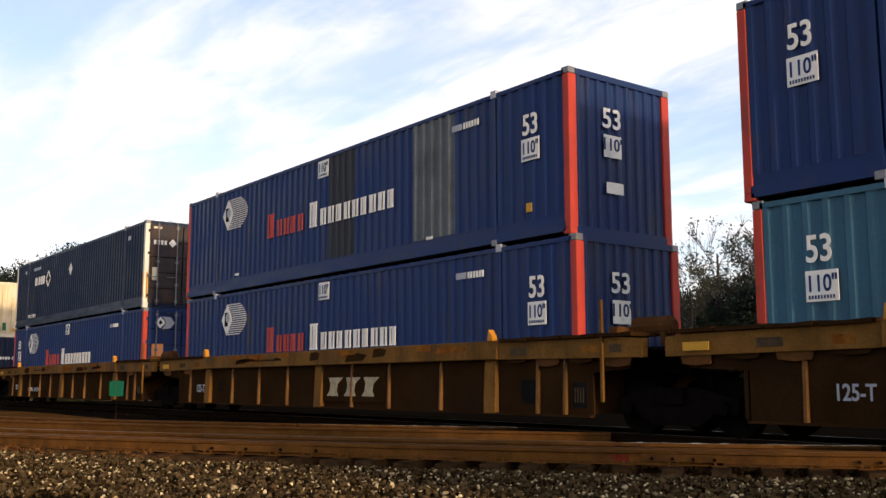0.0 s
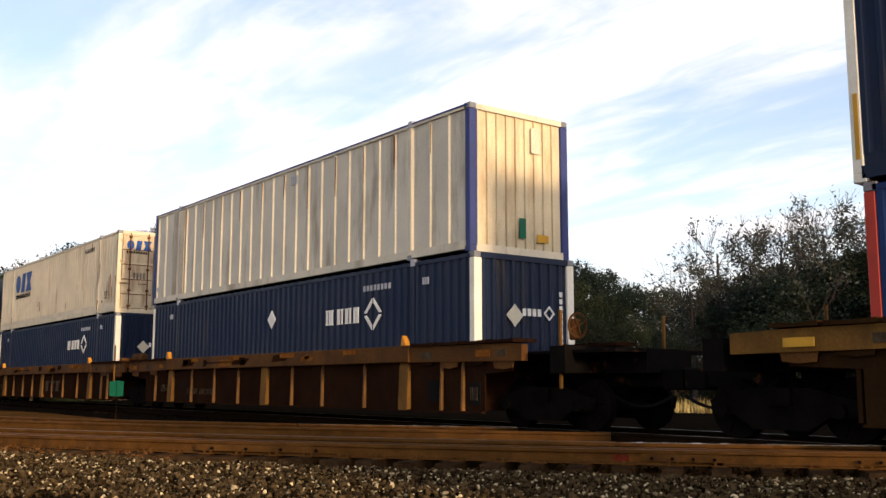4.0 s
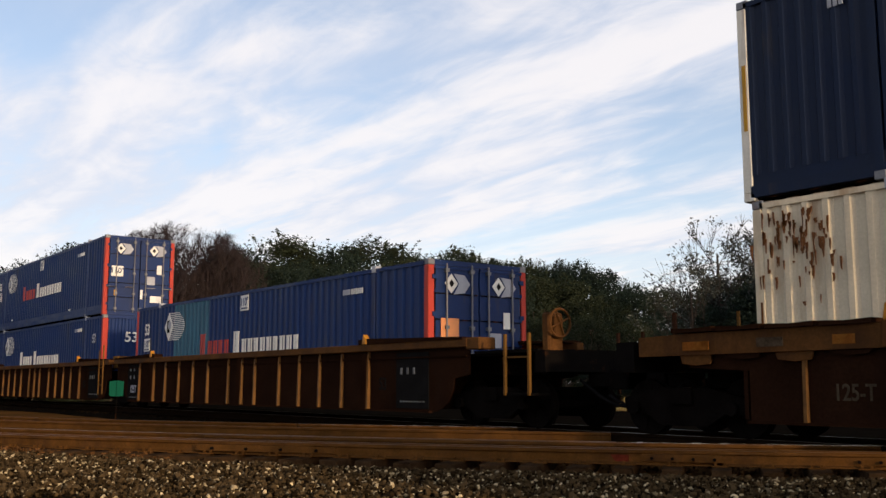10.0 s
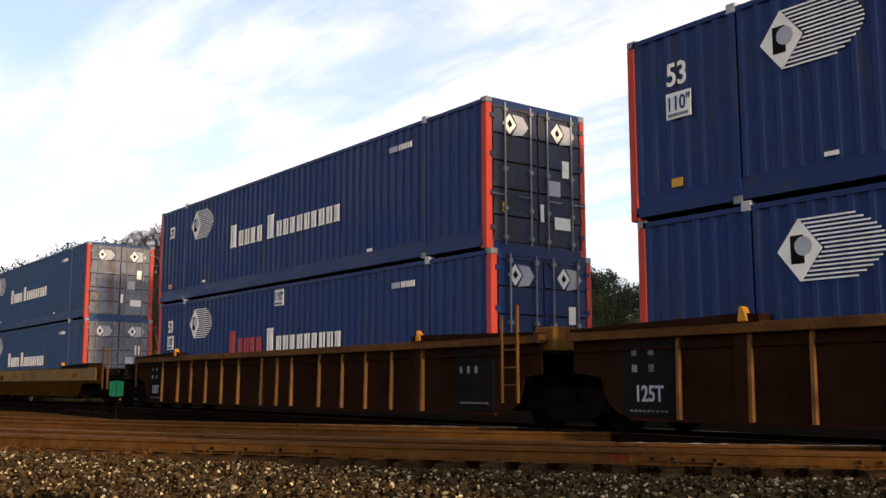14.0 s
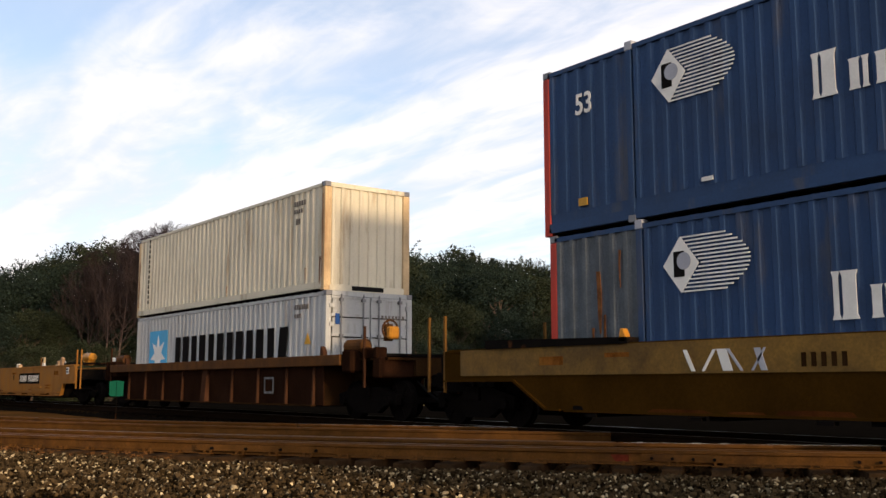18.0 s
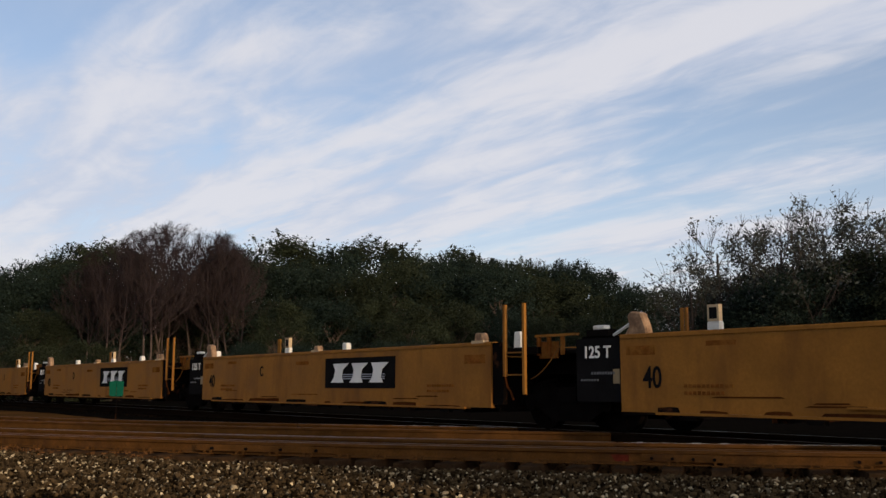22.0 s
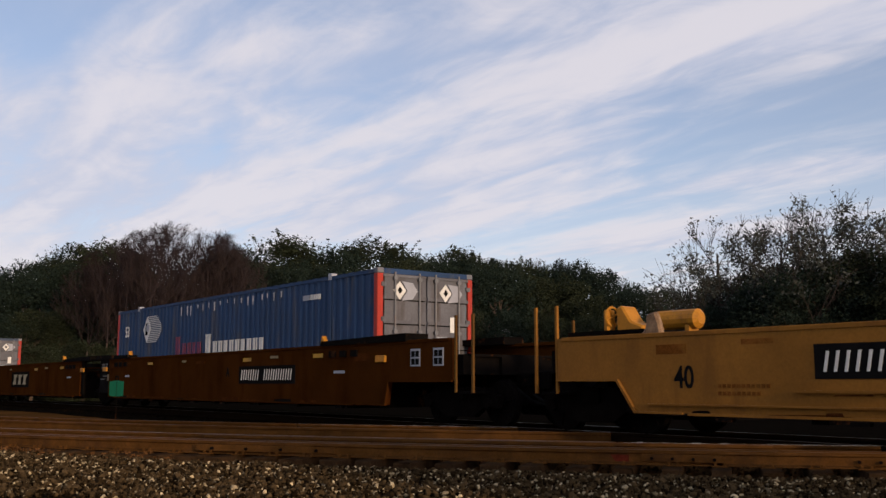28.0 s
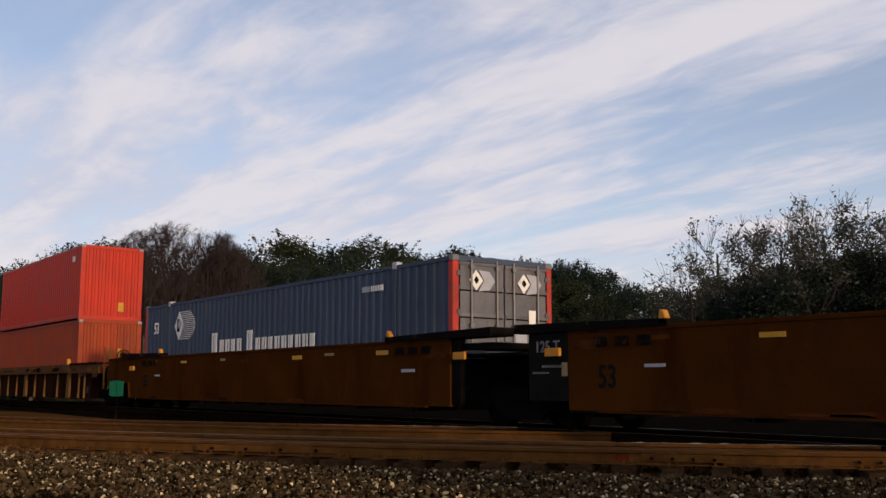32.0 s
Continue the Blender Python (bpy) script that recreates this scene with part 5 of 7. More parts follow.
        for s in (-1, 1):        # notched lugs under the end shelf
            for i in range(3):
                block("lug", "dark_steel", car, *sorted((s * (6.45 + i * 0.45), s * (6.70 + i * 0.45))), -1.54, -1.50, top - 0.26, top - 0.12)
            block("pin_box", "bright_yellow", car, *sorted((s * 8.35, s * 8.70)), -1.56, -1.50, 1.22, 1.36, bevel=0.01)
    if mat == "car_red_brown" and lead_end:
        for xa in (half + 1.35, half + 2.1):
            fr = part("grid_panel", boxes((xa, xa + 0.32, f - 0.004, f + 0.004, 1.12, 1.46)), "grey_mark", car)
            part("grid_cell", boxes(*[(xa + 0.03 + 0.14 * i, xa + 0.145 + 0.14 * i, f - 0.008, f, 1.15 + 0.15 * j, 1.27 + 0.15 * j) for i in range(2) for j in range(2)]), "black", fr)
    if mat == "car_yellow":
        r2 = random.Random(int(abs((sign or number)[0]) * 100))
        for x in (-half + 1.2, half - 1.9):
            bars(car, "worn_yellow", x, x + 0.85, 0.72, 0.77, f, 11, 0.7, "stencil_line")
            bars(car, "worn_yellow", x, x + 0.70, 0.62, 0.67, f, 9, 0.7, "stencil_line")
        for i in range(5):       # long scrapes low on the plate
            xa, w, z = r2.uniform(-half + 0.2, half - 1.6), r2.uniform(0.4, 1.4), r2.uniform(0.46, 0.62)
            bm = bmesh.new()
            prism(bm, [(xa, z), (xa + w, z + 0.006), (xa + w * 0.93, z + 0.028), (xa + w * 0.1, z + 0.022)], f - 0.002, f + 0.004)
            part("scrape", bm, "worn_yellow" if i % 2 else "foot_rust", car)
    worn = "worn_yellow" if mat != "car_red_brown" else "foot_rust"
    for xa, xb, za, zb in ((half - 0.75, half - 0.15, top - 0.36, top - 0.20), (-half + 0.12, -half + 0.68, top - 0.30, top - 0.16), (-0.9, -0.3, top - 0.28, top - 0.20),
                           (-half + 1.6, -half + 2.1, top - 0.20, top - 0.13)):
        part("wear_patch", boxes((xa, xb, f + 0.001, f + 0.006, za, zb)), worn, car)
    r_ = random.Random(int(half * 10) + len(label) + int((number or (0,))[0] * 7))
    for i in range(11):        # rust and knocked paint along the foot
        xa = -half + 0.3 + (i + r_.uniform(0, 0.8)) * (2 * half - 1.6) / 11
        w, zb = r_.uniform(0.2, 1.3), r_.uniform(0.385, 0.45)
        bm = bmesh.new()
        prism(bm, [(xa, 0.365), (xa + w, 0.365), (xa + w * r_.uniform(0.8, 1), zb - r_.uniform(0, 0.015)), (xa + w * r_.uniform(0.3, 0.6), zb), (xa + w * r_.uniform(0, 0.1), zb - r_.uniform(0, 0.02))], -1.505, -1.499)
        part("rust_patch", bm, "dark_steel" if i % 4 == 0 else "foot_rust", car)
    return car


# ---- the train: each unit and its load, with its place along the track at 0 s ----
MOVERS = []
RODE_BACK = 0.12        # the upper boxes sit this far behind the lower ones on their loose cones


def put(ob, x, z=0.0, turn=0):
    MOVERS.append((ob, x + (0.05 if z == 0 else -RODE_BACK if z > 2.5 else 0.0), z, turn))


U = [-19.465 + 19.55, -19.465, -39.14, -62.99, -82.63, -102.26, -125.93, -145.48, -165.14, -188.70, -210.455,
     -230.28, -245.75, -261.2, -276.55, -292.0, -313.85, -333.39, -352.92, -374.4]
TRAIN_G = "units of the passing freight train"
OLD = "grimy brown well car unit with flared ribs"
NEW = "rusty brown well car unit with closely spaced ribs"
YEL = "empty dirty-yellow well car unit with plain plate sides"
BRN = "red-brown well car unit with plain plate sides"

put(ribbed_car(label=OLD, group=TRAIN_G), U[0])
put(ribbed_car(label=OLD + " and fleet sign", sign="worn_sign", group=TRAIN_G), U[1])
put(ribbed_car(label=OLD, trail_end=True, number=(-4.9, -3.0), group=TRAIN_G), U[2])
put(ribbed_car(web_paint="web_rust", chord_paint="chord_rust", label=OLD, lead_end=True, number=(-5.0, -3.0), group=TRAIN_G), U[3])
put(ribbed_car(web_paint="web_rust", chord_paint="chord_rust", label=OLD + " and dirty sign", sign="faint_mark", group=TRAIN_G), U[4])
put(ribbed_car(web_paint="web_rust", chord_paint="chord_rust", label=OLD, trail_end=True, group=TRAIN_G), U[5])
put(close_rib_car(lead_end=True, label=NEW, group=TRAIN_G), U[6])
put(close_rib_car(label=NEW, group=TRAIN_G), U[7])
put(close_rib_car(label=NEW, trail_end=True, group=TRAIN_G), U[8])
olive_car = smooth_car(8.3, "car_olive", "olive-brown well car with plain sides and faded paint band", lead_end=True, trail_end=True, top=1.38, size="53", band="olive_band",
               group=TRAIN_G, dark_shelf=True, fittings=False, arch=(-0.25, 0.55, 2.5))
for i, (xa, lean, w) in enumerate(((-5.04, 0.14, 0.07), (-4.86, -0.20, 0.05), (-4.50, 0.10, 0.16), (-4.22, 0.22, 0.05), (-4.05, -0.2, 0.04), (-3.9, 0.1, 0.10))):
    bm = bmesh.new()        # sprayed scrawl on the paint band
    prism(bm, [(xa, 0.95), (xa + w, 0.95), (xa + w - lean, 1.25), (xa - lean, 1.25)], -1.531, -1.524)
    part("sprayed_stroke", bm, "white_mark" if i < 3 else "grey_mark", olive_car)
bars(olive_car, "car_web", -3.3, -2.6, 0.99, 1.17, -1.528, 5, 0.5, "number_bar")
put(olive_car, U[9])


def short_rib_car():
    car = thing("well_car", "short dark-brown well car with ribbed sides", "rail car", TRAIN_G)
    for k in (-1, 1):
        bm = bmesh.new()
        prism(bm, [(-6.3, 0.30), (6.3, 0.30), (6.3, 1.2), (-6.3, 1.2)], *sorted((k * 1.40, k * 1.37)))
        part("side_web", bm, "web_rust", car)
        block("top_chord", "chord_rust", car, -7.7, 7.2, *sorted((k * 1.54, k * 1.32)), 1.18, 1.42, bevel=0.012)
        block("bottom_flange", "car_web", car, -6.2, 5.95, *sorted((k * 1.52, k * 1.38)), 0.28, 0.315)
        for x in (-6.1, -4.65, -3.2, -1.7, 1.6, 3.1, 4.6, 5.9):
            r = rib(car, x, -1.40, 0.30, 1.18, "car_dark", 0.06)
            if k > 0:
                r.matrix_basis = pose(0, 0, 0, 0, 0, 180)
        r = rib(car, -0.05, -1.40, 0.30, 1.18, "car_dark", 0.30, 0.06, 0.13, "post")
        if k > 0:
            r.matrix_basis = pose(0, 0, 0, 0, 0, 180)
    well_inside(car, 6.2, "car_web")
    for s in (-1, 1):
        end_body(car, s, 6.2, 8.7, "car_web")
        truck(car, s * 7.6)
        coupler(car, s * 8.4, s)
        block("end_sill", "web_rust", car, *sorted((s * 8.3, s * 8.6)), -1.40, 1.40, 0.90, 1.34, bevel=0.03)
        block("corner_box", "web_rust", car, *sorted((s * 7.2, s * 7.62)), -1.50, -1.1, 1.02, 1.52, bevel=0.05)
        bm = bmesh.new()
        tube(bm, (s * 7.05, -1.2, 1.60), (s * 7.75, -1.2, 1.60), 0.15, seg=14)
        tube(bm, (s * 7.75, -1.2, 1.60), (s * 7.83, -1.2, 1.60), 0.15, 0.08, seg=14)
        part("air_reservoir", bm, "chord_rust", car)
        for dx in (7.9, 8.35):
            block("bracket", "web_rust", car, *sorted((s * dx, s * (dx + 0.16))), -1.42, -1.15, 1.30, 1.55, bevel=0.03)
        block("walkway", "dark_steel", car, *sorted((s * 7.3, s * 8.5)), -1.2, 1.2, 1.36, 1.42)
        if s > 0:
            brake_wheel(car, s * 8.45, -1.05, 1.92, "chord_rust", 0.20)
            block("pin_box", "bright_yellow", car, 8.5, 8.68, -1.2, -0.95, 1.72, 1.98, bevel=0.04)
        handrail(car, s * 8.0, -1.4, 0.7, 2.0, "car_dark")
        guide(car, s * 6.35, -1.50, 1.42, "car_dark", -s)
    part("faded_stencil", boxes((3.4, 3.9, -1.408, -1.40, 0.55, 0.60), (3.4, 3.9, -1.408, -1.40, 0.9, 0.95), (3.4, 3.45, -1.408, -1.40, 0.6, 0.9), (3.85, 3.9, -1.408, -1.40, 0.6, 0.9)), "dim_mark", car)
    return car


put(short_rib_car(), U[10])
SIGN = (0.74, 3.04, 0.81, 1.22)
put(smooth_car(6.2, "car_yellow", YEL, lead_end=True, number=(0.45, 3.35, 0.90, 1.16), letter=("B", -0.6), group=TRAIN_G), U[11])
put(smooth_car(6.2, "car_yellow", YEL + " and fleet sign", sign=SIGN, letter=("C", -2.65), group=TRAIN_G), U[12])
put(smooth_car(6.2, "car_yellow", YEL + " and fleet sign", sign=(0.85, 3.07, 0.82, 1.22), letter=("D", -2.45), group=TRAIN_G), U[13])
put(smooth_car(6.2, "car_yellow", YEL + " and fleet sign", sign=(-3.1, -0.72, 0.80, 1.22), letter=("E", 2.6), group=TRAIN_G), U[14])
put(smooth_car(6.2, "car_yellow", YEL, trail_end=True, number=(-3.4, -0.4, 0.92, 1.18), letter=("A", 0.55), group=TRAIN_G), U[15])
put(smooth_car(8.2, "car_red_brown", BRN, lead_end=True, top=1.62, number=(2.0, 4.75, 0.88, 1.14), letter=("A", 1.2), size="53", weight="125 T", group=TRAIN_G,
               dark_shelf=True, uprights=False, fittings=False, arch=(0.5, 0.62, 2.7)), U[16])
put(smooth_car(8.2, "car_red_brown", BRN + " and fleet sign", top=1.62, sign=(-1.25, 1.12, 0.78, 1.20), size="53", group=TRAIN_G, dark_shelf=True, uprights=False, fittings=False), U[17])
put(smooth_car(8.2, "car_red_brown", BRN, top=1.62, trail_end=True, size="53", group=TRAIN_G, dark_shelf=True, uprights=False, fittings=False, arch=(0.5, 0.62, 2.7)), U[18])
put(ribbed_car(web_paint="web_rust", chord_paint="chord_rust", label="dark brown well car unit with flared ribs", lead_end=True, group=TRAIN_G), U[19])

LOW, HIGH = 0.36, 3.262
BLUE = "royal blue corrugated container with red posts"
c = blue_box(BLUE, right_marks=True, lead="panel")
put(c, U[0], HIGH)
c = blue_box("teal repainted corrugated container with red posts", body="teal", lead="panel")
put(c, U[0], LOW)

c = blue_box(BLUE + " and grey repair patches", fifty=False, right_marks=True, lead="panel")
repair(c, 0.22, 1.39, "dark_patch", FACE, PH)
repair(c, 3.46, 4.95, "patch", FACE, PH)
put(c, U[1], HIGH)
put(blue_box(BLUE, fifty=False, right_marks=True, lead="panel"), U[1], LOW)

put(midnight_box("dark midnight-blue container with white corner posts and dark doors", -5.03, lead="doors", top_lift=True), U[2], HIGH)
c = blue_box(BLUE)
part("door_placard", boxes((8.10, 8.106, -1.0, -0.62, 1.28, 1.72)), "orange_mark", c)
put(c, U[2], LOW)

# container of flat sheet with slim ribs
c = container("dirty white sheet-sided container with blue posts", 16.154, 2.591, PH, "aluminium", "blue_post", "panel", "panel", depth=0.032,
              share=(0.07, 0.05, 0.83, 0.05), group="pale containers", rail="aluminium", lead_body="stained_white",
              strips=((-7.95, -7.83, 0.2), (-7.83, -6.61, 0.61), (-6.61, -5.60, 1.01), (-5.60, 7.96, 0.617)), skirt=False)
rust_runs(c, FACE, [(-5.58 + i * 0.617 + 0.03 * (i % 3), 2.1 - 0.5 * (i * 7 % 5) / 5, 2.72, 0.02 + 0.012 * (i % 4)) for i in range(0, 21, 2)] + [(-6.50, 0.3, 2.2, 0.014), (-6.0, 0.4, 2.4, 0.015), (-6.3, 1.0, 2.6, 0.02), (-5.72, 0.6, 1.9, 0.012)], 9)
part("roof_edge", boxes((-8.0, 8.0, FACE - 0.004, FACE + 0.03, PH - 0.06, PH - 0.02)), "blue_post", c)
part("repair_panel", boxes((-6.50, -6.16, FACE - 0.006, FACE + 0.016, 0.22, PH - 0.14)), "stained_sheet", c)
part("repair_panel", boxes((-6.03, -5.68, FACE - 0.006, FACE + 0.016, 0.22, PH - 0.14)), "stained_sheet", c)
bars(c, "grey_mark", -7.72, -7.50, 0.42, 0.54, FACE, 3)
bars(c, "grey_mark", 1.0, 1.35, 2.40, 2.62, FACE, 4)
part("end_label", boxes((8.07, 8.082, 0.28, 0.52, 2.10, 2.62)), "oldwhite", c)
part("end_label", boxes((8.07, 8.082, -0.05, 0.12, 0.35, 0.75)), "green_sign", c)
part("end_label", boxes((8.07, 8.082, 0.42, 0.72, 0.30, 0.46)), "yellow_mark", c)
put(c, U[3], HIGH)
put(midnight_box("dark midnight-blue container with white corner posts", 2.65), U[3], LOW)
put(cream_box("cream corrugated container with rust-stained doors"), U[4], HIGH)
put(midnight_box("dark midnight-blue container with white corner posts", 2.65, diamond_x=None), U[4], LOW)
put(midnight_box("dark midnight-blue container with white corner posts", 2.70, top_lift=True, stripe=(1.0, 1.95)), U[5], HIGH)
put(cream_box("cream corrugated container with rust streaks", lead="panel"), U[5], LOW)

c = blue_box(BLUE + " and a teal patch", plate=True)
repair(c, -4.95, -2.5, "teal", FACE, PH)
part("door_placard", boxes((8.10, 8.106, -1.0, -0.55, 1.28, 1.72)), "orange_mark", c)
put(c, U[6], LOW)
c = blue_box(BLUE)
pl = part("height_plate", boxes((8.10, 8.106, -1.05, -0.62, 1.40, 1.78)), "white_mark", c)
write_end(pl, "110\"", 0.2, "navy", -0.84, 1.52, 8.108)
put(c, U[7], HIGH)
c = blue_box(BLUE, red="white_mark", lead="panel", plate=False, fifty=False)
write(c, "53", 0.33, "grey_mark", 7.15, 1.92, FACE)
put(c, U[7], LOW)
put(blue_box("royal blue corrugated container with stained slate-blue doors", red="white_mark", plate=False, lead_body="slate_door"), U[8], HIGH)
put(blue_box(BLUE), U[8], LOW)
put(blue_box("faded blue corrugated container with dirty grey doors", red="white_mark", body="faded_navy", plate=False, lead_body="grey_door"), U[9], HIGH)
c = blue_box("faded blue corrugated container with a grey patched end", red="white_mark", body="faded_navy", plate=False, fifty=False, lead_body="grey_door")
repair(c, -7.95, -6.2, "patch", FACE, PH)
rust_runs(c, FACE, [(-6.95, 1.2, 2.2, 0.10), (-6.85, 0.7, 1.5, 0.05), (-7.1, 0.9, 1.3, 0.05), (-6.5, 1.9, 2.5, 0.04), (-7.5, 0.5, 1.1, 0.03)], 17)
put(c, U[9], LOW)

# forty-foot pair
SH, SW = 2.591, 2.438
SF = -SW / 2
c = container("yellowed white corrugated container with rusty corner posts", 12.192, SW, SH, "oldwhite", "rust_post", "panel", "doors", pitch=0.278, depth=0.040,
              group="forty-foot containers", share=(0.28, 0.18, 0.36, 0.18))
bars_v = [(-5.16, -5.08, SF - 0.004, SF + 0.008, 0.40 + i * 0.165, 0.40 + i * 0.165 + 0.11) for i in range(13)]
tagged(part("lettering_bar", boxes(*bars_v), "black", c), kind="stuff")
bars(c, "ink_mark", 4.6, 5.2, 2.16, 2.28, SF, 5)
bars(c, "ink_mark", 4.6, 5.05, 1.98, 2.08, SF, 4)
bars(c, "ink_mark", 4.7, 4.95, 1.70, 1.84, SF, 2)
part("end_slot", boxes((6.085, 6.10, -0.45, 0.45, 0.02, 0.13)), "black", c)
rust_runs(c, SF, [(6.0, 0.3, 2.3, 0.03), (5.9, 0.15, 0.8, 0.05), (-5.95, 0.3, 1.8, 0.04), (5.2, 0.2, 0.6, 0.03), (0.8, 0.2, 0.5, 0.03)], 12)
put(c, U[10], LOW + SH + 0.006)
c = container("light grey corrugated container with dark lettering shapes", 12.192, SW, SH, "silver", "silver", "doors", "panel", pitch=0.278, depth=0.040,
              group="forty-foot containers")
block("sign_square", "sky_mark", c, -4.93, -3.46, SF - 0.004, SF + 0.006, 0.62, 2.08)
bm = bmesh.new()
star = []
for i in range(14):
    r = 0.62 if i % 2 == 0 else 0.27
    a = math.pi / 2 + i * math.pi / 7
    star.append((-4.2 + r * math.cos(a), 1.33 + r * math.sin(a)))
prism(bm, star, SF - 0.008, SF)
part("star", bm, "white_mark", c)
for i in range(6):       # bold dark lettering as pairs of plain slabs
    x0 = -2.8 + i * 1.20
    bm = bmesh.new()
    for p, q, lean in ((0.0, 0.36, 0.0), (0.56, 0.98, 0.10 if i == 5 else 0.0)):
        prism(bm, [(x0 + p, 0.90), (x0 + q, 0.90), (x0 + q + lean, 1.82), (x0 + p + lean, 1.82)], SF - 0.004, SF + 0.006)
    part("lettering_shape", bm, "black", c)
bm = bmesh.new()
prism(bm, [(5.10, 1.36), (5.40, 1.36), (5.25, 1.62)], SF - 0.004, SF + 0.006)
part("warning_triangle", bm, "yellow_mark", c)
bars(c, "ink_mark", 4.6, 5.3, 2.20, 2.32, SF, 6)
bars(c, "ink_mark", 4.6, 4.95, 2.0, 2.1, SF, 3)
p2 = part("end_sign", boxes((6.12, 6.126, -0.52, -0.22, 0.95, 1.42)), "sky_mark", c)
part("end_star", boxes((6.127, 6.131, -0.43, -0.31, 1.12, 1.26)), "white_mark", p2)
part("end_label", boxes((6.12, 6.126, -0.98, -0.86, 1.80, 2.05)), "blue_mark", c)
part("end_label", boxes(*[(6.12, 6.126, 0.2 + i * 0.1, 0.26 + i * 0.1, 1.95, 2.05) for i in range(8)]), "ink_mark", c)
put(c, U[10], LOW)

c = blue_box("faded blue corrugated container with scraped paint and grey doors", red="red_faint", body="faded_navy", plate=False, lead_body="pale_door")
bm = bmesh.new()
rnd = random.Random(5)
for i in range(17):
    x = -2.6 + i * 0.4 + rnd.uniform(-0.08, 0.08)
    w, z = rnd.uniform(0.02, 0.06), 2.62 - rnd.uniform(0, 0.22)
    prism(bm, [(x + w * 0.3, z), (x + w * 0.7, z), (x + w * 1.3, 2.70), (x - w * 0.3, 2.70)], FACE - 0.003, FACE + 0.008)
tagged(part("scrape", bm, "grey_mark", c), kind="stuff")
put(c, U[16], LOW)
put(blue_box("faded blue corrugated container with grey doors", red="white_mark", body="grey_navy", plate=False, lead_body="pale_door"), U[18], LOW)
c = container("bright red corrugated container", 12.192, SW, PH, "red_box", "red_box", "panel", "doors", group="forty-foot containers")
part("end_label", boxes((6.09, 6.10, 0.28, 0.5, 0.35, 0.7)), "yellow_mark", c)
bars(c, "white_mark", 5.0, 5.3, 2.3, 2.5, SF, 1, 1.0)
put(c, U[19] + 0.1, HIGH)
c = container("weathered brick-red corrugated container", 12.192, SW, PH, "red_old", "red_old", "panel", "doors", group="forty-foot containers")
part("end_label", boxes((6.09, 6.10, 0.30, 0.42, 1.1, 1.8)), "yellow_mark", c)
put(c, U[19] + 0.1, LOW)


# ---- ground, tracks ----
DX, DY = 0.8327, 0.5538            # heading of the track that crosses in front
NEAR_N = 12.26                     # its near rail's distance from the camera, square to that heading


def cross(d, n, z):
    """A point by its way along the crossing track, its distance from the camera square to it, and its height."""
    return (DX * d - DY * n, DY * d + DX * n, z)


def bend(d):
    """How far the crossing track's gentle curve lies off its straight heading, at d along it."""
    q = d + 4.5
    far = max(abs(q) - 13.0, 0.0)
    q = min(abs(q), 13.0)
    return -0.45 + q * q / 104.0 + far * 13.0 / 52.0


CROSS_FRAME = Matrix(((DX, -DY, 0, 0), (DY, DX, 0, 0), (0, 0, 1, 0), (0, 0, 0, 1)))


def grid_ground():
    near = [i * 1.5 for i in range(-40, 41)]
    xs = [-3000, -1200, -600, -350, -220, -150, -110, -80] + near + [80, 110, 150, 220, 350, 600, 1200, 3000]
    vs, fs = [], []
    for y in xs:
        for x in xs:
            z = -0.36 + (0.05 * (noise.noise((x * 0.12, y * 0.12, 0)) + 0.4 * noise.noise((x * 0.5, y * 0.5, 3))) if abs(x) < 75 and abs(y) < 75 else 0)
            vs.append((x, y, z))
    n = len(xs)
    for j in range(n - 1):
        for i in range(n - 1):
            fs.append((j * n + i, j * n + i + 1, (j + 1) * n + i + 1, (j + 1) * n + i))
    me = bpy.data.meshes.new("ground")
    me.from_pydata(vs, [], fs)
    me.materials.append(M["soil"])
    return tagged(new("ground", me), "dry sandy soil with sparse grass beside the tracks", "ground", kind="structure")


grid_ground()


def hollow_at(d, n):
    """How far the ballast is washed out below the sleeper ends near the diamond."""
    along = min(max((d + 8.6) / 3.8, 0.0), 1)
    across = min(max(1 - abs(n - NEAR_N + 0.25) / 0.85, 0), 1)
    return 0.14 * along * min(across * 2, 1)


def bed(name, label, pts, length0, length1, frame_m, step=0.6, lump=0.03, seed=0, mat="bed", hollow=False):
    """A ballast bed: a cross-section (offset, height) drawn along, with an uneven top."""
    rows_n = int((length1 - length0) / step)
    cols = []
    for (o0, z0), (o1, z1) in zip(pts, pts[1:]):
        k = max(1, int(abs(o1 - o0) / 0.4))
        cols += [(o0 + (o1 - o0) * i / k, z0 + (z1 - z0) * i / k) for i in range(k)]
    cols.append(pts[-1])
    vs, fs = [], []
    for j in range(rows_n + 1):
        d = length0 + (length1 - length0) * j / rows_n
        for o, z in cols:
            vs.append((d, o + (bend(d) if hollow else 0), z + lump * noise.noise((d * 0.9, o * 0.9, seed)) - (hollow_at(d, o) if hollow else 0)))
    n = len(cols)
    for j in range(rows_n):
        for i in range(n - 1):
            fs.append((j * n + i, (j + 1) * n + i, (j + 1) * n + i + 1, j * n + i + 1))
    me = bpy.data.meshes.new(name)
    me.from_pydata(vs, [], fs)
    me.materials.append(M[mat])
    ob = new(name, me)
    ob.matrix_basis = frame_m
    return tagged(ob, label, "ballast", kind="structure")


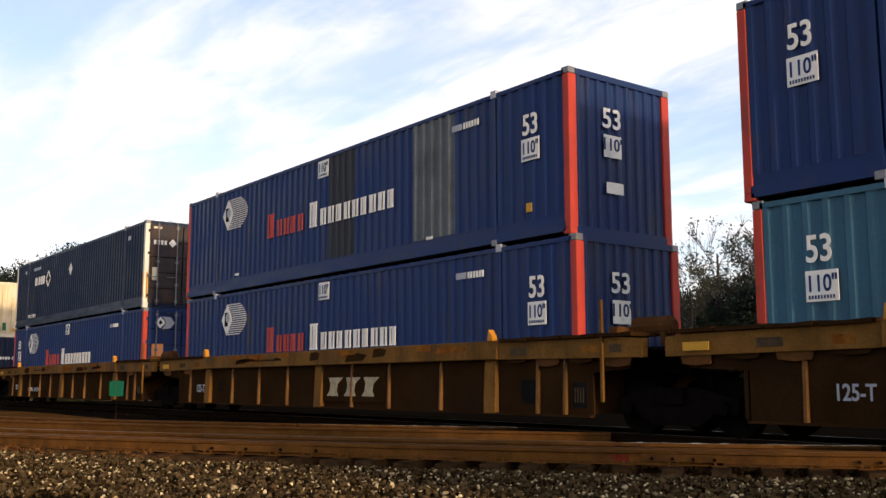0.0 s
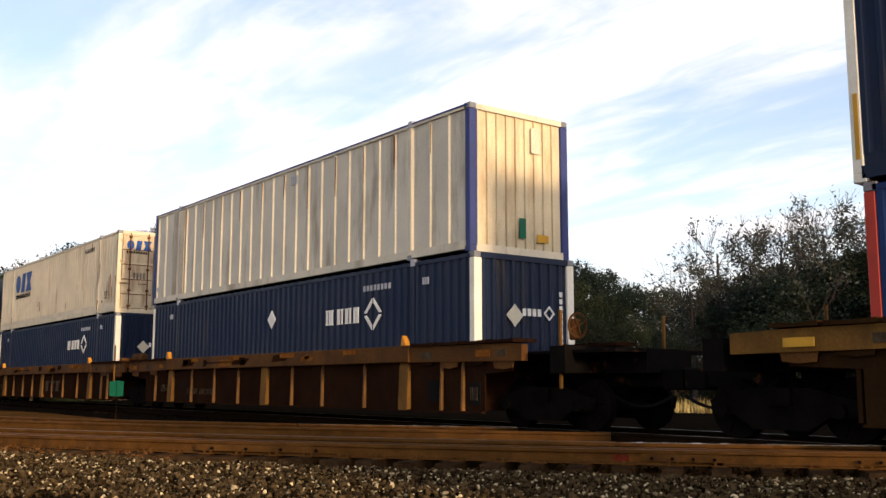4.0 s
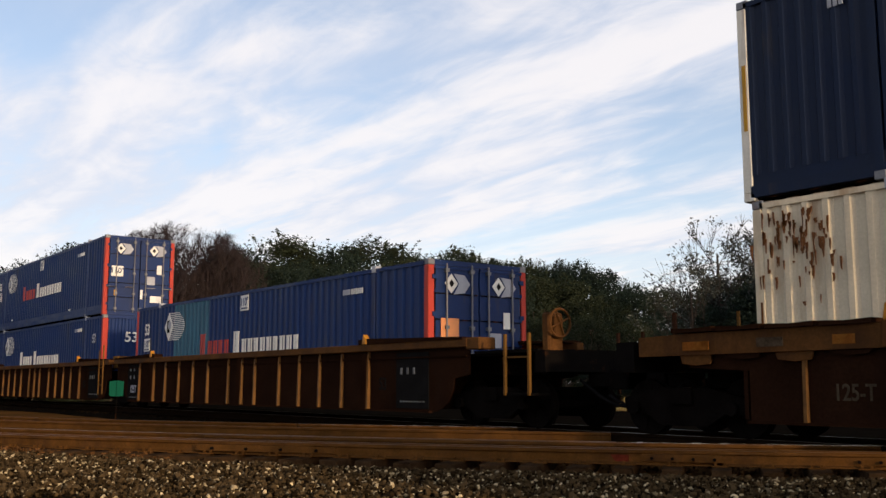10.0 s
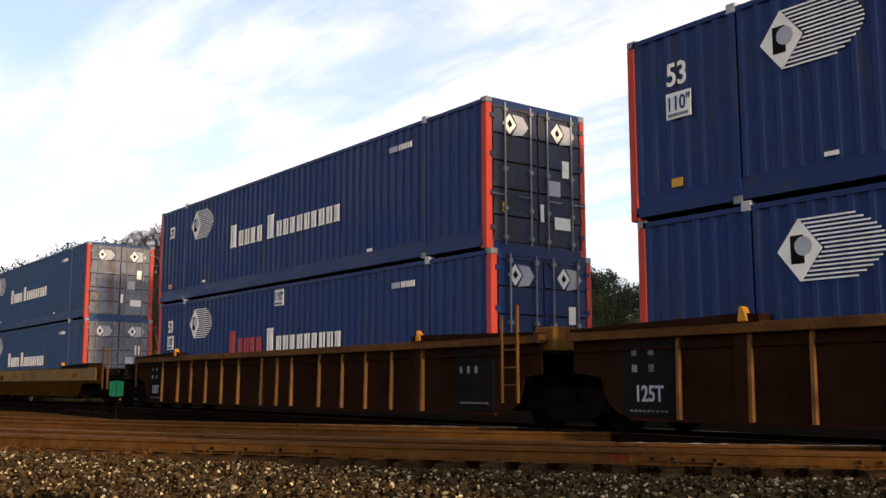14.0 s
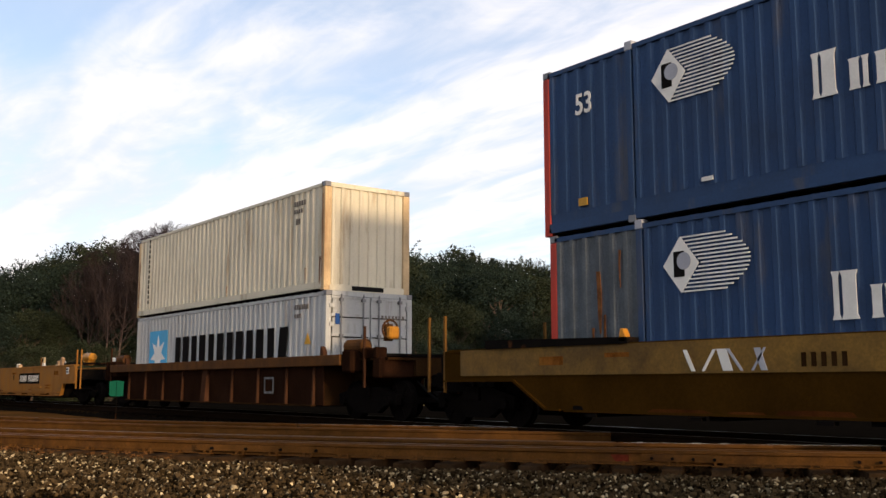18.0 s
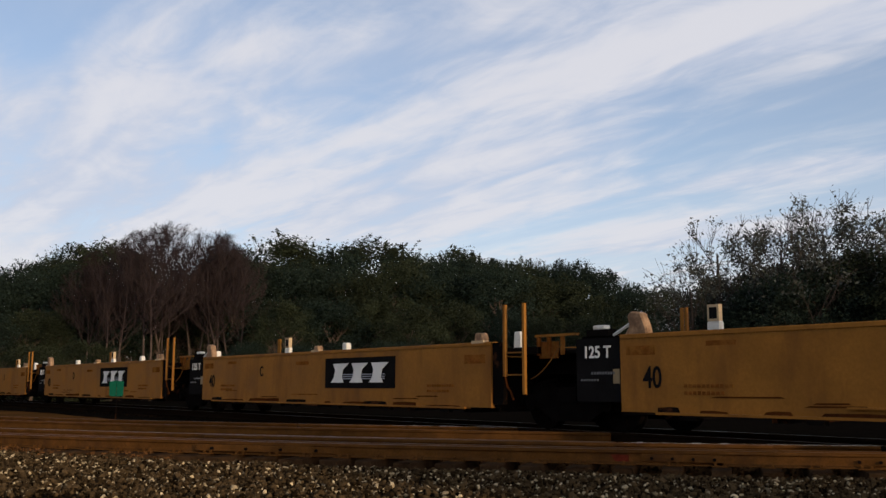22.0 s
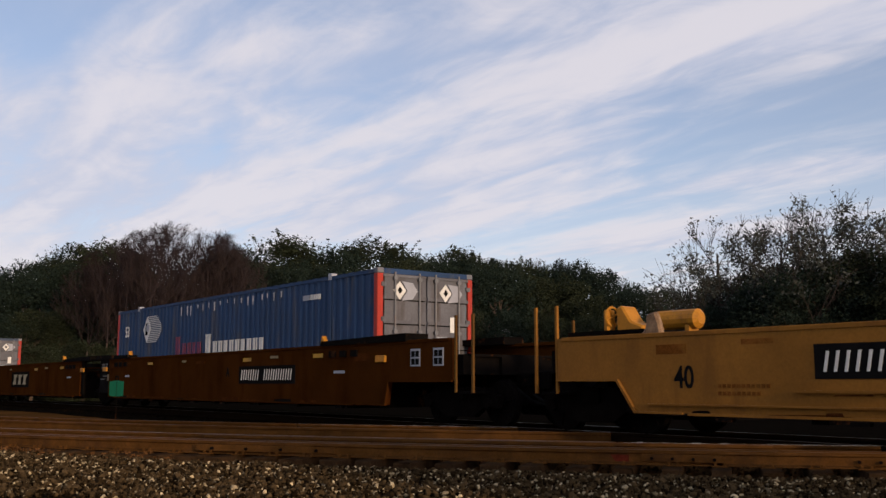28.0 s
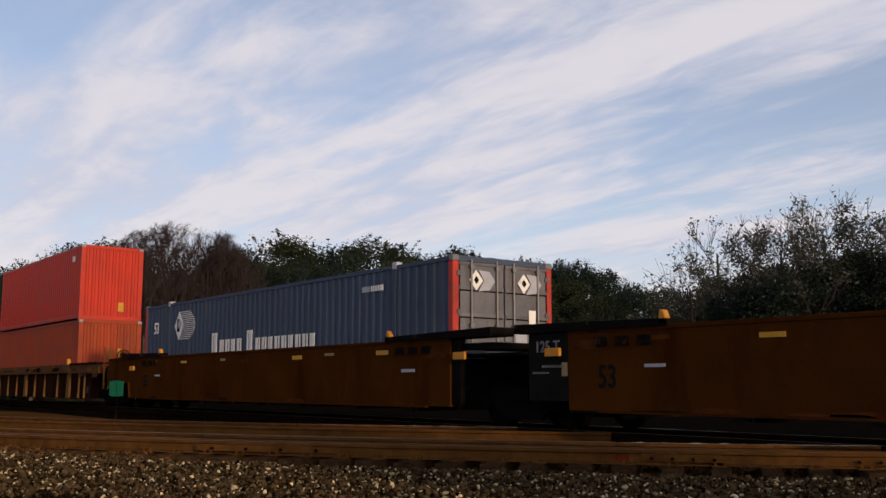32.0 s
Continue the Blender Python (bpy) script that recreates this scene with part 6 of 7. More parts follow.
# its near-black colour paints the train's shade, well past the far rail too
bed("ballast_bed_main", "ballast under the main track, coloured dark for the train's shade", [(-1.75, -0.42), (-1.15, -0.185), (1.6, -0.185), (9.0, -0.26), (17.6, -0.30), (18.8, -0.46)], -160, 80, Matrix.Translation((0, TRACK_Y, 0)), 0.8, 0.02, 0, "shaded_ballast")
bed("ballast_bed_crossing", "brown crushed-stone ballast of the crossing track", [(NEAR_N - 8, -0.75), (NEAR_N - 6.3, -0.27), (NEAR_N - 0.85, -0.225)],
    -60, 40, CROSS_FRAME, 0.3, 0.035, 4, "bed", True)
bed("ballast_bed_rusty", "rust-brown trodden ballast between the crossing tracks", [(NEAR_N - 0.85, -0.225), (NEAR_N - 0.4, -0.215), (NEAR_N + 2.4, -0.20), (NEAR_N + 7.2, -0.20), (NEAR_N + 8.6, -0.62)],
    -60, 6, CROSS_FRAME, 0.4, 0.03, 4, "rusty_bed", True)

RAIL = [(-0.07, -0.17), (0.07, -0.17), (0.07, -0.158), (0.012, -0.142), (0.009, -0.05), (0.036, -0.038), (0.037, -0.008), (0.03, -0.001),
        (-0.03, -0.001), (-0.037, -0.008), (-0.036, -0.038), (-0.009, -0.05), (-0.012, -0.142), (-0.07, -0.158)]


def sweep(bm, outline, stops, off):
    """An outline (across, up) drawn along x through the stops, moved across by off(x)."""
    rings = [[bm.verts.new((x, o + off(x), z)) for o, z in outline] for x in stops]
    n = len(outline)
    for p, q in zip(rings, rings[1:]):
        for i in range(n):
            bm.faces.new([p[i], q[i], q[(i + 1) % n], p[(i + 1) % n]])
    bm.faces.new(rings[0])
    bm.faces.new(rings[-1][::-1])


def rail(name, label, offset, x0, x1, frame_m, top, side=""):
    r = thing(name, label, "rail")
    r.matrix_basis = frame_m
    tagged(r, kind="structure")
    off = (lambda x: 0.0) if side == "main" else bend
    steps = 2 if side == "main" else max(2, int((x1 - x0) / 0.8))
    stops = [x0 + (x1 - x0) * i / steps for i in range(steps + 1)]
    bm = bmesh.new()
    sweep(bm, [(o + offset, z) for o, z in RAIL], stops, off)
    part("rail_body", bm, "shaded_rail" if side == "main" else "rail_side", r)
    bm = bmesh.new()
    sweep(bm, [(offset - 0.027, -0.001), (offset + 0.027, -0.001), (offset + 0.027, 0.002), (offset - 0.027, 0.002)], stops, off)
    part("running_surface", bm, top, r)
    return r


MAIN = Matrix.Translation((0, TRACK_Y, 0))
for k in (-1, 1):
    rail("rail", "polished rail of the main track", k * 0.753, -400, 200, MAIN, "main_top", "main")
near_rail = rail("rail", "rust-brown jointed rail of the crossing track", NEAR_N, -60, 3.2, CROSS_FRAME, "rail_dull")
rail("rail", "rust-brown rail of the crossing track with a worn bright head", NEAR_N + 1.505, -60, -2.2, CROSS_FRAME, "worn_top")
rail("rail", "polished rail of the crossing track beside the diamond", NEAR_N + 1.505, -2.15, 1.2, CROSS_FRAME, "rail_top")
rail("rail", "rust-brown guard rail inside the crossing track", NEAR_N + 1.30, -8.5, -0.2, CROSS_FRAME, "rail_dull")
rail("rail", "rust-brown guard rail inside the crossing track", NEAR_N + 0.30, -13.0, 2.6, CROSS_FRAME, "rail_dull")
rail("rail", "rust-brown rail of the second crossing track", NEAR_N + 4.1, -50, -2.7, CROSS_FRAME, "rail_dull")
rail("rail", "rust-brown rail of the second crossing track with a bright head", NEAR_N + 5.6, -50, -9.2, CROSS_FRAME, "rail_dull")
rail("rail", "polished rail of the second crossing track", NEAR_N + 5.6, -9.15, -4.6, CROSS_FRAME, "rail_top")
for d0, d1 in ((-7.7, -5.6), (-1.65, -0.70), (0.62, 1.5)):
    mid = bend((d0 + d1) / 2)
    bm = bmesh.new()
    prism(bm, [(NEAR_N - 0.012, -0.14), (NEAR_N - 0.05, -0.13), (NEAR_N - 0.045, -0.055), (NEAR_N - 0.036, -0.045), (NEAR_N - 0.009, -0.05)], d0, d1, "x")
    jb = part("joint_bar", bm, "rail_side", near_rail, "rusty bolted joint bar", at=pose(0, mid - 0.012, 0))
    for i in range(4):
        d = d0 + (i + 0.5) * (d1 - d0) / 4
        bm = bmesh.new()
        tube(bm, (d, NEAR_N - 0.085, -0.095), (d, NEAR_N - 0.04, -0.095), 0.02, seg=6)
        part("bolt", bm, "dark_steel", jb)

block("paint_spot", "dull_red", near_rail, -2.02, -1.80, NEAR_N + bend(-1.9) - 0.0135, NEAR_N + bend(-1.9) - 0.0105, -0.14, -0.06)

# sleepers: shared meshes, one object each
rnd = random.Random(11)
tie_meshes, shaded_meshes = [], []
for i in range(4):
    bm = bmesh.new()
    box(bm, -0.115, 0.115, -1.30, 1.30, -0.36, -0.172)
    finish(bm, 0.012)
    for v in bm.verts:
        v.co += Vector((rnd.uniform(-0.008, 0.008), rnd.uniform(-0.02, 0.02), rnd.uniform(-0.004, 0.002)))
    me = bpy.data.meshes.new("sleeper")
    bm.to_mesh(me)
    bm.free()
    me.materials.append(M["tie"])
    tie_meshes.append(me)
    # same sleepers again in the shade-dark colour for the main track
    shaded = me.copy()
    shaded.materials[0] = M["shaded_tie"]
    shaded_meshes.append(shaded)
sleepers = thing("sleeper_row", "weathered timber sleepers under the crossing track", "sleepers")
tagged(sleepers, kind="structure")
for i in range(100):
    d = -45 + i * 0.52 + rnd.uniform(-0.03, 0.03)
    if d > 3:
        break
    part("sleeper", tie_meshes[i % 4], "tie", sleepers, at=CROSS_FRAME @ pose(d, NEAR_N + bend(d) + 0.7525 + rnd.uniform(-0.05, 0.05), rnd.uniform(-0.006, 0.0), 0, 0, rnd.uniform(-1, 1) + (d + 4.5) * 1.0))
sleepers_main = thing("sleeper_row", "dark timber sleepers under the main track", "sleepers")
tagged(sleepers_main, kind="structure")
for i in range(150):
    part("sleeper", shaded_meshes[i % 4], "shaded_tie", sleepers_main, at=pose(-62 + i * 0.52, TRACK_Y + rnd.uniform(-0.04, 0.04), -0.002))
plates = thing("tie_plate_row", "rusty tie plates with spikes along the crossing track", "tie plates")
tagged(plates, kind="structure")
bm = bmesh.new()
box(bm, -0.09, 0.09, -0.17, 0.17, -0.172, -0.158)
for sx in (-0.05, 0.05):
    for sy in (-0.09, 0.09):
        box(bm, sx - 0.014, sx + 0.014, sy - 0.02, sy + 0.02, -0.16, -0.128)
finish(bm)
me = bpy.data.meshes.new("tie_plate")
bm.to_mesh(me)
bm.free()
me.materials.append(M["rail_side"])
for i in range(45):
    part("tie_plate", me, "rail_side", plates, at=CROSS_FRAME @ pose(-20 + i * 0.52, NEAR_N + bend(-20 + i * 0.52), 0))


def stones(name, label, region, count, seed, size=(0.013, 0.034), mat="stone"):
    """Broken stones, each an irregular solid, scattered over a stretch of the bed."""
    rs = np.random.RandomState(seed)
    t = (1 + 5 ** 0.5) / 2
    ico = np.array([(-1, t, 0), (1, t, 0), (-1, -t, 0), (1, -t, 0), (0, -1, t), (0, 1, t), (0, -1, -t), (0, 1, -t), (t, 0, -1), (t, 0, 1), (-t, 0, -1), (-t, 0, 1)]) / 1.9
    tri = np.array([(0, 11, 5), (0, 5, 1), (0, 1, 7), (0, 7, 10), (0, 10, 11), (1, 5, 9), (5, 11, 4), (11, 10, 2), (10, 7, 6), (7, 1, 8),
                    (3, 9, 4), (3, 4, 2), (3, 2, 6), (3, 6, 8), (3, 8, 9), (4, 9, 5), (2, 4, 11), (6, 2, 10), (8, 6, 7), (9, 8, 1)])
    d = rs.uniform(region[0], region[1], count)
    n = rs.uniform(region[2], region[3], count)
    r = rs.uniform(size[0], size[1], count) * np.where(rs.rand(count) < 0.08, 1.5, 1.0)
    rot = rs.uniform(0, 6.283, count)
    shape = ico[None] * rs.uniform(0.62, 1.25, (count, 12, 1)) * r[:, None, None] * rs.uniform(0.65, 1.2, (count, 1, 3))
    c, s = np.cos(rot)[:, None], np.sin(rot)[:, None]
    x = shape[:, :, 0] * c - shape[:, :, 1] * s + d[:, None]
    y = shape[:, :, 0] * s + shape[:, :, 1] * c + (n + np.array([bend(a) for a in d]))[:, None]
    zb = np.array([0.035 * noise.noise((a * 0.9, b * 0.9, 4)) for a, b in zip(d, n)])
    base = np.interp(n, [NEAR_N - 8, NEAR_N - 6.3, NEAR_N - 0.5, NEAR_N + 2.4], [-0.75, -0.27, -0.215, -0.22]) + zb - np.array([hollow_at(a, b) for a, b in zip(d, n)])
    z = shape[:, :, 2] + (base + r * 0.25 + rs.uniform(0, 0.03, count))[:, None]
    v = np.stack([x, y, z], -1).reshape(-1, 3)
    f = (tri[None] + (np.arange(count) * 12)[:, None, None]).reshape(-1, 3)
    me = bpy.data.meshes.new(name)
    me.from_pydata(v.tolist(), [], f.tolist())
    me.materials.append(M[mat])
    ob = new(name, me)
    ob.matrix_basis = CROSS_FRAME
    return tagged(ob, label, "ballast", kind="stuff")


stones("ballast_stones", "loose brown and pale crushed stones beside the rail", (-15.5, 3.5, NEAR_N - 4.6, NEAR_N - 0.72), 33000, 3, (0.011, 0.029))
stones("pale_ballast_stones", "pale limestone pieces among the brown ballast", (-15.5, 3.5, NEAR_N - 4.6, NEAR_N - 0.78), 5400, 9, (0.010, 0.024), "pale_stone")
stones("ballast_stones", "rusty stones among the sleeper ends", (-15.5, 3.5, NEAR_N - 0.95, NEAR_N - 0.12), 2600, 21, (0.010, 0.026), "rusty_stone")
stones("ballast_stones", "crushed stones between the crossing rails", (-24, 3, NEAR_N + 0.1, NEAR_N + 1.4), 6500, 4, (0.013, 0.032), "rusty_stone")

# a pale yellow lump that lies on the ballast
rs_ = random.Random(4)
bm = bmesh.new()
bmesh.ops.create_icosphere(bm, subdivisions=2, radius=0.05)
for v in bm.verts:
    v.co = Vector((v.co.x * 1.5, v.co.y, v.co.z * 0.8)) * rs_.uniform(0.88, 1.1)
lump = bpy.data.meshes.new("stone")
bm.to_mesh(lump)
bm.free()
lump.materials.append(M["yellow_stone"])
lump_ob = tagged(new("stone", lump), "pale yellow lump of stone lying on the ballast", "stone")
lump_ob.matrix_basis = pose(-5.45, 8.05, -0.235, 0, 0, 30)

# low green marker by the main track
mk = thing("track_marker", "small green double-plate marker on a thin stake beside the track", "marker")
mk.matrix_basis = pose(-29.2, 10.0, -0.36)
bm = bmesh.new()
tube(bm, (0, 0, 0), (0, 0, 0.95), 0.012, seg=6)
part("stake", bm, "dark_steel", mk)
for k in (-1, 1):
    bm = bmesh.new()
    prism(bm, [(k * 0.02, 0.78), (k * 0.24, 0.80), (k * 0.25, 1.22), (k * 0.02, 1.25)], -0.02 - 0.03 * (k > 0), 0.0 - 0.03 * (k > 0))
    part("plate", bm, "green_sign", mk, at=pose(0, 0, 0, 0, 0, 37))


# dry grass along the far side of the track
def verge_grass():
    rs = np.random.RandomState(15)
    n = 14000
    x, y = rs.uniform(-120, -4, n), TRACK_Y + 18.6 + rs.uniform(0, 1, n) ** 1.4 * 8.0
    h, a = rs.uniform(0.25, 0.75, n), rs.uniform(0, 6.283, n)
    w = rs.uniform(0.012, 0.035, n)
    dx, dy = np.cos(a) * w, np.sin(a) * w
    z = np.full(n, -0.42)
    tip = np.stack([x + rs.normal(0, 0.07, n), y + rs.normal(0, 0.07, n), z + h], -1)
    v = np.stack([np.stack([x - dx, y - dy, z], -1), np.stack([x + dx, y + dy, z], -1), tip], 1).reshape(-1, 3)
    me = bpy.data.meshes.new("verge_grass")
    me.from_pydata(v.tolist(), [], np.arange(n * 3).reshape(-1, 3).tolist())
    me.materials.append(M["dry_grass"])
    return tagged(new("verge_grass", me), "dry straw-coloured grass along the far side of the track", "grass", kind="stuff")


verge_grass()


# ---- woods behind the track ----
def leaf_cloud(seed, height, spread, count, leaf, low=0.08, clumps=26):
    """Leaf quads gathered in clumps over an uneven crown; a tapered trunk with limbs."""
    rs = np.random.RandomState(seed)
    cz = low + (1 - low) * rs.rand(clumps) ** 0.75
    rad = spread * np.sqrt(np.clip(1 - np.clip((cz - 0.45) / 0.56, -0.8, 1) ** 2, 0.03, 1)) * (0.30 + 0.70 * rs.rand(clumps) ** 0.5)
    ang = rs.rand(clumps) * 6.283
    centre = np.stack([rad * np.cos(ang), rad * np.sin(ang), cz * height * 0.93], -1)
    cr = height * rs.uniform(0.04, 0.105, clumps)
    pick = rs.randint(0, clumps, count)
    dirs = rs.normal(size=(count, 3))
    dirs /= np.linalg.norm(dirs, axis=1)[:, None]
    pos = centre[pick] + dirs * (cr[pick] * rs.rand(count) ** 0.45)[:, None] * np.array([1, 1, 0.85])
    u = rs.normal(size=(count, 3))
    u /= np.linalg.norm(u, axis=1)[:, None]
    w = np.cross(u, rs.normal(size=(count, 3)))
    w /= np.linalg.norm(w, axis=1)[:, None]
    sz = leaf * rs.uniform(0.5, 1.3, count)
    n_up = count // 9           # leafy shoots that break the outline
    shoots = 90
    lead = rs.randint(0, clumps, shoots)
    out = np.stack([rs.normal(0, 0.35, shoots), rs.normal(0, 0.35, shoots), rs.uniform(0.6, 1.3, shoots)], -1)
    ps = rs.randint(0, shoots, n_up)
    pos[:n_up] = centre[lead[ps]] + out[ps] * (cr[lead[ps]] * (0.55 + 0.55 * rs.rand(n_up)))[:, None] + rs.normal(0, leaf * 0.45, (n_up, 3))
    pos[:, 2] *= height / np.percentile(pos[:, 2], 99.7)
    quad = np.stack([pos - u * sz[:, None], pos - w * 0.5 * sz[:, None], pos + u * sz[:, None], pos + w * 0.5 * sz[:, None]], 1).reshape(-1, 3)
    faces = np.arange(count * 4).reshape(-1, 4)
    me = bpy.data.meshes.new("crown")
    me.from_pydata(quad.tolist(), [], faces.tolist())
    return me, centre


def limbs(bm, rnd_, p, direction, length, r, depth, spread=0.5, up=0.25):
    segs = 3
    q = Vector(p)
    d = Vector(direction).normalized()
    for i in range(segs):
        d = (d + Vector((rnd_.uniform(-1, 1), rnd_.uniform(-1, 1), rnd_.uniform(-0.5, 1))) * 0.13).normalized()
        e = q + d * length / segs
        tube(bm, q, e, r * (1 - 0.25 * i / segs), r * (1 - 0.25 * (i + 1) / segs), seg=5 if r > 0.05 else 3, caps=False)
        q = e
        if depth > 0 and i >= 0:
            for _ in range(1 if i < segs - 1 else 3):
                nd = (d + Vector((rnd_.uniform(-1, 1), rnd_.uniform(-1, 1), rnd_.uniform(-0.5, 1) + up)) * spread * 1.5).normalized()
                limbs(bm, rnd_, q, nd, length * rnd_.uniform(0.55, 0.8), max(r * 0.52, 0.008), depth - 1, spread, up)


def leafy_tree(seed, material, count, leaf, spread=0.26, low=0.06, clumps=34, label="", depth=2, reach=7.6):
    """Height 10 at scale 1."""
    t = thing("tree", label, "tree", "trees of the wood")
    bm = bmesh.new()
    r_ = random.Random(seed)
    tube(bm, (0, 0, -0.6), (0.1, 0, 4.5), 0.22, 0.13, seg=8, caps=False)
    for i in range(5):
        a_ = r_.uniform(0, 6.28)
        limbs(bm, r_, (0.05, 0, 2.0 + i * 0.6), (math.cos(a_), math.sin(a_), 1.0), 2.6, 0.09, depth, 0.5)
    limbs(bm, r_, (0.1, 0, 4.4), (0, 0, 1), 3.4, 0.13, depth, 0.5)
    tall = max(v.co.z for v in bm.verts)
    for v in bm.verts:
        if v.co.z > 2:
            v.co.z = 2 + (v.co.z - 2) * (reach - 2) / (tall - 2)
        v.co.x, v.co.y = v.co.x * 0.75, v.co.y * 0.75
    part("trunk", bm, "bark", t)
    me, _ = leaf_cloud(seed, 10, 10 * spread, count, leaf, low, clumps)
    part("crown", me, material, t)
    return t


def thin_tree(seed, label, leaves):
    """Limbs up to 10 high with small leaf clusters at the twig ends only, so that the sky shows between."""
    t = thing("tree", label, "tree", "trees of the wood")
    bm = bmesh.new()
    r_ = random.Random(seed)
    tube(bm, (0, 0, -0.6), (0.1, 0, 4.0), 0.20, 0.11, seg=8, caps=False)
    tube(bm, (0.1, 0, 4.0), (0.0, 0.1, 7.6), 0.11, 0.04, seg=6, caps=False)
    for i in range(13):
        a_, z_ = i * 2.4 + r_.uniform(-0.5, 0.5), 2.0 + i * 0.42
        limbs(bm, r_, (0.05, 0.03, z_), (math.cos(a_), math.sin(a_), 0.9 + 0.08 * i), 2.5 - 0.10 * i, 0.036 - 0.0016 * i, 2, 0.55, 0.2)
    top = max(v.co.z for v in bm.verts)
    for v in bm.verts:
        if v.co.z > 2:
            v.co.z = 2 + (v.co.z - 2) * 8 / (top - 2)
    tips = [v.co.copy() for v in bm.verts if v.co.z > 2.8 and math.hypot(v.co.x, v.co.y) > 0.35]
    part("trunk", bm, "dark_bark", t)
    rs = np.random.RandomState(seed)
    keep = [p for p in tips if noise.noise(p * 0.75) > 0.02]
    at = np.array([tuple(r_.choice(keep)) for _ in range(leaves)]) + rs.normal(0, 0.16, (leaves, 3))
    u = rs.normal(size=(leaves, 3))
    u /= np.linalg.norm(u, axis=1)[:, None]
    w = np.cross(u, rs.normal(size=(leaves, 3)))
    w /= np.linalg.norm(w, axis=1)[:, None]
    sz = (0.085 * rs.uniform(0.5, 1.3, leaves))[:, None]
    quad = np.stack([at - u * sz, at - w * 0.5 * sz, at + u * sz, at + w * 0.5 * sz], 1).reshape(-1, 3)
    me = bpy.data.meshes.new("crown")
    me.from_pydata(quad.tolist(), [], np.arange(leaves * 4).reshape(-1, 4).tolist())
    part("crown", me, "leaf_c", t)
    return t


def bare_tree(seed, label, stems=2):
    """Slender pale stems that fork upwards into a rounded crown of fine twigs; 10 high."""
    t = thing("tree", label, "tree", "bare trees of the wood")
    r_ = random.Random(seed)
    trunk, crown = bmesh.new(), bmesh.new()
    for k in range(stems):
        q = Vector((r_.uniform(-0.25, 0.25), r_.uniform(-0.25, 0.25), -0.6))
        d = Vector((r_.uniform(-0.13, 0.13), r_.uniform(-0.13, 0.13), 1)).normalized()
        r = 0.11
        for i in range(9):
            e = q + d * 0.85
            tube(trunk if i < 5 else crown, q, e, r, r * 0.84, seg=6, caps=False)
            r *= 0.84
            q = e
            d = (d + Vector((r_.uniform(-0.12, 0.12), r_.uniform(-0.12, 0.12), 0.1))).normalized()
            if i >= 4:
                for _ in range(3):
                    a_ = r_.uniform(0, 6.28)
                    limbs(crown, r_, q, (0.95 * math.cos(a_), 0.95 * math.sin(a_), 0.8), 2.35 - 0.19 * i, r * 0.5, 2, 0.5, 0.22)
    part("trunk", trunk, "slim_bark", t)
    tips = [v.co.copy() for v in crown.verts if v.co.z > 4.2]
    for _ in range(3600):       # fine twigs
        p = r_.choice(tips)
        q = p + Vector((r_.gauss(0, 0.22) + 0.05 * p.x, r_.gauss(0, 0.22) + 0.05 * p.y, r_.gauss(0.14, 0.17)))
        w_ = Vector((r_.uniform(-1, 1), r_.uniform(-1, 1), 0)).normalized() * 0.009
        crown.faces.new([crown.verts.new(p - w_), crown.verts.new(p + w_), crown.verts.new(q)])
    finish(crown)
    top = max(v.co.z for v in crown.verts)
    for v in crown.verts:
        if v.co.z > 4:
            v.co.z = 4 + (v.co.z - 4) * 6 / (top - 4)
    for v in crown.verts:       # rounded top
        far = math.hypot(v.co.x, v.co.y) / 3.4
        dome = 5.0 + 5.0 * math.sqrt(max(1 - far * far, 0.0))
        if v.co.z > dome - 1.0:
            v.co.z = dome - 1.0 + (v.co.z - dome + 1.0) * 0.35
    me = bpy.data.meshes.new("crown")
    crown.to_mesh(me)
    crown.free()
    part("crown", me, "bare", t)
    return t


LEAFY = [leafy_tree(21, "leaf_a", 26000, 0.072, 0.27, 0.06, 120, label="dark green broad-leaved tree at the wood's edge"),
         leafy_tree(22, "leaf_b", 26000, 0.072, 0.30, 0.06, 130, label="olive green broad-leaved tree at the wood's edge"),
         leafy_tree(23, "leaf_a", 24000, 0.072, 0.22, 0.06, 110, label="dark green slender tree at the wood's edge"),
         leafy_tree(24, "leaf_b", 26000, 0.075, 0.32, 0.06, 130, label="spreading olive green tree at the wood's edge")]
THIN = [thin_tree(31, "thin-crowned autumn tree against the sky", 2600), thin_tree(32, "thin-crowned brownish tree against the sky", 2300)]
BARE = [bare_tree(41, "bare pinkish-grey tree with fine twigs"), bare_tree(42, "bare grey tree with upright limbs"), bare_tree(43, "bare pinkish-grey tree with forked trunk")]
USED = set()


def plant(kind, az, dist, height, turn, wide=1.0):
    s = height / 10
    m = pose(dist * math.sin(radians(az)), dist * math.cos(radians(az)), -0.55, 0, 0, turn) @ Matrix.Diagonal((s * wide, s * wide, s, 1))
    if kind.name in USED:
        return copy_thing(kind, m @ Matrix.Diagonal((*(1 / v for v in kind.scale), 1)))
    USED.add(kind.name)
    kind.matrix_basis = m
    return kind


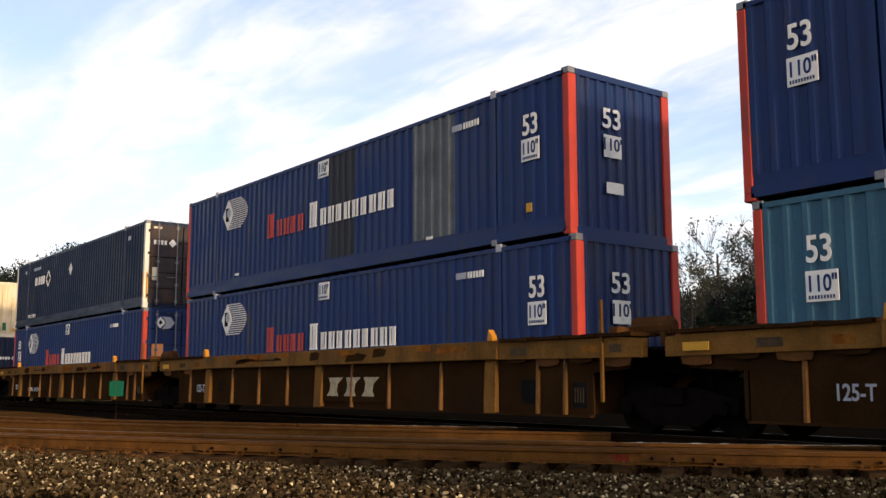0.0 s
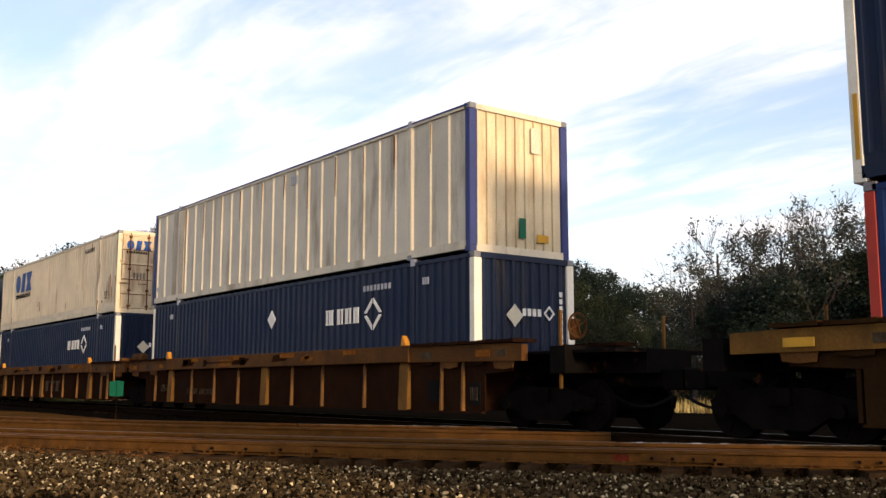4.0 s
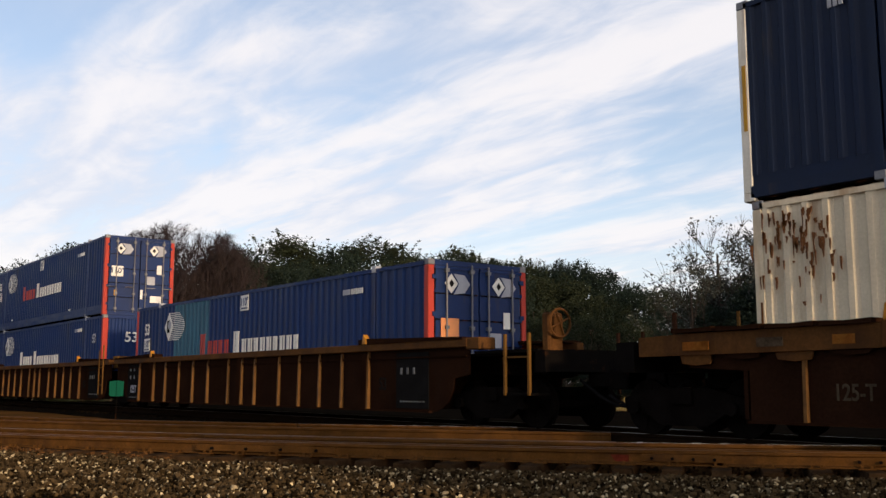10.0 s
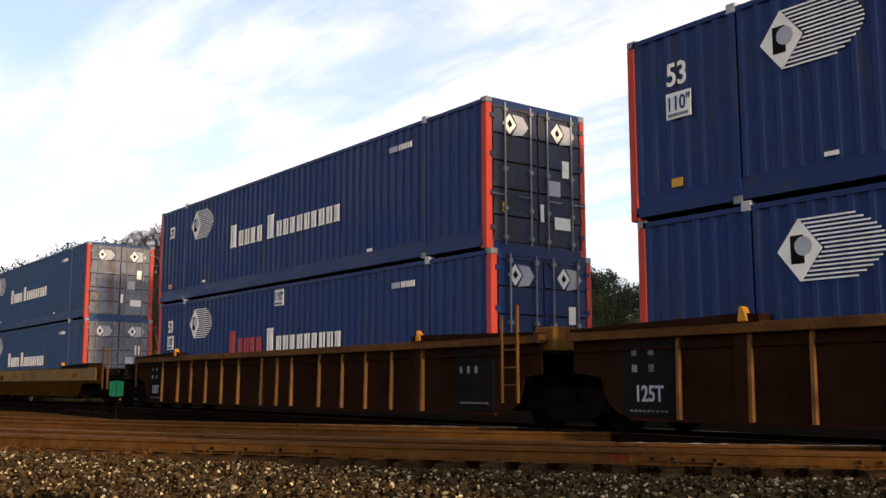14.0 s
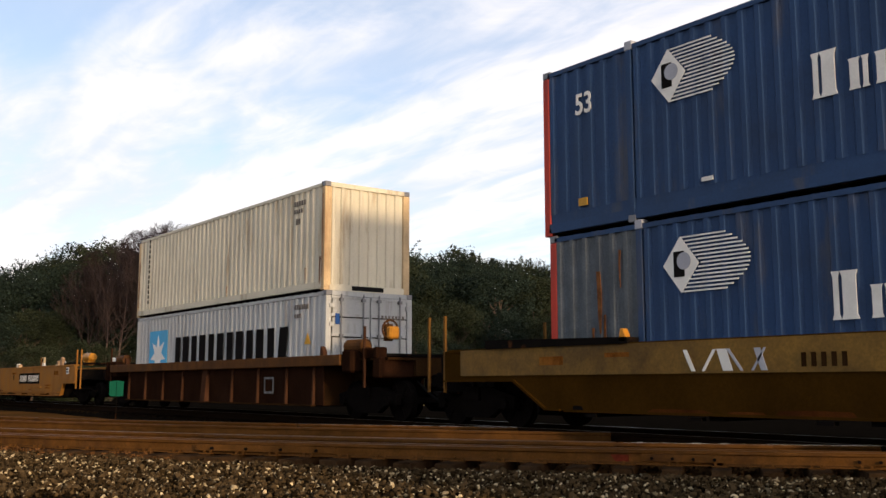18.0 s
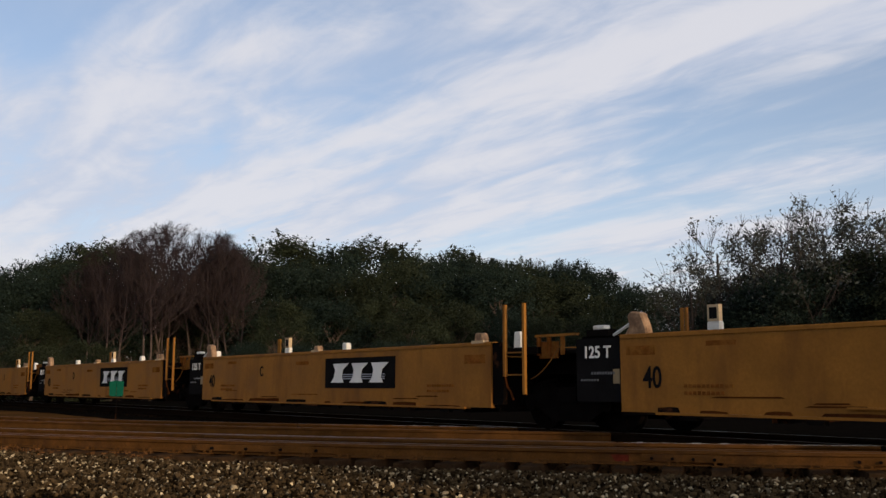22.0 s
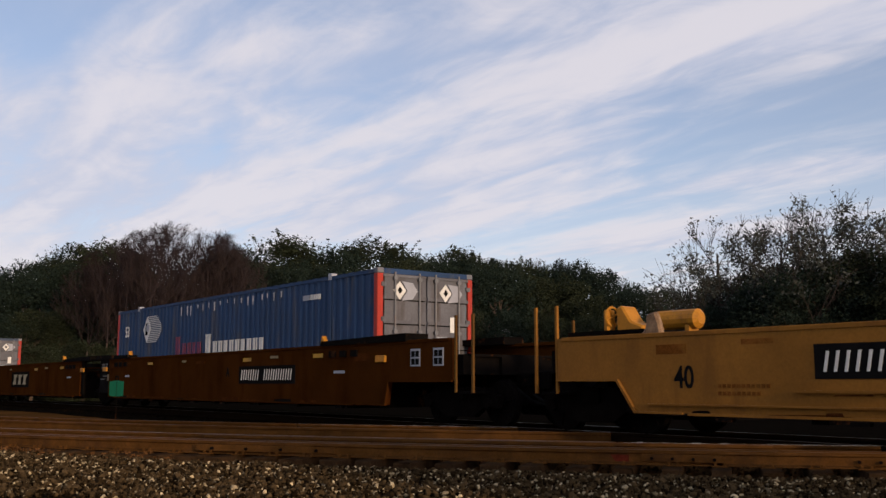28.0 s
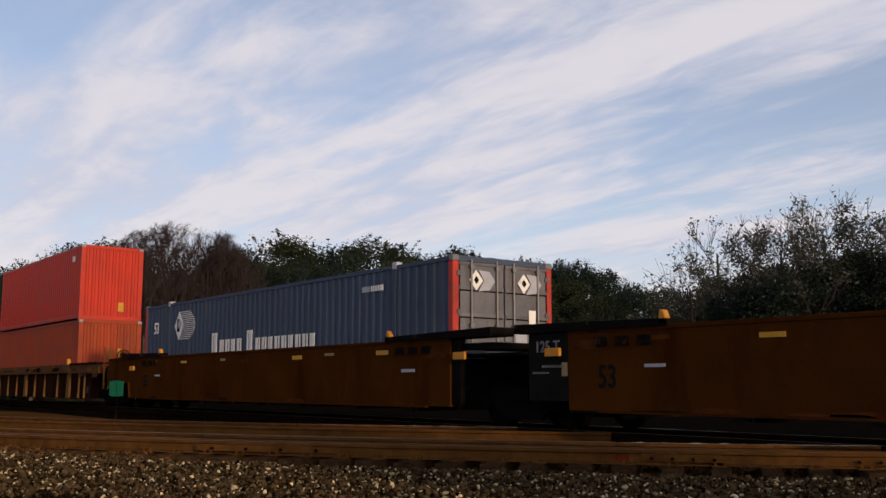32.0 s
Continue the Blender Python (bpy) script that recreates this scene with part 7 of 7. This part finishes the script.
SKYLINE_AZ = [-95, -84, -77.4, -74.6, -72, -66, -63.9, -61.6, -59, -55.6, -53, -50.6, -48.3, -47.2, -45.3, -43, -40, -38, -34, -20]
SKYLINE_EL = [5.2, 5.2, 6.15, 7.25, 7.5, 7.5, 7.7, 8.15, 8.0, 7.85, 7.65, 7.9, 7.65, 6.75, 6.75, 6.05, 5.3, 5.7, 6.4, 6.6]
rnd = random.Random(77)
for row, (dist, step, drop) in enumerate(((88, 1.55, 0.97), (78, 1.9, 0.90), (70, 2.4, 0.66), (64, 2.2, 0.40))):
    az = -95 + row * 0.7
    while az < -20:
        el = float(np.interp(az, SKYLINE_AZ, SKYLINE_EL))
        if -71.5 < az < -65.3 and row < 3:
            el *= 0.75
        d = dist + rnd.uniform(-3, 3)
        if -71.5 < az < -65.3 and row >= 2:
            az += 1.0
        else:
            h = (d * math.tan(radians(el)) + 1.2) * drop * rnd.uniform(0.94, 1.10)
            plant(rnd.choice(LEAFY), az, d, h, rnd.uniform(0, 360), rnd.uniform(1.05, 1.5) * (1.5 if row == 3 else 1))
        az += step * rnd.uniform(0.75, 1.25)
for az, el, k in ((-72.0, 7.6, 0), (-70.6, 8.9, 1), (-69.4, 9.5, 2), (-68.3, 10.1, 1), (-67.4, 10.0, 0), (-66.5, 9.6, 2), (-65.4, 8.9, 1), (-68.9, 9.2, 0),
                  (-72.9, 7.3, 1), (-71.4, 8.3, 0), (-64.7, 8.4, 2)):
    d = 68 + rnd.uniform(-2, 4)
    plant(BARE[k], az, d, d * math.tan(radians(el)) + 1.3, rnd.uniform(0, 360), 1.1)
for az, el, k in ((-38.5, 7.3, 0), (-36.9, 9.8, 1), (-33.7, 9.8, 0), (-32.6, 10.1, 1), (-31.2, 10.7, 0), (-28.6, 10.0, 1), (-26.5, 10.2, 0), (-24, 10.0, 1)):
    d = 52 + rnd.uniform(-2, 4)
    plant(THIN[k], az, d, d * math.tan(radians(el)) + 1.2, rnd.uniform(0, 360), 1.2)
az = -36.5
while az < -20:
    d = 50 + rnd.uniform(-2, 2)
    el = float(np.interp(az, [-38, -35, -32, -28, -20], [4.2, 5.4, 6.8, 7.4, 7.6]))
    plant(rnd.choice(LEAFY), az, d, d * math.tan(radians(el)) + 1.2, rnd.uniform(0, 360), 1.4)
    az += 1.5

# low unseen trees added beside the camera, keeping low sun off near ballast
for x, y, h, k in ((3.6, 6.2, 5.0, 0), (6.2, 7.6, 5.2, 3), (9.5, 6.6, 5.0, 1)):
    # their labels come from the copied wood trees
    plant(LEAFY[k], math.degrees(math.atan2(x, y)), math.hypot(x, y), h, 40 * k, 1.0)


# ---- movement ----
def travelled(t):
    return 10.197 * t + 0.00373 * t * t


def motions():
    times = [0, 4, 8, 12, 16, 20, 24, 28, 32]
    for ob, x, z, turn in MOVERS:
        walk(ob, [(t, pose(x + travelled(t), TRACK_Y, z, 0, 0, turn)) for t in times])
    # wheels roll: one action for the leading, one for the trailing axles of all trucks
    for side in (-1, 1):
        same = [w for s, w in WHEELS if s == side]
        rows = [(i / FPS, pose(side * 0.89, 0, WHEEL_R, 0, math.degrees(travelled(i / FPS) / WHEEL_R), 0)) for i in range(32 * FPS + 1)]
        walk(same[0], rows)
        first = same[0].animation_data
        for w in same[1:]:
            w.rotation_mode = "QUATERNION"
            w.animation_data_create()
            w.animation_data.action = first.action
            w.animation_data.action_slot = first.action_slot


motions()
